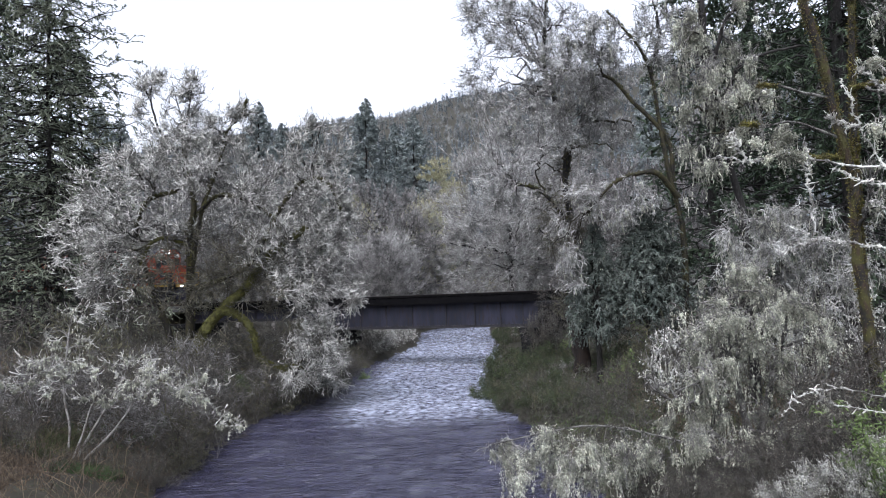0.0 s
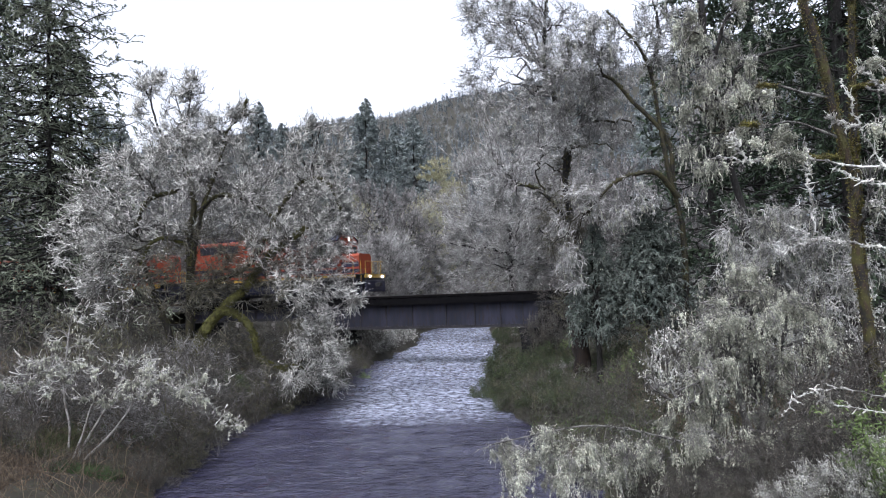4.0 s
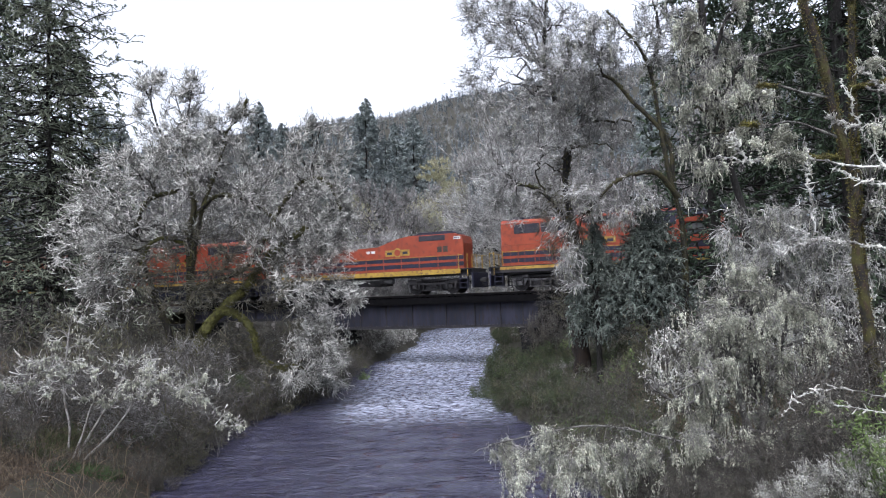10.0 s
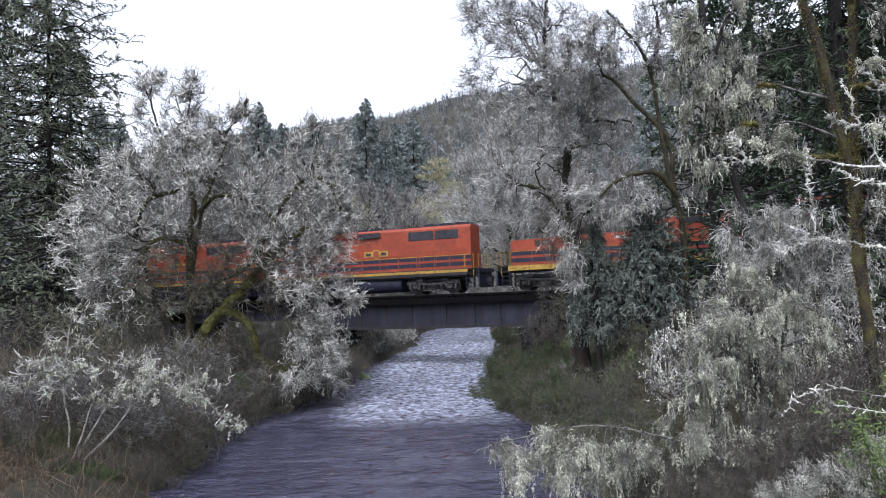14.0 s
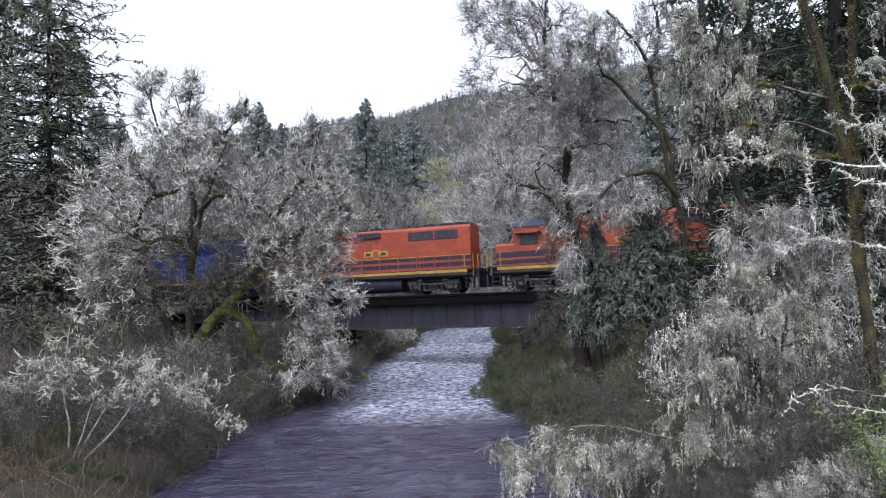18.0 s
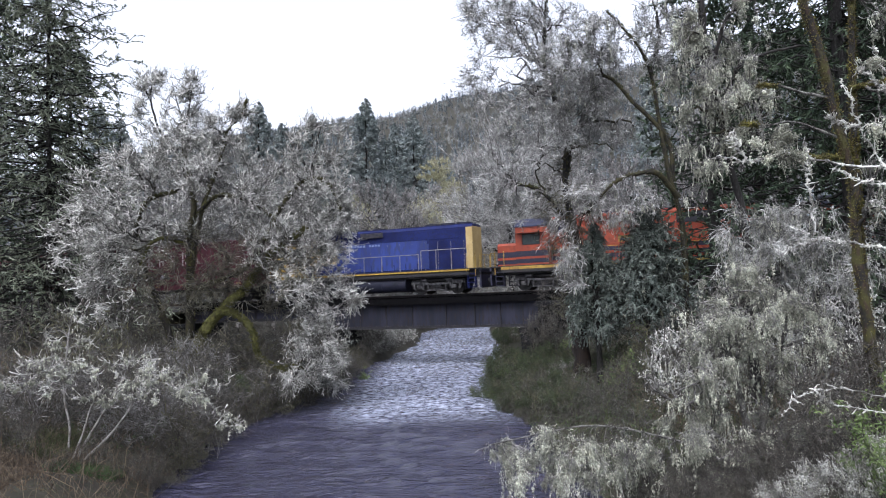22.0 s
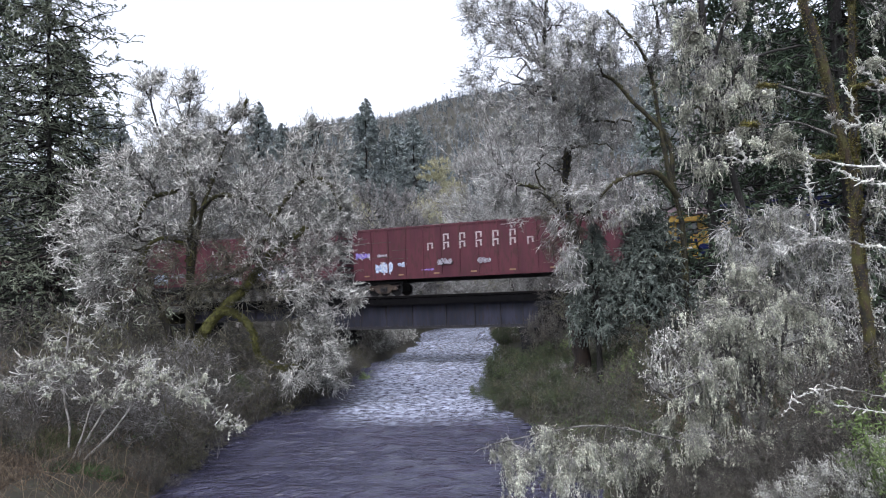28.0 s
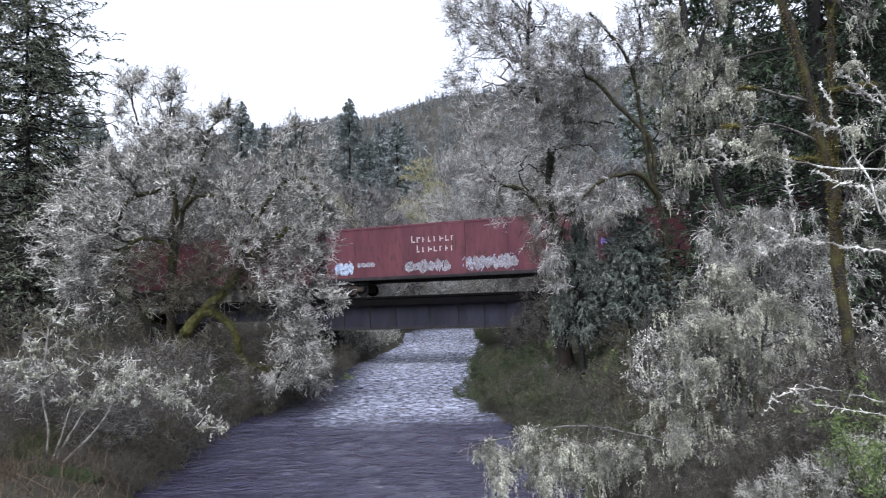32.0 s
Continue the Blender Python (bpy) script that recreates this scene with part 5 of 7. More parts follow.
def boxcar(name, label, length, tall, trucks, paint, kind):
    car = thing(name, track_pose(-120), label, "boxcar", "freight cars in the train")
    half = length / 2
    e = half - (0.62 if kind != "wide" else 0.75)
    floor = 1.08
    body = part("body", prism([(-1.50, floor), (-1.50, tall - 0.06), (-1.35, tall), (0, tall + 0.09), (1.35, tall), (1.50, tall - 0.06), (1.50, floor)], -e, e, "x"), paint, car)
    part("roof_walk", boxed(*[(-e + 0.2 + i * (2 * e - 0.4) / 14 - 0.03, -e + 0.2 + i * (2 * e - 0.4) / 14 + 0.03, -1.40, 1.40, tall, tall + 0.06) for i in range(15)]), paint, body, "ribbed roof")
    part("centre_sill", boxed((-half + 0.5, half - 0.5, -0.35, 0.35, 0.72, floor)), STEEL_DARK, car)
    for y in (-1.50, 1.50):
        k = 1 if y > 0 else -1
        part("side_sill", boxed((-e, e, y - 0.035, y + 0.035, floor - 0.12, floor + 0.10)), STEEL_DARK if kind == "pale" else paint, body, "dark lower sill" if kind == "pale" else "")
        part("top_chord", boxed((-e, e, y - 0.035, y + 0.035, tall - 0.16, tall - 0.05)), paint, body)
        if kind == "wide":
            n = 14
            for i in range(n + 1):
                x = -e + i * 2 * e / n
                part("side_post", boxed((x - 0.05, x + 0.05, y - 0.06, y + 0.06, floor + 0.02, tall - 0.1)), paint, body)
                if 0 < i < n:
                    part("sill_plate", boxed((x - 0.55, x - 0.15, y - 0.045, y + 0.045, floor + 0.14, floor + 0.24)), SPRAY_DIM, body) if i % 2 else None
            for x0, x1, z0, z1 in ((-e + 0.05, -e + 1.5, floor + 1.45, floor + 2.5), (-e + 1.55, -e + 3.0, floor + 1.45, floor + 2.5), (-e + 3.05, -e + 4.3, floor + 1.3, floor + 1.9)):
                part("patch_panel", boxed((x0, x1, y - 0.02, y + 0.02, z0, z0 + 0.05), (x0, x1, y - 0.02, y + 0.02, z1, z1 + 0.05)), RUST, body)
            part("hatch", boxed((e - 3.9, e - 3.2, y - 0.05, y + 0.05, floor + 0.9, floor + 1.6), bevel=0.01), OXIDE, body)
        else:
            for i in range(9):
                x = -e + 0.02 + i * (2 * e - 0.04) / 8
                part("side_post", boxed((x - 0.03, x + 0.03, y - 0.03, y + 0.03, floor, tall - 0.1)), paint, body)
            part("sliding_door", boxed((-1.6, 1.6, y - 0.05, y + 0.05, floor + 0.05, tall - 0.2), bevel=0.015), paint, body)
            part("door_rail", boxed((-3.4, 3.4, y - 0.07, y + 0.07, floor - 0.02, floor + 0.05)), STEEL_DARK, body)
    for k in (1, -1):
        x = k * e
        for i in range(6):
            part("ladder_rung", rods(((x + k * 0.07, -1.40, floor + 0.2 + i * 0.52), (x + k * 0.07, -0.85, floor + 0.2 + i * 0.52)), r=0.02), STEEL_DARK, car)
        part("end_rib", boxed(*[(x - 0.07, x + 0.07, -1.44, 1.44, floor + 0.35 + i * 0.5, floor + 0.52 + i * 0.5) for i in range(6)], bevel=0.02), STEEL_DARK if kind == "pale" else paint, body, "corrugated car end")
        part("end_sill", boxed((x - 0.08, x + 0.12, -1.48, 1.48, floor - 0.2, floor + 0.06)), STEEL_DARK, car)
        coupler(car, k * half, k)
    for x in trucks:
        bogie(car, x, 1.78, 0.46, RUST, freight=True)
    raise_body(car)
    return body, car


S_ORANGE = "orange diesel locomotive with dark blue stripes and yellow sills"
UNITS = [
    (locomotive(17.9, True, ORANGE, ORANGE_DULL, NAVY, NAVY, YELLOW, "locomotive", S_ORANGE + ", headlights lit", lights=True, hood_len=11.3, cab_len=2.75), 17.9),
    (slug(17.0), 17.0),
    (locomotive(18.3, False, ORANGE, ORANGE_DULL, NAVY, NAVY, YELLOW, "locomotive", "orange diesel locomotive with dark blue stripes, running hood first"), 18.3),
    (locomotive(18.2, False, ORANGE, ORANGE_DULL, NAVY, NAVY, YELLOW, "locomotive", "orange diesel locomotive with dark blue stripes, running hood first"), 18.2),
    (locomotive(17.9, False, BLUE_DARK, RAIL_PALE, BLUE, BLUE_DARK, YELLOW, "locomotive", "blue diesel locomotive with a yellow cab and yellow hood end", livery="blue", hood_len=12.5), 17.9),
]
body, car = boxcar("boxcar", "tall ribbed oxide-red boxcar with white letters and graffiti", 20.5, 4.62, (-7.4, 7.2), OXIDE, "wide")
Y0 = -1.515
for row, (x0, z, gaps) in enumerate(((-2.5, 3.42, (0, 1, 2, 3, 4)), (-3.7, 2.86, (0, 1, 2, 3, 4, 5, 6)))):
    for i in gaps:
        x = x0 + i * 1.19
        part("letter_shape", boxed((x, x + 0.10, Y0 - 0.05, Y0 - 0.005, z, z + 0.50), (x, x + 0.42, Y0 - 0.05, Y0 - 0.005, z + 0.41, z + 0.50), (x + 0.32, x + 0.42, Y0 - 0.05, Y0 - 0.005, z + 0.10, z + 0.41)), LETTER, body, "white painted letter shape")
scrawl(body, 1, -9.4, -8.2, 2.45, 3.0, Y0, VIOLET, WHITE, 5)
scrawl(body, 2, -7.6, -6.8, 2.55, 2.8, Y0, PALE_SPRAY, None, 4)
scrawl(body, 3, -7.8, -6.5, 1.35, 2.25, Y0, PALE_BLUE, WHITE, 5)
scrawl(body, 4, -6.0, -5.4, 1.75, 2.2, Y0, PALE_BLUE, None, 2)
scrawl(body, 5, -2.9, -1.9, 1.75, 2.3, Y0 - 0.05, PALE_SPRAY, STEEL_DARK, 3)
scrawl(body, 6, 0.0, 0.9, 1.75, 2.2, Y0 - 0.05, PALE_SPRAY, None, 3)
scrawl(body, 7, -4.2, -3.3, 1.45, 1.62, Y0, VIOLET, None, 4)
UNITS.append((car, 20.5))
body, car = boxcar("boxcar", "faded red smooth-sided boxcar with pale graffiti along its foot", 19.5, 4.72, (-7.5, 7.6), OXIDE_PALE, "pale")
for z, n, x in ((3.40, 8, -2.35), (2.72, 7, -1.95)):
    for i in range(n):
        tall = 0.48 if i == 0 else 0.36
        w = (0.09, 0.26, 0.20, 0.30, 0.16)[(i * 3 + n) % 5]
        part("letter_shape", boxed((x, x + 0.09, Y0 - 0.045, Y0 - 0.005, z, z + tall), (x, x + w, Y0 - 0.044, Y0 - 0.005, z + (tall - 0.09) * ((i * 2) % 3) / 2, z + (tall - 0.09) * ((i * 2) % 3) / 2 + 0.09)), LETTER, body, "worn white painted letter shape")
        x += 0.42
scrawl(body, 11, -2.8, 0.4, 1.22, 2.3, Y0 - 0.05, PALE_SPRAY, STEEL_DARK, 6)
scrawl(body, 12, 1.3, 5.1, 1.25, 2.35, Y0 - 0.03, PALE_SPRAY, PALE_BLUE, 9)
scrawl(body, 13, -8.4, -6.9, 1.3, 2.4, Y0 - 0.03, PALE_BLUE, WHITE, 4)
scrawl(body, 14, -6.6, -5.2, 1.8, 2.3, Y0 - 0.03, PALE_SPRAY, None, 4)
part("notice", boxed((6.75, 7.25, Y0 - 0.04, Y0, 1.35, 1.72)), WHITE, body, "small white notice")
for x in (6.83, 7.07):
    part("notice_mark", boxed((x, x + 0.12, Y0 - 0.05, Y0 - 0.04, 1.47, 1.6)), STEEL_DARK, body)
UNITS.append((car, 19.5))
for n in (18.5, 20.2):
    UNITS.append((boxcar("boxcar", "plain oxide-red boxcar at the tail behind the trees", n, 4.6, (-n / 2 + 2.6, n / 2 - 2.6), OXIDE, "plain")[1], n))


def run(t):
    """How far the head of the train has come along the track at t seconds."""
    return -23.1 + 4.33 * t + 0.0055 * t * t


SLACK = (0.0, 0.35, 0.75, 0.5, 0.35, 0.35, 0.3, 0.35, 0.4)    # drawn-out couplings


def motions():
    times = [i * 2.0 for i in range(17)]
    back = 0.0
    for i, (unit_, length) in enumerate(UNITS):
        walk(unit_, [(t, track_pose(run(t) - back - length / 2 - SLACK[i])) for t in times])
        back += length
    steps = [i * 0.16 for i in range(201)]
    for axle, x, r in WHEELS:
        walk(axle, [(t, pose(x, 0, r, 0, math.degrees((run(t) - run(0)) / r) % 360, 0)) for t in steps])
    walk(WATER_SHEET, [(0.0, pose(0, 0, 0)), (16.0, pose(0.3, -11, 0)), (32.0, pose(0.6, -22, 0))])


# ---- trees near the water ----
def foot(x, y, sink=0.15):
    return (x, y, ground_z(x, y) - sink)


# the spreading mossy tree on the bank before the bridge
B = foot(-11.5, 33)
lichen_tree(11, "lichen_maple", "spreading bare maple covered in pale grey lichen, mossy limbs", B,
            [([B, (-11.4, 33, 5.2), (-11.4, 33, 7.7), (-11.15, 33, 9.1), (-11.5, 33, 10.8), (-11.6, 33, 12.2)], 0.21, 0.06),
             ([(-11.4, 33, 5.6), (-11.2, 32.8, 6.6), (-11.0, 32.6, 7.6), (-10.6, 32.8, 9.4), (-10.0, 33.2, 11.3), (-9.7, 33.2, 12.5), (-9.0, 33.2, 13.4), (-8.75, 33.2, 14.0)], 0.13, 0.015),
             ([(B[0] - 0.7, B[1] + 0.4, B[2]), (-12.5, 33.4, 3.4), (-13.5, 33.5, 6.0), (-14.05, 33.5, 7.8), (-13.5, 33.5, 9.5), (-12.2, 33.5, 9.9)], 0.17, 0.06),
             ([(-11.5, 33.2, 10.0), (-12.0, 33.4, 11.6), (-12.8, 33.4, 12.7), (-13.2, 33.4, 13.9), (-13.2, 33.4, 14.9), (-13.0, 33.4, 15.8)], 0.08, 0.012, BARK)] + [
             ([(-13.2, 33.4, 14.0), (-13.55, 33.4, 14.8), (-13.9, 33.4, 15.3)], 0.035, 0.01, BARK),
             ([(-11.6, 33, 12.1), (-11.3, 33, 13.9), (-11.05, 33, 15.4)], 0.06, 0.012, BRANCH),
             ([(-11.5, 33, 12.6), (-11.9, 33, 14.0), (-12.1, 33, 14.9)], 0.04, 0.012, BRANCH),
             ([(-7.1, 32.6, 9.0), (-5.9, 32.6, 10.3), (-5.5, 32.6, 11.7), (-5.2, 32.6, 12.8)], 0.06, 0.012, BARK),
             ([(-5.9, 32.6, 10.3), (-6.3, 32.6, 11.5), (-6.5, 32.6, 12.4)], 0.04, 0.012, BARK),
             ] + [([(-10.8, 32.5, 8.8), (-9.9, 32.3, 9.45), (-8.8, 32.3, 9.3), (-7.8, 32.3, 8.7), (-6.9, 32.3, 7.5)], 0.10, 0.035),
             ([(-10.9, 32.5, 5.4), (-8.5, 32.0, 6.3), (-7.5, 32.0, 8.0), (-6.6, 32.0, 9.4), (-5.8, 32.0, 10.0), (-4.95, 32.0, 9.8), (-4.4, 32.0, 8.6)], 0.11, 0.03),
             ([(-11.5, 32.8, 7.4), (-12.4, 32.5, 7.7), (-13.1, 32.5, 7.3), (-13.4, 32.5, 6.5)], 0.09, 0.04, MOSS),
             ([(-13.6, 33.6, 7.0), (-15.5, 33.8, 8.5), (-16.5, 33.8, 8.8)], 0.07, 0.025, BRANCH)],
            [(-11.7, 33.3, 9.4, 5.2, 3.8, 2.3), (-6.6, 32.5, 8.8, 2.7, 2.8, 2.6), (-6.2, 32.6, 5.6, 2.1, 2.4, 2.2), (-15.6, 33.3, 7.6, 2.3, 2.6, 2.4)] + [(-11.4, 33, 13.4, 0.9, 1.1, 2.0), (-11.3, 33, 14.3, 0.5, 0.6, 1.1), (-11.5, 33, 12.3, 1.5, 1.3, 1.0), (-12.6, 33.2, 12.2, 1.4, 1.2, 1.0), (-10.2, 33.2, 12.0, 1.3, 1.2, 1.0), (-13.1, 33.4, 13.9, 0.8, 0.9, 1.6), (-13.4, 33.4, 15.0, 0.6, 0.7, 0.8), (-9.2, 33.2, 12.6, 1.0, 1.1, 1.3), (-9.0, 33.2, 13.3, 0.6, 0.7, 0.8), (-5.6, 32.8, 11.5, 1.5, 1.6, 1.3), (-5.2, 32.4, 9.6, 1.3, 1.4, 1.6), (-4.7, 32.4, 7.6, 1.0, 1.2, 1.5)] + [(-11.4, 33.4, 11.2, 3.0, 2.2, 1.4), (-11.8, 31.6, 5.6, 2.2, 0.7, 1.7), (-10.2, 31.9, 6.6, 2.6, 0.9, 1.3), (-8.0, 31.9, 6.2, 1.8, 0.9, 1.4), (-14.5, 32.5, 7.0, 1.8, 1.0, 1.4), (-14.2, 32.2, 5.2, 1.8, 1.0, 1.6), (-14.0, 33.4, 10.9, 1.3, 1.4, 1.3), (-11.2, 33, 6.2, 2.6, 1.5, 2.2), (-9.2, 32.6, 5.2, 2.4, 1.5, 2.0)],
            limbs=14, branches=190, boughs=2800, twigs=15500, twig=(0.50, 0.015), twiglets=27000, twiglet=(0.15, 0.012), tufts=8500, tuft=(0.085, 0.017), moss=(700, 0.08, MOSS), beards=500, beard=(0.2, 0.012), shell=0.35, clumps=95, bunch=0.34, bunched=0.3, k=4, curl=0.42, lift=0.12,
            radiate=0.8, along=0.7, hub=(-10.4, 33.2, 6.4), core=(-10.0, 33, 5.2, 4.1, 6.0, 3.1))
# its low arching limb, thick with moss, is a leaning stem of its own
M = foot(-11.2, 32)
lichen_tree(12, "leaning_maple", "low arching maple stem thick with yellow-green moss", M,
            [([M, (-10.6, 32, 3.3), (-9.6, 32, 4.5), (-8.7, 32, 5.3), (-7.6, 32, 6.7), (-6.0, 32, 7.8)], 0.24, 0.09),
             ([(-9.7, 32, 4.35), (-9.0, 31.8, 4.2), (-8.3, 31.6, 3.5), (-8.0, 31.5, 2.4), (-7.2, 31.4, 1.9), (-6.4, 31.3, 1.9)], 0.15, 0.05)],
            [(-6.6, 31.8, 7.0, 1.8, 1.8, 1.6), (-6.6, 31.5, 2.4, 1.6, 1.4, 0.9), (-5.0, 31.6, 4.8, 1.4, 1.4, 1.8), (-5.7, 32.2, 2.2, 1.3, 1.3, 0.9), (-5.0, 33, 1.3, 0.9, 1.0, 0.6), (-6.6, 31, 1.2, 1.2, 0.9, 0.5)],
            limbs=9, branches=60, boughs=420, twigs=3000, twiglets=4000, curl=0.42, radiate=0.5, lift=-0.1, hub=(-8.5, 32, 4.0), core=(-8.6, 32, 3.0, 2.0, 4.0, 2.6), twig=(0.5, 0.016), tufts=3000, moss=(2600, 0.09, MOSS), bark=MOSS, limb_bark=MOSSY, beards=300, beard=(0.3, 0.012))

# lichen-tipped alder saplings on the near left bank
S = foot(-9.6, 19)
lichen_tree(21, "alder_sapling", "leaning pale-stemmed alder sapling tipped with lichen", S,
            [([S, (-9.25, 19, 1.35), (-8.85, 19, 2.0), (-8.3, 19, 2.9)], 0.042, 0.02), ([(S[0] + 0.2, S[1] - 0.1, S[2]), (-8.7, 18.8, 1.35), (-8.15, 18.8, 2.0), (-7.6, 18.8, 2.9)], 0.036, 0.02),
             ([(S[0] - 0.2, S[1], S[2]), (-9.75, 19.1, 1.6), (-9.9, 19.1, 2.6), (-9.8, 19.2, 4.2)], 0.035, 0.02), ([(S[0], S[1] - 0.15, S[2]), (-9.35, 18.9, 1.4), (-9.1, 18.9, 2.2)], 0.04, 0.02)],
            [(-8.4, 19, 2.75, 1.3, 1.1, 0.75), (-9.8, 19.2, 3.9, 0.6, 0.7, 1.2), (-7.4, 18.9, 2.7, 0.9, 0.9, 0.5), (-6.3, 18.8, 2.6, 0.9, 0.8, 0.4), (-5.7, 18.7, 1.75, 0.6, 0.5, 0.3), (-10.6, 19, 3.0, 0.8, 0.9, 0.6)],
            limbs=14, branches=90, boughs=220, twigs=1000, twig=(0.26, 0.009), tufts=1500, tuft=(0.06, 0.014), tuft_mat=BEARD, clumps=40, bunch=0.26, bark=BARK_PALE, limb_bark=BARK_PALE, branch_mat=BARK_PALE, beards=200, beard=(0.10, 0.010), shell=0.3,
            mop=(200, 4, 0.09, 0.05, 9, (0.06, 0.012)))

# the tall lichened tree over the bridge's end, with a dark trunk
T = foot(5.25, 28.6)
lichen_tree(31, "lichen_maple", "tall bare maple with a dark mossy trunk and grey lichen", T,
            [([T, (5.3, 29, 3), (5.35, 29, 5.2), (5.2, 29.1, 7.2)], 0.40, 0.20, REDBARK),
             ([(5.5, 29, 5.6), (5.0, 29.2, 8.6), (5.2, 29.3, 11.2), (4.4, 29.3, 13.6), (4.6, 29.3, 16.5)], 0.17, 0.05),
             ([(5.5, 29, 5.8), (4.9, 28.8, 7.4), (4.0, 28.8, 8.6), (3.0, 28.8, 9.0)], 0.10, 0.04)],
            [(4.2, 29, 13.2, 3.2, 3.0, 2.6), (3.7, 29, 9.7, 2.2, 2.4, 2.4), (6.3, 29, 11.4, 1.6, 2.0, 1.5), (4.6, 28.6, 6.9, 1.0, 1.4, 1.2), (3.4, 29, 16.2, 2.2, 2.4, 1.8), (5.0, 28.2, 7.6, 1.2, 1.0, 1.6), (5.1, 28.3, 5.2, 0.8, 0.7, 0.9)],
            limbs=20, branches=130, boughs=900, twigs=7500, twig=(0.44, 0.011), twiglets=17000, twiglet=(0.15, 0.010), tufts=3500, tuft=(0.085, 0.014), twig_mat=FROST, tuft_mat=FROST, beards=300, beard=(0.26, 0.014), bark=BARK, moss=(260, 0.10, MOSS), clumps=80, bunch=0.34, bunched=0.5, k=4, curl=0.42, mop=(26, 6, 0.26, 0.05, 12, (0.07, 0.011)),
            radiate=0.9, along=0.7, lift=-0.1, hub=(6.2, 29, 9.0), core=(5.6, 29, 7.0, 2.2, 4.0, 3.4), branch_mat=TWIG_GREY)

# its mossy neighbour, whose limbs arch out over the water
N = foot(8.7, 27)
lichen_tree(32, "mossy_maple", "bare maple with dark arching mossy limbs and lichen", N,
            [([N, (8.85, 27, 4.5), (8.85, 27, 6.9), (8.5, 27, 8.8), (8.2, 27, 11.0), (7.9, 27, 13.1), (7.2, 27, 14.3), (6.5, 27, 15.1)], 0.12, 0.03),
             ([(8.6, 27, 8.6), (8.5, 27, 10.2), (7.3, 27, 11.6), (6.5, 27, 12.55), (5.5, 27, 12.8), (4.4, 27, 12.9)], 0.09, 0.035),
             ([(8.75, 27, 8.0), (7.9, 26.6, 8.85), (6.9, 26.6, 8.8), (6.2, 26.6, 8.45), (5.3, 26.6, 7.5)], 0.11, 0.035),
             ([(8.0, 27, 12.7), (8.4, 27, 14.2), (8.15, 27, 16)], 0.07, 0.03, BARK)],
            [(5.7, 27, 13.9, 1.5, 1.4, 0.9), (8.3, 27, 14.2, 1.0, 1.2, 1.2), (4.8, 27, 13.2, 1.0, 1.2, 0.8), (6.4, 26.6, 8.0, 1.5, 1.2, 0.9), (4.45, 27.0, 6.5, 0.6, 0.7, 1.1), (4.8, 27.0, 5.6, 0.45, 0.6, 0.8)],
            limbs=10, branches=80, boughs=400, twigs=3400, twig=(0.40, 0.011), tufts=1600, tuft=(0.09, 0.013), twig_mat=FROST, tuft_mat=FROST, beards=450, beard=(0.28, 0.015), moss=(900, 0.05, MOSS), clumps=34, bunch=0.34, bunched=0.4, k=4, curl=0.3, twiglets=5000, radiate=0.7, lift=-0.15, hub=(8.2, 27, 9.5), branch_mat=TWIG_GREY, mop=(60, 5, 0.28, 0.05, 12, (0.07, 0.011)))

# round grey tree beyond the bridge
for seed, x, y, wide, top, n, label in ((41, 6.5, 71, 6.0, 20.5, 1.0, "round-crowned grey lichened tree beyond the bridge"), (42, 11.5, 78, 5.5, 21.5, 0.8, "bare grey tree behind the bridge"),
                                        (43, -6.2, 80, 3.6, 12.0, 0.6, "low pale bare tree by the water beyond the bridge"), (44, -1.4, 112, 2.7, 19.0, 0.5, "slender pale lichened tree beyond the bridge")):
    b = foot(x, y)
    lichen_tree(seed, "bare_tree", label, b, [([b, (x, y, top * 0.35), (x + 0.3, y, top * 0.7)], 0.3, 0.1)],
                [(x, y, top * 0.60, wide, wide * 0.8, top * 0.38), (x - wide * 0.3, y, top * 0.42, wide * 0.65, wide * 0.6, top * 0.22)], limbs=16, branches=int(150 * n), boughs=int(900 * n), twigs=int(5200 * n),
                twig=(1.2, 0.022), twiglets=int(11000 * n), twiglet=(0.5, 0.019), tufts=int(3000 * n), tuft=(0.26, 0.03), tuft_mat=TWIG_PALE, twig_mat=TWIG_PALE, branch_mat=TWIG_GREY, bunch=0.45, k=3, bark=BARK, limb_bark=BARK, lift=0.15, shell=0.5, radiate=1.1, along=0.6, hub=(x, y, top * 0.34), curl=0.2)

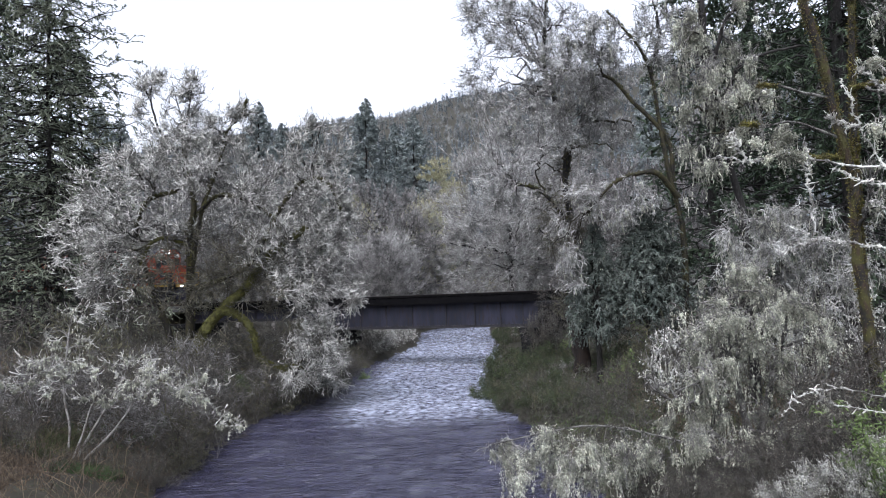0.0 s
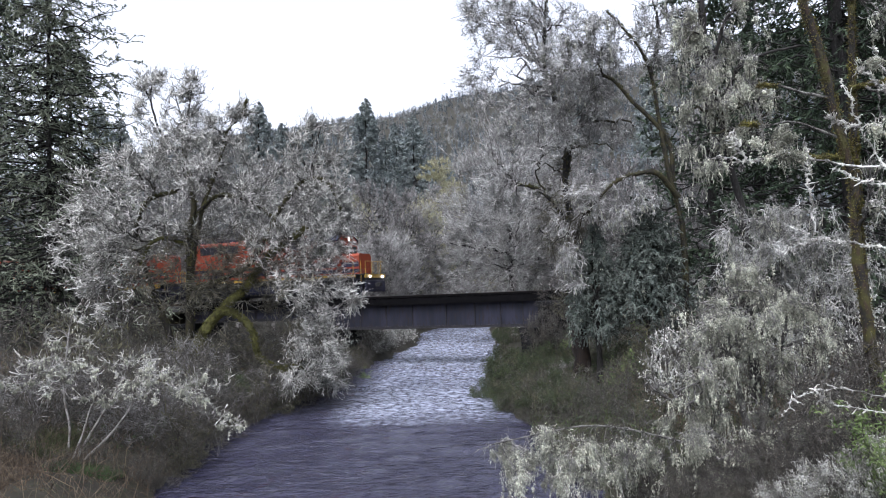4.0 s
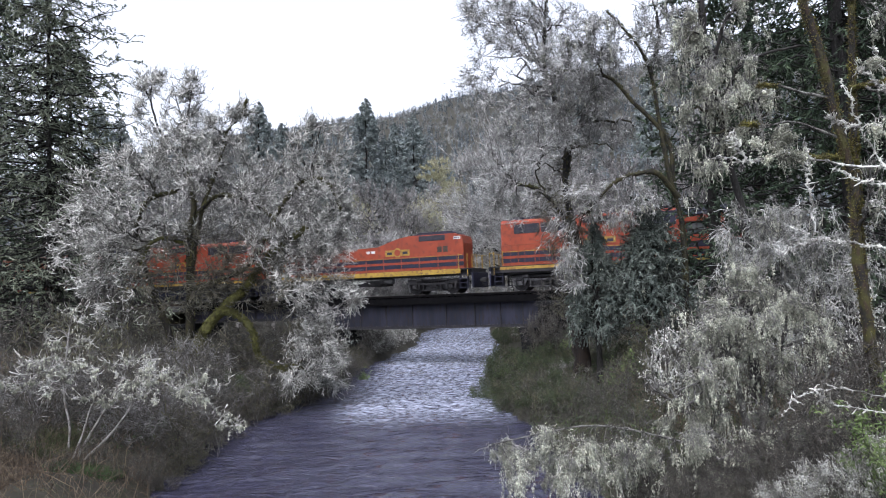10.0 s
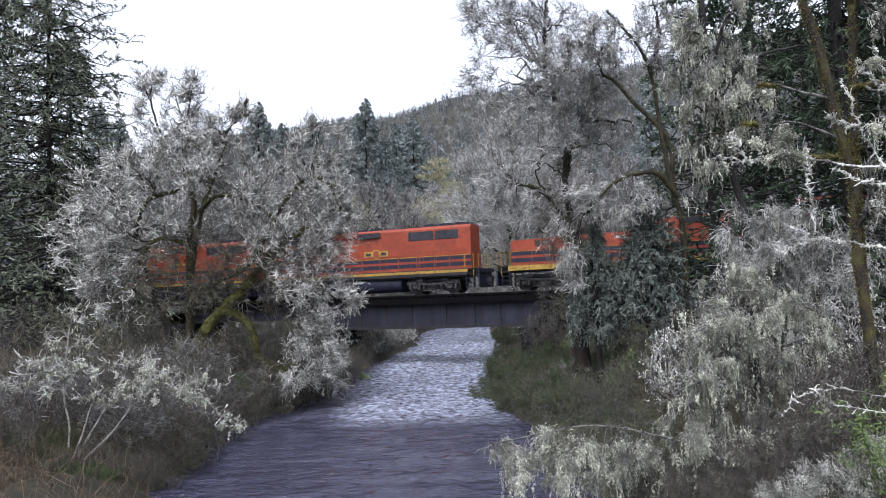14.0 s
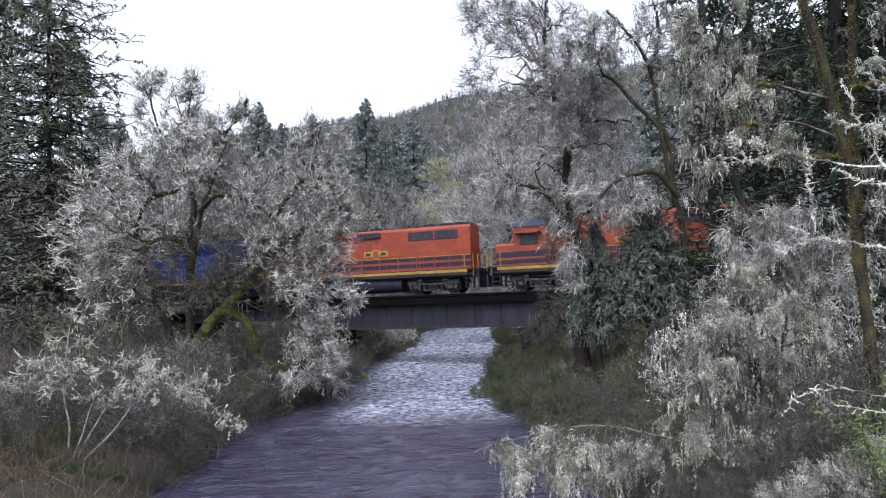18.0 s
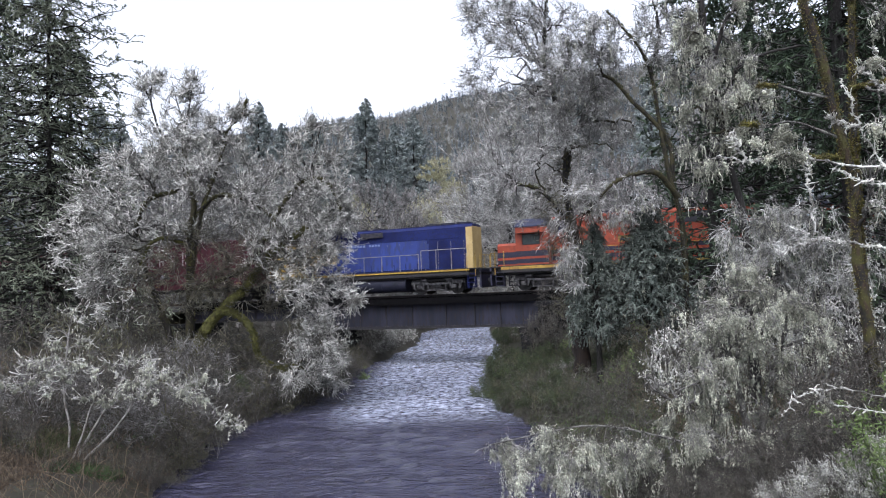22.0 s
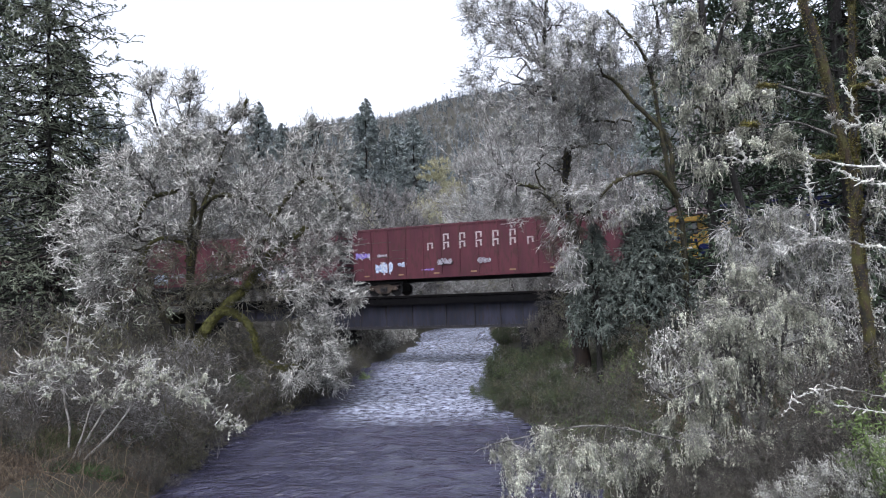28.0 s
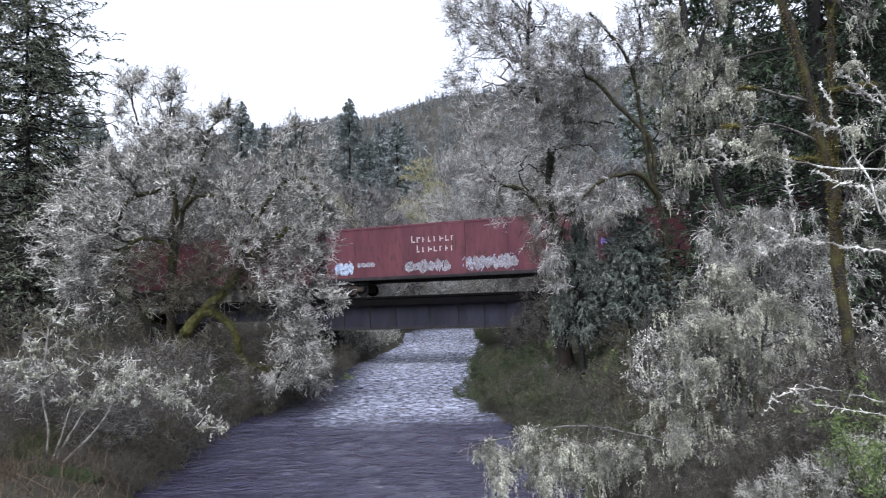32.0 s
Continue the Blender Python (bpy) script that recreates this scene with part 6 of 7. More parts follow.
# draped lichen curtains above the right bank
K = foot(8.1, 19.6)
lichen_tree(51, "draped_maple", "bare maple hung with long pale lichen beards", K,
            [([K, (8.1, 19.6, 3.5), (8.1, 19.6, 5.9), (7.75, 19.6, 8.5), (7.4, 19.6, 10.6), (7.3, 19.6, 12.5)], 0.14, 0.06, BARK), ([(7.4, 19.5, 10.2), (7.7, 19.2, 11.6), (8.2, 19, 12.1), (9.0, 19, 12.3)], 0.06, 0.03, BARK),
             ([(7.6, 19.5, 9.4), (8.0, 19, 10.4), (8.8, 19, 10.75), (9.6, 19, 10.9)], 0.06, 0.03, BARK)],
            [(7.0, 19.0, 9.3, 1.05, 1.1, 1.6), (6.5, 19.0, 10.7, 0.9, 1.0, 1.0), (7.7, 19.0, 11.7, 1.3, 1.1, 0.8), (6.6, 19.0, 7.8, 0.7, 0.8, 0.9), (7.7, 19.0, 10.3, 0.9, 0.9, 1.0), (8.3, 19, 9.0, 0.9, 0.9, 1.0), (7.9, 19, 6.2, 1.3, 1.0, 0.8), (8.6, 19, 5.8, 1.0, 0.9, 0.7)],
            limbs=16, branches=80, boughs=460, twigs=2200, twig=(0.30, 0.008), tufts=2000, tuft=(0.07, 0.011), tuft_mat=BEARD, twig_mat=TWIG_GREY, beards=900, beard=(0.24, 0.011), lift=-0.1, clumps=34, bunch=0.26, bunched=0.8,
            mop=[(220, 6, 0.3, 0.06, 12, (0.07, 0.011)), (150, 3, 0.50, 0.10, 40, (0.06, 0.0105))])

# the big lichen-draped willow at the water's edge
W = foot(6.2, 15.2)
lichen_tree(61, "draped_willow", "dense bush of drooping branches smothered in beard lichen", W,
            [([W, (6.0, 15.2, 2.2), (5.7, 15.2, 3.8)], 0.10, 0.04), ([W, (6.6, 15.3, 2.4), (7.0, 15.2, 3.8)], 0.09, 0.04), ([W, (5.2, 15, 1.8), (4.2, 14.9, 2.6)], 0.08, 0.03),
             ([W, (4.6, 14.8, 1.6), (2.8, 14.7, 2.0), (0.8, 14.7, 1.7)], 0.03, 0.012), ([W, (7.4, 15.2, 2.2), (8.0, 15.1, 3.2)], 0.07, 0.03)],
            [(5.6, 15.1, 4.0, 1.2, 1.1, 1.1), (5.4, 14.9, 3.4, 1.0, 0.9, 1.0), (6.5, 15.0, 3.8, 1.2, 1.1, 1.1), (7.5, 15.1, 3.2, 0.9, 1.0, 1.0), (4.9, 15, 2.6, 1.1, 1.0, 0.9), (6.4, 14.8, 1.9, 1.6, 1.1, 1.0), (3.6, 14.8, 1.75, 1.1, 0.7, 0.36), (1.5, 14.7, 1.55, 1.0, 0.6, 0.36), (6.0, 15, 4.4, 0.9, 0.8, 0.7), (4.6, 14.4, 1.45, 1.1, 0.8, 0.55), (5.8, 14.2, 1.2, 1.2, 0.8, 0.6), (2.6, 14.7, 1.55, 0.9, 0.6, 0.36), (1.1, 14.7, 1.5, 0.5, 0.5, 0.25), (1.7, 14.6, 1.35, 0.8, 0.6, 0.4), (2.4, 14.6, 1.2, 0.8, 0.6, 0.45), (3.2, 14.6, 1.3, 0.9, 0.6, 0.45), (2.2, 14.8, 1.75, 0.9, 0.5, 0.2), (3.8, 14.5, 1.1, 0.9, 0.6, 0.5), (7.3, 14.4, 1.8, 0.9, 0.8, 0.8)],
            limbs=22, branches=170, boughs=1350, twigs=3600, twig=(0.3, 0.006), tufts=9000, tuft=(0.045, 0.009), tuft_mat=BEARD, twig_mat=TWIG_GREY, beards=1500, beard=(0.24, 0.0045), clumps=70, bunch=0.26, bunched=0.8, bark=BRANCH, limb_bark=BRANCH, lift=-0.35, sag=0.35, category="shrub", shell=0.3,
            mop=[(560, 8, 0.26, 0.05, 14, (0.045, 0.008)), (520, 3, 0.42, 0.09, 44, (0.05, 0.0085))])

# a grey thicket of fine hanging twigs above the willow
Q = foot(8.6, 18)
lichen_tree(52, "twig_thicket", "grey thicket of fine drooping lichened twigs", Q,
            [([Q, (8.5, 18, 3.4), (8.2, 18, 5.6)], 0.05, 0.02), ([Q, (8.9, 18, 3.6), (9.3, 18, 6.0)], 0.045, 0.02)],
            [(7.7, 18, 5.9, 0.9, 0.7, 0.9), (8.4, 18, 5.6, 0.9, 0.7, 1.0), (9.1, 18, 6.0, 0.8, 0.7, 0.9), (7.2, 18, 5.2, 0.7, 0.6, 0.7), (9.4, 18, 4.7, 0.9, 0.7, 0.8), (10.3, 18, 5.2, 0.8, 0.7, 1.0), (8.9, 17.6, 3.7, 0.9, 0.7, 0.7)],
            limbs=10, branches=70, boughs=650, twigs=5000, twig=(0.34, 0.006), tufts=4500, tuft=(0.06, 0.009), beards=1100, beard=(0.24, 0.008), twig_mat=FROST, bark=BRANCH, limb_bark=BRANCH, lift=-0.45, sag=0.3, clumps=30, bunch=0.3, category="shrub")

# mossy leaning trunks close on the right
R = foot(8.1, 14)
lichen_tree(71, "mossy_trunk_tree", "leaning tree with rust and yellow-green moss on its trunk", R,
            [([R, (8.02, 14, 3.56), (7.9, 14, 4.84), (7.92, 14, 5.93), (7.91, 14, 6.47), (7.76, 14, 7.35), (7.6, 14, 8.25), (7.36, 14, 9.48), (7.18, 14, 10.17), (7.1, 14, 12.0)], 0.105, 0.085),
             ([(8.05, 14.1, 3.2), (8.1, 14.2, 5.7), (8.1, 14.2, 6.9), (8.12, 14.2, 7.6), (8.18, 14.2, 8.85), (8.25, 14.2, 10.2), (8.25, 14.2, 12.0)], 0.07, 0.06),
             ([(7.85, 14, 7.0), (7.5, 14, 7.06), (7.2, 13.9, 7.02), (6.9, 13.9, 7.08)], 0.05, 0.03, MOSS), ([(8.05, 14.1, 8.4), (8.4, 14, 8.45), (8.9, 14, 8.5)], 0.05, 0.03, MOSS),
             ([(7.6, 14, 8.2), (7.0, 14, 8.35), (6.6, 14, 8.5), (6.2, 14, 8.5)], 0.03, 0.012, BRANCH), ([(7.75, 14, 7.4), (6.9, 14, 7.75), (6.3, 13.9, 7.7), (5.7, 13.9, 7.75)], 0.025, 0.01, BRANCH),
             ([(6.55, 14, 8.48), (6.2, 14, 8.5)], 0.035, 0.02, MOSS), ([(6.2, 13.9, 7.7), (5.8, 13.9, 7.74)], 0.03, 0.02, MOSS)],
            [(9.0, 14, 10.6, 1.0, 1.0, 1.2), (8.7, 13.8, 7.2, 0.8, 0.9, 0.9), (8.6, 13.8, 5.6, 0.7, 0.8, 0.8)],
            limbs=10, branches=36, boughs=120, bunched=0.9, clumps=14, twigs=800, twig=(0.24, 0.006), tufts=1800, tuft=(0.06, 0.009), moss=(4200, 0.032, RUSTY_TUFT), beards=500, beard=(0.2, 0.010), bark=RUST_MOSS, limb_bark=RUST_MOSS,
            mop=(60, 5, 0.2, 0.05, 12, (0.05, 0.009)))


# thick lichen-crusted branches of a near alder that reach in from beyond the view
def crusted_alder():
    rng = np.random.default_rng(81)
    base = np.array(foot(6.6, 8.0))
    tree = thing("crusted_alder", pose(*base), "near alder with branches crusted in thick white lichen", "tree")
    p = smooth_line(np.array([(0, 0, 0), (-0.1, 0, 3), (0.0, 0.1, 6), (0.1, 0, 9)]), 14)
    part("trunk", quads("trunk", *tubes(p[None], np.linspace(0.14, 0.07, 14)[None], 8), BARK_PALE), None, tree)
    ways = [[(6.6, 8, 4.4), (5.3, 8, 5.04), (4.9, 8, 5.88), (4.68, 8, 6.25), (4.58, 8, 6.57), (4.47, 8, 6.86)], [(4.64, 8, 6.34), (4.44, 8, 6.40), (4.29, 8, 6.47)], [(6.6, 8, 5.0), (5.3, 8, 5.35), (4.88, 8, 5.68), (4.59, 8, 5.76), (4.33, 8, 5.89)],
            [(6.6, 8, 4.7), (5.3, 8, 4.95), (4.83, 8, 5.01), (4.41, 8, 5.07), (4.09, 8, 5.12), (3.75, 8, 5.30)], [(4.09, 8, 5.12), (3.92, 8, 5.08), (3.70, 8, 4.99)], [(4.06, 8, 5.18), (4.05, 8, 5.46), (4.03, 8, 5.77), (4.05, 8, 5.96), (4.02, 8, 6.14)]] + [
            [(6.6, 8, 5.6), (5.3, 8, 5.85), (4.35, 8, 5.95), (3.86, 8, 6.08), (3.52, 8, 6.02), (3.37, 8, 6.01), (3.09, 8, 6.08)], [(3.37, 8, 6.01), (3.28, 8, 6.18), (3.21, 8, 6.33)], [(3.52, 8, 6.02), (3.57, 8, 6.29), (3.52, 8, 6.61)],
            [(6.6, 8, 2.9), (5.1, 8, 3.28), (4.30, 8, 3.49), (3.81, 8, 3.45), (3.58, 8, 3.25)], [(6.6, 8, 2.8), (5.1, 8, 3.13), (4.17, 8, 3.34), (3.93, 8, 3.50)], [(6.5, 8, 5.6), (5.4, 8, 6.48), (4.93, 8, 7.0), (4.87, 8, 7.23)], [(5.4, 8, 6.40), (4.79, 8, 6.91), (4.68, 8, 7.01)]]
    tw = []
    for w in ways:
        q = smooth_line(np.array(w) - base, 26)
        q[1:-1] += rng.normal(size=(24, 3)) * 0.012
        r = np.linspace(0.018, 0.006, 26) * (0.55 if len(w) == 5 and w[0][0] < 4.1 else 0.36 if w[0][2] < 3.4 else 0.72) * (0.75 + rng.random(26) * 0.5)
        part("branch", quads("branch", *tubes(q[None], r[None], 7), TWIG), None, tree, "branch crusted with white lichen")
        a, b, _ = spread(q[None, 3:])
        tw.append(tubes(*sprigs(rng, a, b, 26, 0.10, 0.006, 4, along=0.7, lift=0.1, knob=0.6), 5))
        tw.append(tubes(*sprigs(rng, a, b, 330, 0.018 if w[0][2] < 3.4 else 0.024, 0.004 if w[0][2] < 3.4 else 0.006, 2, along=0.1, knob=0.6, tip=0.7), 4))
    tips = np.array([(3.6, 8, 6.05), (3.75, 8, 6.1), (3.9, 8, 6.1), (3.5, 8, 6.25), (3.85, 8, 6.3), (4.85, 8, 7.1)]) - base
    part("beard_lichen", quads("beard_lichen", *spindles(*mops(rng, tips, 44, 6, 0.12, 0.06, 14, (0.03, 0.006))), BEARD), None, tree)
    part("lichen_crust", quads("lichen_crust", *joined(tw), TUFT), None, tree)


crusted_alder()

# ---- conifers ----
conifer(101, "douglas_fir", "tall dark green Douglas fir beside the track", foot(-24.2, 45), 33, 7.2, 60, sprig=(0.85, 0.040), per=9, fill=24, thin=0.75, many=6, droop=0.4, bare=0.05, needle=NEEDLE_WARM, trunk_r=0.2, ragged=0.4, top_shape=0.62, flat=0.45, inner=1, hang=0.08, broad=1.3, spray=0.24)
conifer(102, "douglas_fir", "dark conifer at the edge of the woods", foot(-31, 50), 30, 6.5, 36, sprig=(0.8, 0.07), per=8, fill=12, droop=0.3, bare=0.03, trunk_r=0.4)
conifer(103, "hemlock", "dark green hemlock behind the maple trunk", foot(7.7, 27.6), 6.8, 2.8, 26, sprig=(0.5, 0.036), per=8, fill=20, droop=0.5, bare=0.36, thin=0.55, many=7, trunk_r=0.2, hang=0.3, needle=NEEDLE_GREY, mop=(60, 4, 0.25, 0.05, 10, (0.06, 0.011)))
hemlock = bpy.data.objects["hemlock"]
copy_thing(hemlock, Matrix.LocRotScale((5.65, 27.5, ground_z(5.65, 27.5) - 0.2), Euler((0, 0, 2.0)), (0.66, 0.66, 0.92)))
conifer(104, "douglas_fir", "tall dark fir behind mossy trunks", foot(14.5, 26), 27, 6.0, 44, sprig=(0.7, 0.034), per=9, fill=24, thin=0.62, many=7, droop=0.35, bare=0.03, trunk_r=0.4)
conifer(105, "douglas_fir", "tall dark fir behind the draped maple", foot(12.3, 33), 28, 4.6, 36, sprig=(0.85, 0.062), per=8, fill=13, thin=0.7, many=5, droop=0.35, bare=0.05, trunk_r=0.35)
edge = bpy.data.objects["douglas_fir.001"]
for x, y, k in ((-29.5, 58, 0.85), (-36, 54, 1.0), (-41, 62, 1.1)):
    copy_thing(edge, pose(x, y, ground_z(x, y) - 0.3, 0, 0, x * 50) @ Matrix.Scale(k, 4))
behind = bpy.data.objects["douglas_fir.003"]
for x, y, k in ((17.5, 40, 1.1), (22, 36, 1.15), (18.5, 29.5, 1.0), (27, 44, 1.2), (22, 27, 1.0)):
    copy_thing(behind, pose(x, y, ground_z(x, y) - 0.3, 0, 0, x * 40) @ Matrix.Scale(k, 4))
far_fir = conifer(110, "far_fir", "pointed fir on the far valley side, haze in its colour", (-15, 150, ground_z(-15, 150) - 0.5), 27, 8.6, 46, sprig=(0.6, 0.06), per=8, fill=14, ragged=0.3, many=9, top_shape=1.0, droop=0.5, bare=0.02, hang=0.2, broad=1.5, spray=0.5, needle=NEEDLE_HAZED, trunk_r=0.35, group="firs on the far side")
rng = random.Random(7)


def top_at(x, y, top):
    """The height scale that lifts a 27 m fir's tip to the given height."""
    z = ground_z(x, y) - 0.5
    return z, (top - z) / 27.0


def set_far(ob, x, y, top, turn):
    z, k = top_at(x, y, top)
    ob.matrix_basis = Matrix.LocRotScale((x, y, z), Euler((0, 0, turn)), (k, k, k))


set_far(far_fir, -15.1, 150, 46.2, 0)
for x, y, top in ((-11.5, 155, 39), (-19, 148, 36), (-23, 152, 34), (-5.7, 160, 44.9), (-9.8, 165, 44.5), (-17.8, 165, 37), (-41, 165, 50.5), (-37, 172, 47.2), (-30.5, 175, 49.7), (-33, 180, 46), (-66, 150, 44), (-75, 160, 50), (30, 150, 44), (24, 140, 38), (38, 130, 42)):
    set_far(copy_thing(far_fir, Matrix()), x, y, top, rng.uniform(0, 6.28))

# ---- bare woods beyond the track, budding olive and grey ----
grey_tree = lichen_tree(201, "woodland_tree", "bare grey woodland tree beyond the track", (0, 0, 0), [([(0, 0, 0), (0.1, 0, 5), (0, 0.2, 10)], 0.2, 0.06)],
                        [(0, 0, 8.6, 3.2, 3.2, 4.4), (0.8, 0, 4.6, 2.6, 2.6, 2.4)], limbs=12, branches=80, boughs=330, twigs=1700, twig=(0.95, 0.026), tufts=2600, tuft=(0.28, 0.028), tuft_mat=TWIG_GREY, k=3, clumps=30, twig_mat=TWIG_GREY, bark=BARK_PALE, limb_bark=BARK, lift=0.25, radiate=0.9, hub=(0, 0, 4.5), curl=0.2, twiglets=2600, twiglet=(0.4, 0.02), group="bare woodland trees")
olive_tree = lichen_tree(202, "budding_tree", "budding olive-yellow woodland tree beyond the track", (0, 0, 0), [([(0, 0, 0), (0.1, 0, 5), (0, 0.2, 9)], 0.2, 0.06)],
                         [(0, 0, 7.6, 3.4, 3.4, 4.2), (0.4, 0, 4.2, 2.6, 2.6, 2.4)], limbs=12, branches=80, boughs=330, twigs=1700, twig=(0.85, 0.026), tufts=4200, tuft=(0.22, 0.035), tuft_mat=BUD, k=3, clumps=30, twig_mat=BUD, bark=BARK, limb_bark=BARK, lift=0.25, radiate=0.9, hub=(0, 0, 4.5), curl=0.2, twiglets=2600, twiglet=(0.4, 0.02), group="budding woodland trees")
slim_tree = lichen_tree(203, "slim_tree", "slim pale-stemmed bare tree beyond the track", (0, 0, 0), [([(0, 0, 0), (0.1, 0, 6), (-0.1, 0.1, 12.5)], 0.14, 0.03), ([(0.5, 0.3, 0), (0.8, 0.3, 6), (1.1, 0.4, 11)], 0.1, 0.03)],
                        [(0.2, 0, 8, 1.9, 1.9, 4.8), (0.5, 0, 3.6, 1.7, 1.7, 2.0)], limbs=14, branches=70, boughs=260, twigs=1300, twig=(0.75, 0.024), tufts=1500, tuft=(0.22, 0.026), tuft_mat=TWIG_GREY, k=3, clumps=30, twig_mat=TWIG_GREY, bark=BARK_PALE, limb_bark=BARK_PALE, lift=0.4, radiate=0.5, hub=(0, 0, 4.5), curl=0.2, twiglets=2000, twiglet=(0.35, 0.018), group="bare woodland trees")


def plant(first, spots):
    """The first of a kind goes to the first spot, its copies to the rest: (x, y, scale)."""
    for i, (x, y, k) in enumerate(spots):
        ob = first if i == 0 else copy_thing(first, Matrix())
        ob.matrix_basis = Matrix.LocRotScale((x, y, ground_z(x, y) - 0.2), Euler((0, 0, rng.uniform(0, 6.28))), (k, k, k * rng.uniform(0.9, 1.1)))


plant(grey_tree, [(-22, 78, 1.25), (-15, 82, 1.35), (-28, 84, 1.3), (-9, 92, 1.3), (-6.5, 75, 0.8), (-34, 88, 1.4), (-19, 98, 1.5), (-42, 92, 1.4), (13, 66, 1.0), (18, 70, 1.3), (24, 66, 1.3), (30, 74, 1.4), (16, 88, 1.5), (9, 100, 1.4), (-51, 96, 1.5), (3.5, 112, 1.1), (-26, 112, 1.7), (22, 56, 1.2), (29, 50, 1.2), (-4.6, 100, 1.3), (-6.8, 107, 1.5), (-2.6, 126, 1.5)])
h = ground_z(-1.0, 300)
lichen_tree(204, "budding_tree", "round yellow-green budding tree on the valley side", (-1.0, 300, h), [([(-1.0, 300, h), (-1.0, 300, h + 5), (-0.6, 300, h + 10)], 0.35, 0.12)],
            [(-1.0, 300, 53.0, 8.0, 7.0, 8.5), (-2.0, 300, 46.0, 8.5, 7.0, 5.0), (5.5, 300, 44.0, 5.0, 5.0, 4.5)], limbs=14, branches=120, boughs=600, twigs=3600, twig=(1.9, 0.07), twiglets=4200, twiglet=(0.9, 0.06), tufts=9000, tuft=(0.5, 0.1), tuft_mat=BUD, twig_mat=BUD,
            branch_mat=TWIG_OLIVE, bark=BARK, limb_bark=BARK, k=3, radiate=1.0, hub=(-1.0, 300, 44.0), curl=0.2, lift=0.2, group="budding woodland trees")
plant(olive_tree, [(-4.2, 113, 1.4), (-1.2, 134, 1.6), (-6, 104, 0.8), (-10, 112, 1.1), (-3.5, 125, 0.9), (8, 122, 1.3), (-16, 120, 1.5), (13, 112, 1.4), (-8, 86, 0.6), (-5, 190, 1.2), (4, 240, 1.3), (-10, 235, 1.0)])
plant(slim_tree, [(-12, 76, 1.0), (-17, 73, 0.95), (-8.5, 98, 1.1), (-25, 74, 1.0), (-31, 78, 1.1), (-37, 80, 1.1), (20, 60, 1.1), (14, 58, 0.9), (26, 58, 1.1), (-14, 95, 1.2), (-46, 84, 1.1), (-20, 66, 0.8), (-29, 68, 0.9), (-38, 72, 1.0)])


# ---- the wooded hill: uncountable, one mesh each of firs and of bare trees ----
def far_woods():
    r = np.random.default_rng(301)
    n = 11000
    y = 170 * (1060 / 170) ** r.random(n)
    x = y * r.uniform(-0.62, 0.55, n)
    clear = (y > 325) | (np.abs(x + 0.008 * y) > 0.045 * y)
    x, y = x[clear], y[clear]
    z = height(x, y) - 0.5
    kind = r.random(len(x)) + 0.3 * np.sin(x * 0.021 + y * 0.013) + 0.2 * np.sin(x * 0.05 - y * 0.02) < 0.8
    fx, fy, fz = x[kind], y[kind], z[kind]
    tall = r.uniform(6, 11, len(fx)) * np.interp(fy, [170, 500, 1060], [0.8, 0.9, 1.0])
    many = np.where(fy < 420, 80, 36)
    i = np.repeat(np.arange(len(fx)), many)
    up = r.random(len(i)) ** 1.15
    turn = r.random(len(i)) * 6.283
    out = tall[i] * 0.23 * (1.02 - up) * (0.55 + 0.6 * r.random(len(i)))
    root = np.stack([fx[i], fy[i], fz[i] + tall[i] * (0.06 + 0.92 * up)], -1)
    tip = root + np.stack([np.cos(turn) * out, np.sin(turn) * out, -0.45 * out], -1)
    thick = tall[i] * np.where(fy[i] < 420, 0.03, 0.045) * (0.7 + 0.6 * r.random(len(i)))
    stem = np.stack([np.stack([fx, fy, fz], -1), np.stack([fx, fy, fz + tall * 1.02], -1)], 1)
    me = quads("far_firs", *joined([fronds(np.stack([root, tip], 1), thick), fronds(stem, tall * 0.035)]), NEEDLE_HILL_HAZED, smooth=False)
    tagged(part("far_firs", me, None), "distant fir forest on the hillside, haze in its colour", "forest", kind="stuff")
    bx, by, bz = x[~kind], y[~kind], z[~kind]
    m = 18
    c = np.repeat(np.stack([bx, by, bz], -1), m, 0)
    tall = np.repeat(r.uniform(6, 11, len(bx)) * np.interp(by, [170, 1060], [0.8, 1.0]), m)
    way = unit(r.normal(size=(len(c), 3)) * np.array([0.55, 0.55, 0.4]) + np.array([0, 0, 0.8]))
    start = c + np.stack([0 * tall, 0 * tall, tall * r.uniform(0.1, 0.45, len(tall))], -1)
    reach_ = tall * r.uniform(0.3, 0.6, len(tall))
    line = np.stack([start, start + way * reach_[:, None] * 0.5 + r.normal(size=way.shape) * 0.3, start + way * reach_[:, None]], 1)
    rad = np.tile([0.15, 0.22, 0.08], (len(c), 1)) * (0.6 + 0.8 * r.random((len(c), 1)))
    me = quads("far_bare_trees", *tubes(line, rad, 3), TWIG_HILL_HAZED)
    tagged(part("far_bare_trees", me, None), "distant bare and budding trees on the hillside, haze in their colour", "forest", kind="stuff")


far_woods()

# ---- brush along both banks ----
brush = [shrub(400 + i, "bank_brush", "tangled leafless brown brush on the river bank", (0, 0, 0), 1.5, 2.3, stems=18, boughs=80, twigs=330, twig=(0.42, 0.013), stem_r=0.014, twig_mat=(TWIG_DARK, TWIG_OLIVE, TWIG_DARK)[i], group="brush along the banks") for i in range(3)]
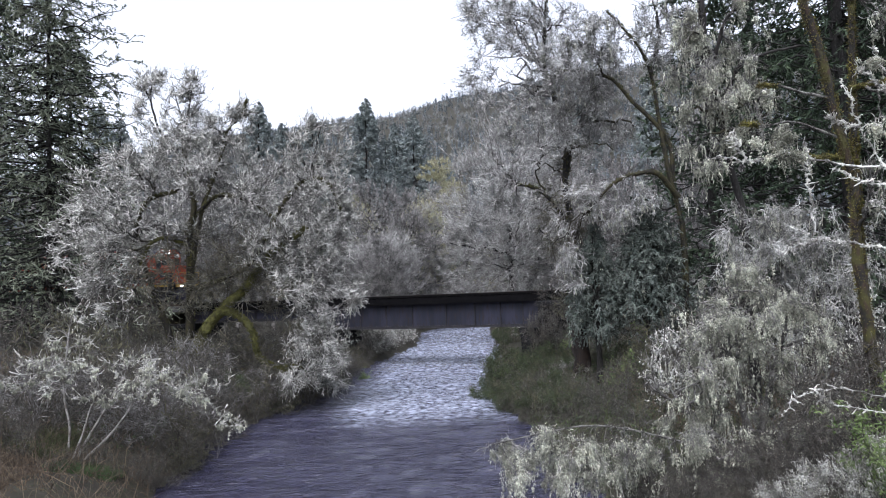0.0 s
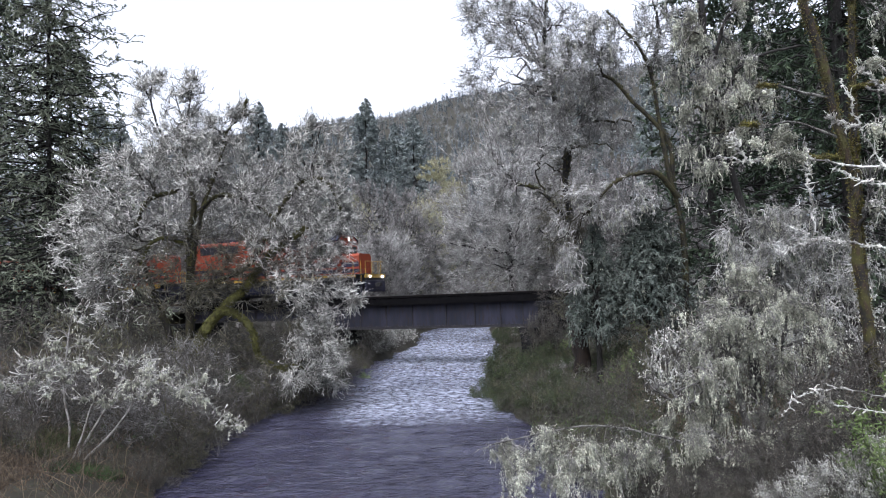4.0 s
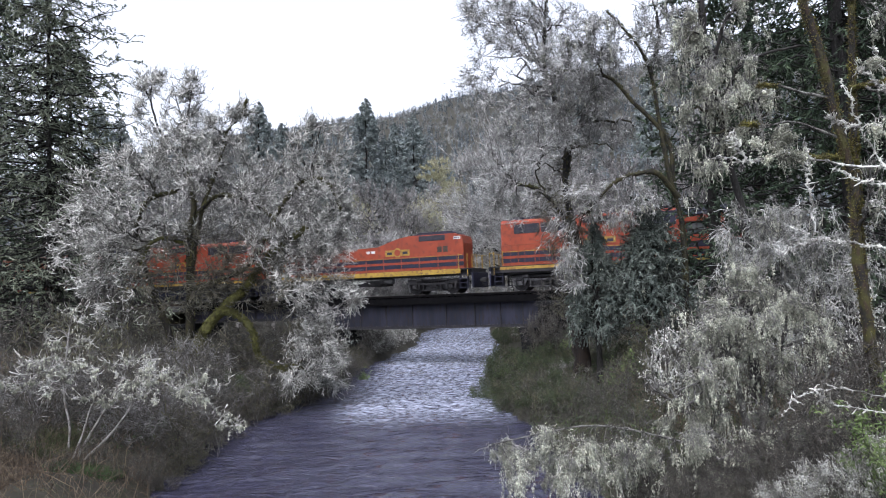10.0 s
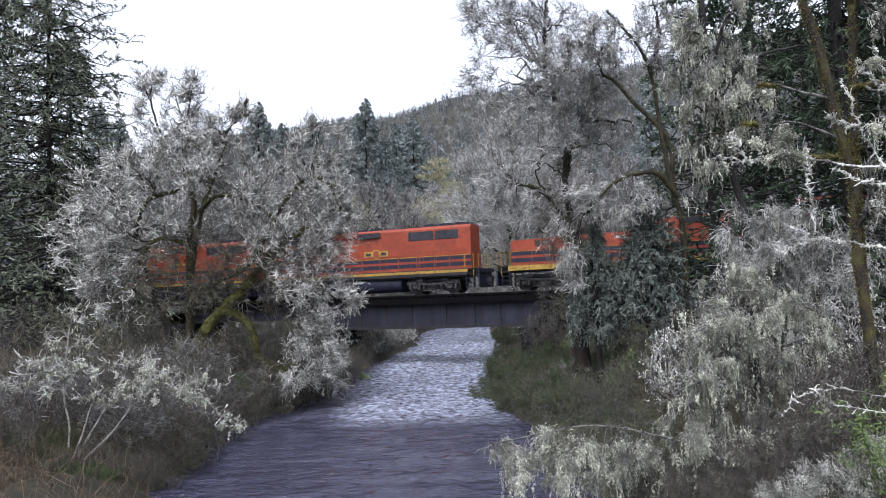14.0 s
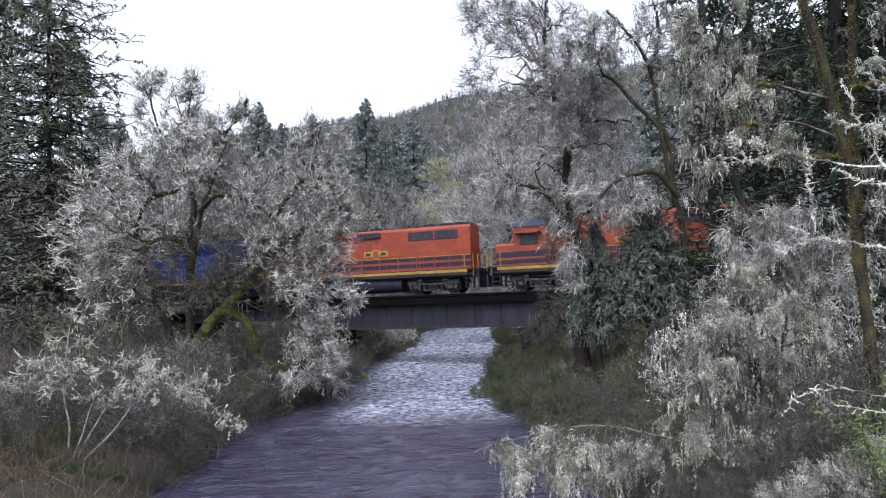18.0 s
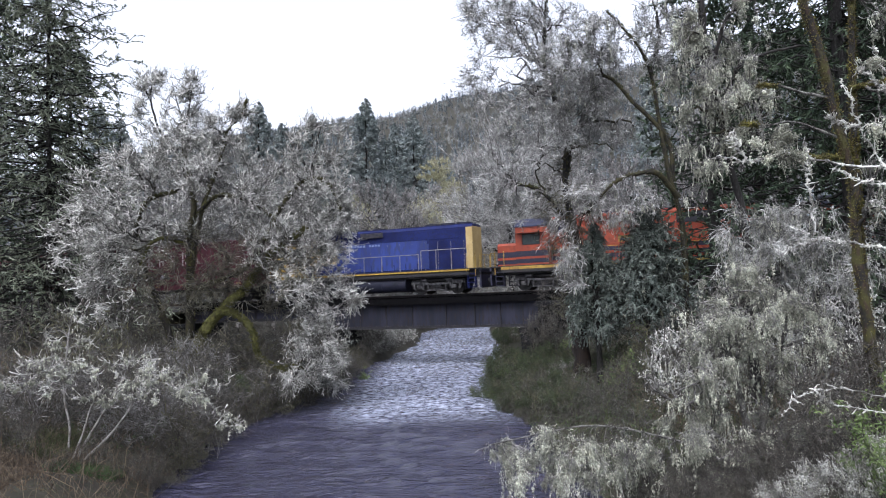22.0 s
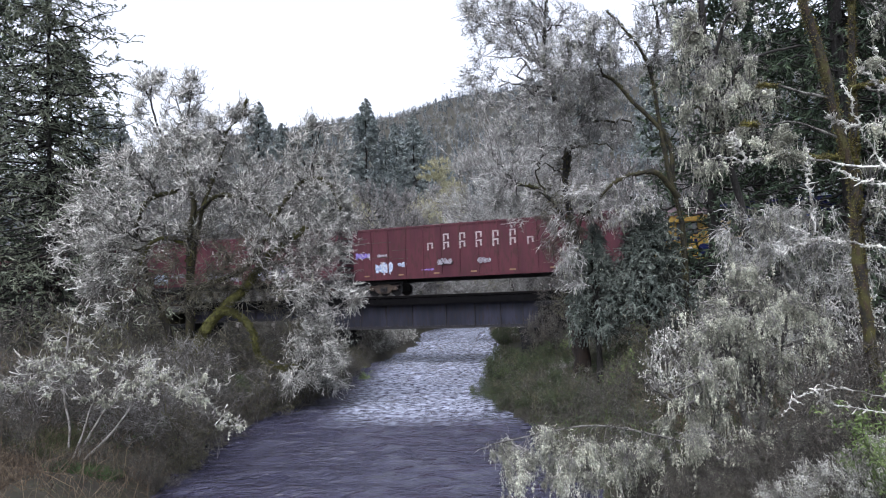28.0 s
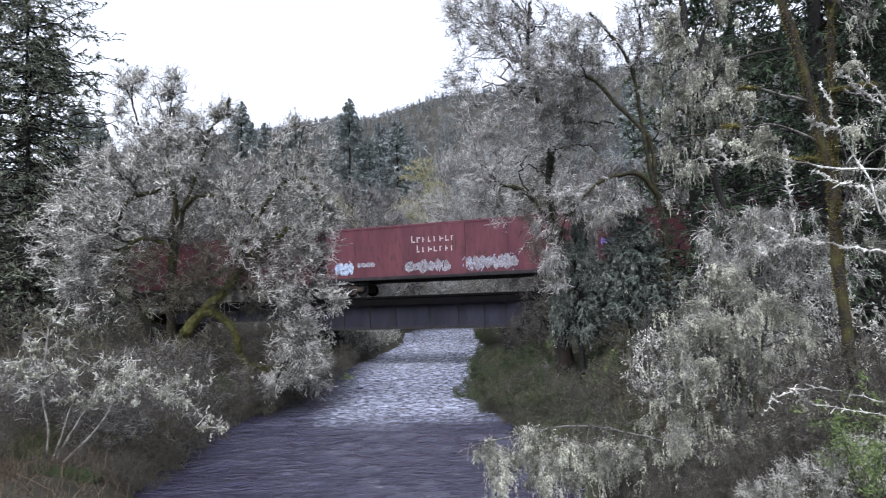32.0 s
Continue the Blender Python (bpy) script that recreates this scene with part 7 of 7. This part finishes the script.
pale = [shrub(410 + i, "lichen_bush", "leafless bush with pale lichen on its twigs", (0, 0, 0), 1.3, 2.2, stems=14, boughs=90, twigs=520, twig=(0.34, 0.010), tufts=1900, tuft=(0.08, 0.017), stem_r=0.018, twig_mat=TWIG, beards=250, beard=(0.12, 0.011), group="lichened bushes along the banks") for i in range(2)]


def strew(kinds, spots):
    used = set()
    for i, (x, y, k) in enumerate(spots):
        first = kinds[i % len(kinds)]
        ob = copy_thing(first, Matrix()) if first.name in used else first
        used.add(first.name)
        ob.matrix_basis = Matrix.LocRotScale((x, y, ground_z(x, y) - 0.08), Euler((0, 0, rng.uniform(0, 6.28))), (k, k, k * rng.uniform(0.85, 1.2)))


spots, lich = [], []
for y in range(13, 64, 3):
    mid, half = river(float(y))
    for d in (0.3, 1.8, 3.6, 6.0):
        if 47 < y < 55 and d > 1:
            continue
        if d < 5 or y > 22:
            spots.append((mid - half - d + rng.uniform(-0.5, 0.5), y + rng.uniform(-0.8, 0.8), rng.uniform(0.6, 1.0) * (0.75 if d < 1 else 1.0)))
        if y > 17:
            spots.append((mid + half + d + rng.uniform(-0.5, 0.5) + (0.4 if y < 30 else 0), y + rng.uniform(-0.8, 0.8), rng.uniform(0.45, 0.75) * (0.3 if 30 < y < 54 else 1) * (0.75 if d < 1 else 1.0)))
for x, y, k in ((-15, 30, 1.4), (-16, 36, 1.6), (-19, 38, 1.7), (-5.2, 57, 0.9), (-4.9, 61, 0.8), (-4.3, 65, 0.9), (-6.5, 59, 1.2), (-3.9, 69, 0.9), (-6.2, 64, 1.3),
                (-6.0, 70, 1.4), (-7.6, 55, 1.2), (6.4, 60, 1.0), (6.6, 66, 1.2), (6.2, 72, 1.2), (6.9, 21, 1.0), (11, 20, 1.4), (-7.4, 44, 1.3)):
    (spots if x < -14 else lich).append((x, y, k))
for x, y, k in ((-8.8, 22.5, 0.9), (-9.6, 25, 1.1), (-8.9, 28, 0.9), (-13, 27, 1.3), (-13, 22, 1.1), (-18, 32, 1.5), (-8.5, 47, 1.2), (8.6, 23, 1.4), (10.5, 25, 1.5), (8.3, 27, 1.3), (9.2, 16.5, 1.2), (9.5, 13.5, 1.0), (-11.5, 17, 0.7), (-12.5, 19.5, 0.9), (-8.6, 18.2, 0.5),
                (3.0, 30, 0.5), (3.6, 32.5, 0.4), (2.9, 35, 0.5), (3.0, 38, 0.5), (2.8, 33, 0.5), (3.2, 40.5, 0.5), (7.4, 33, 0.8), (3.1, 27.6, 0.55), (4.2, 29.5, 0.45)):
    spots.append((x, y, k))
for y in np.arange(15.5, 48, 1.4):
    mid, half = river(float(y))
    if y > 21:
        spots.append((mid - half + rng.uniform(-0.5, 0.15), float(y), rng.uniform(0.35, 0.6)))
    if y > 26:
        spots.append((mid + half + rng.uniform(-0.1, 0.5), float(y), rng.uniform(0.25, 0.38)))
for x, y, k in ((5.4, 40, 0.35), (6.0, 43, 0.4), (4.6, 45, 0.35), (6.8, 41, 0.5), (5.0, 36.5, 0.35)):
    spots.append((x, y, k))
spots = [s for s in spots if not (s[1] < 20.5 and -11.2 < s[0] < -6) and not (36 < s[1] < 47.5 and 3.6 < s[0] < 9)]
for x, y, k in ((6.9, 43.2, 0.7), (7.6, 43.4, 0.9), (4.6, 22, 0.5), (5.4, 21, 0.55), (4.2, 24, 0.45), (5.0, 25.5, 0.5), (5.8, 23.5, 0.6), (3.9, 20.5, 0.35), (4.8, 19.5, 0.4), (3.4, 22.5, 0.4), (3.2, 25, 0.4), (2.9, 20.5, 0.3), (3.9, 18.6, 0.35), (-9.5, 37, 0.8), (-11, 38.5, 0.9), (-12.5, 38, 0.8), (-14, 39.5, 0.9), (-8.4, 39.5, 0.8), (-10, 41, 0.8), (-15.8, 41, 0.9), (-12.8, 42, 0.8), (-17.5, 42.5, 0.9), (-7.2, 31, 0.9)) + ((-6.6, 34, 0.9), (-6.2, 37, 0.9), (-7.9, 21.2, 0.55), (3.4, 28.2, 0.42), (4.4, 27.6, 0.4), (3.2, 31, 0.4), (4.0, 33, 0.38), (2.6, 29, 0.35), (3.4, 35, 0.36), (2.9, 33, 0.35), (4.6, 31.5, 0.4), (2.4, 36.5, 0.32), (4.2, 30, 0.42), (-8.6, 21.5, 0.6), (-7.4, 20.2, 0.35), (-10.8, 20.5, 0.6), (-7.6, 18.6, 0.22), (-8.0, 17.7, 0.2), (4.2, 41, 0.22), (4.6, 37.5, 0.25), (8.2, 43.5, 0.7), (9.0, 42.5, 0.9), (9.6, 44, 1.0), (10.5, 42, 1.1), (8.8, 45.5, 0.7)):
    spots.append((x, y, k))
strew(brush, spots)
near_bush = [shrub(430 + i, "lichen_bush", "near leafless bush crusted with fine pale lichen", (0, 0, 0), 1.0, 1.7, stems=16, boughs=170, twigs=1300, twig=(0.22, 0.005), stem_r=0.011, twig_mat=TWIG, beards=900, beard=(0.13, 0.007), group="lichened bushes along the banks", tufts=3600, tuft=(0.036, 0.008)) for i in range(2)]
strew(near_bush, [(5.9, 11.6, 0.62), (6.7, 11.5, 0.68), (3.3, 13.7, 0.5), (7.6, 11.9, 0.75), (5.3, 12.0, 0.45)])
dim_bush = [shrub(440 + i, "bank_brush", "dim tangle of fine twigs with a little hanging lichen", (0, 0, 0), 1.0, 1.7, stems=16, boughs=130, twigs=950, twig=(0.28, 0.0055), stem_r=0.010, twig_mat=TWIG_DARK, group="brush along the banks") for i in range(2)]
strew(dim_bush, [(-10.2, 17.6, 0.5), (-9.2, 17.3, 0.4), (-8.6, 18.0, 0.42), (-7.9, 18.4, 0.45), (-10.8, 18.4, 0.65), (-7.4, 19.3, 0.4), (-7.7, 18.9, 0.5), (-11.6, 18.0, 0.7), (-12.4, 17.4, 0.8), (6.9, 46, 1.9), (7.5, 46.4, 2.1), (6.2, 45.6, 1.5), (8.2, 46, 2.2), (4.3, 13.2, 0.6), (5.5, 13.1, 0.75), (6.2, 13.2, 0.9), (7.0, 13.0, 0.95), (8.2, 12.6, 1.2), (8.8, 13.2, 1.4), (4.9, 12.8, 0.55), (7.6, 13.4, 1.3), (8.6, 11.9, 1.0), (4.0, 14.4, 0.42), (4.6, 14.3, 0.4), (5.0, 14.0, 0.45), (5.6, 14.2, 0.45), (3.8, 15.4, 0.48), (4.2, 15.9, 0.5)])
strew(pale, lich)


def leafy_shrub(seed, wide, tall, n):
    """Low evergreen growth: many stems and small dull leaves."""
    bush = shrub(seed, "leafy_shrub", "low dull green leafy shrub at the water's edge", (0, 0, 0), wide, tall, stems=22, boughs=120, twigs=500, twig=(0.3, 0.007), stem_r=0.010, twig_mat=TWIG_OLIVE, group="leafy shrubs along the banks")
    r = np.random.default_rng(seed + 1)
    spots_, _ = clumped(r, [(0, 0, tall * 0.5, wide * 1.05, wide * 1.05, tall * 0.5)], n, 26, 0.3, 0.5)
    spots_[:, 2] = np.abs(spots_[:, 2])
    part("leaf_cover", quads("leaf_cover", *leaves(r, spots_, n, 0.05), IVY, smooth=False), None, bush)
    return bush


evergreen = [leafy_shrub(450 + i * 5, 1.3, 1.5, 4200) for i in range(2)]
strew(evergreen, [(2.0, 34, 0.7), (2.5, 31.2, 0.7), (2.9, 36, 0.85), (3.5, 33, 0.95), (2.9, 39, 0.7), (3.5, 41.5, 0.7), (3.2, 29.2, 0.65), (4.2, 31, 0.8), (4.4, 36, 0.95), (3.2, 27.4, 0.6), (2.4, 29.6, 0.5), (4.6, 33.8, 0.9), (3.5, 30.4, 0.7), (5.2, 30.2, 0.8), (3.2, 44.5, 0.55), (3.9, 47, 0.55), (4.2, 27, 0.6), (5.2, 33.5, 0.8), (5.6, 38, 0.7), (3.9, 24.8, 0.6),
                  (5.0, 58, 0.8), (5.2, 63, 0.9), (5.6, 69, 0.9), (6.6, 30.5, 0.9), (-6.0, 40, 0.5), (-7.9, 32.5, 0.7), (-8.9, 29.8, 0.7), (-6.9, 36, 0.55), (-10.3, 31, 0.8)])
grey_brush = [shrub(460 + i, "bank_brush", "arching grey twigs dotted with pale lichen", (0, 0, 0), 1.5, 1.7, stems=26, boughs=170, twigs=900, twig=(0.42, 0.008), stem_r=0.013, twig_mat=(TWIG_GREY, TWIG_DARK)[i], group="brush along the banks", lift=-0.05) for i in range(2)]
strew(grey_brush, [(-8.0, 31.2, 0.75), (-7.3, 33.6, 0.7), (-8.7, 28.6, 0.7), (-9.0, 26.6, 0.75), (-8.6, 24.2, 0.7), (-8.3, 22.4, 0.65), (-9.3, 22.9, 0.9), (-9.9, 25.2, 1.0), (-10, 28, 1.0), (-9.0, 32.6, 1.0), (-6.6, 36, 0.6), (-6.3, 38.3, 0.55), (-7.4, 37.2, 0.9), (-7.9, 35.1, 1.0), (-10.6, 30.6, 1.1), (-11.2, 24.8, 1.1), (-12, 29.5, 1.2),
                   (-7.9, 20.9, 0.55), (-9.1, 20.8, 0.8), (-10.4, 21.8, 0.9), (-11.8, 21.6, 1.0), (3.6, 30.2, 0.5), (4.8, 29, 0.6), (5.2, 35.5, 0.7), (4.4, 39.5, 0.6), (5.4, 42, 0.6), (-6.6, 42, 0.8), (-7.4, 45, 0.9)])


# ---- fresh leaves, grass and dead stems ----
def leafy(seed, x, y, wide, tall, n, size, z=None):
    r = np.random.default_rng(seed)
    b = foot(x, y, 0.05)
    plant_ = thing("leafy_sapling", pose(*b), "small sapling with fresh green spring leaves", "sapling", "leafing saplings")
    goal = np.c_[r.normal(size=(14, 2)) * wide * 0.45, tall * r.uniform(0.45, 1.0, 14)]
    ls, rs = reach(r, np.zeros((1, 3)), np.array([[0, 0, 1.0]]), np.array([0.03]), goal, 8, sag=0.1, base_r=0.012)
    part("stemwork", quads("stemwork", *tubes(ls, rs, 4), TWIG_DARK), None, plant_)
    part("leaf_cover", quads("leaf_cover", *leaves(r, ls[:, 3:].reshape(-1, 3), n, size), LEAF, smooth=False), None, plant_)


for i, (x, y, w, t, n, s) in enumerate(((6.5, 11.3, 0.8, 1.7, 1100, 0.04), (7.4, 12.2, 0.8, 2.2, 1000, 0.04), (6.2, 10.4, 0.7, 1.5, 800, 0.035), (4.27, 12.3, 0.25, 0.75, 420, 0.035), (5.8, 24.5, 0.9, 1.5, 500, 0.06), (8.2, 30, 1.0, 2.2, 500, 0.07), (6.3, 38, 0.7, 1.5, 400, 0.07), (-4.9, 43.5, 0.6, 1.2, 300, 0.07))):
    leafy(500 + i, x, y, w, t, n, s)


def blades(name, label, seed, n, where, tall, material, lean=0.35):
    r = np.random.default_rng(seed)
    x, y = where(r, n)
    z = height(x, y)
    ok = z > 0.05
    p = np.stack([x, y, z - 0.03], -1)[ok]
    m = len(p)
    way = unit(np.c_[r.normal(size=(m, 2)) * lean, np.ones(m)])
    size = tall * (0.4 + r.random(m))
    line = np.stack([p, p + way * size[:, None] * 0.6, p + way * size[:, None] + np.c_[r.normal(size=(m, 2)), -np.ones(m) * 0.4] * size[:, None] * 0.25], 1)
    me = quads(name, *tubes(line, np.tile([0.006, 0.005, 0.001], (m, 1)) * (0.7 + r.random((m, 1))), 3), material)
    tagged(part(name, me, None), label, "grass", kind="stuff")


blades("green_grass", "tufts of fresh green grass at the water's edge", 601, 3600, lambda r, n: (r.uniform(-9.5, -7.9, n), r.uniform(17.2, 18.2, n)), 0.16, GRASS)
blades("green_grass", "dull grass among dead stems on the near bank", 605, 3500, lambda r, n: (r.uniform(-13, -9.6, n), r.uniform(17.8, 20.5, n)), 0.4, DULL_GRASS)
blades("bank_grass", "dull olive grass and low growth below the bridge", 606, 5000, lambda r, n: (r.uniform(1.6, 9.5, n), r.uniform(26, 48, n)), 0.38, DULL_GRASS, 0.7)
blades("bank_grass", "dull olive grass and low growth beside the willow", 607, 2500, lambda r, n: (r.uniform(1.6, 7.0, n), r.uniform(15, 27, n)), 0.34, DULL_GRASS, 0.7)
blades("dead_stems", "dead brown fern and bramble stems", 602, 13000, lambda r, n: (r.uniform(-24, -6.5, n), r.uniform(12, 44, n)), 0.8, DRY, 0.6)
blades("dead_stems", "dead brown fern and bramble stems", 603, 8000, lambda r, n: (r.uniform(5.5, 18, n), r.uniform(16, 32, n)), 0.6, DRY, 0.6)
blades("dead_stems", "matted reddish dead fern by the water", 604, 9000, lambda r, n: (r.uniform(-14, -9.3, n), r.uniform(14, 19.5, n)), 0.26, DRY, 0.9)


def leaf_cover(name, label, seed, n, where, size, high, material):
    """Low leaves over a stretch of ground."""
    r = np.random.default_rng(seed)
    x, y = where(r, n)
    z = height(x, y)
    ok = z > 0.02
    p = np.stack([x, y, z + r.random(n) ** 2 * high], -1)[ok]
    me = quads(name, *leaves(r, p, len(p), size), material, smooth=False)
    tagged(part(name, me, None), label, "ground cover", kind="stuff")


leaf_cover("ground_ivy", "dark green low leaves on the bank below the bridge", 611, 22000, lambda r, n: (r.uniform(1.6, 9.5, n), r.uniform(15, 50, n)), 0.05, 0.8, IVY)
leaf_cover("ground_ivy", "dark green low leaves under the bank trees", 612, 18000, lambda r, n: (r.uniform(-22, -4.5, n), r.uniform(19, 48, n)), 0.05, 0.9, IVY)
leaf_cover("leaf_litter", "dead brown leaves on the bank", 613, 14000, lambda r, n: (r.uniform(-18, -6.5, n), r.uniform(13, 30, n)), 0.035, 0.25, LITTER)

motions()
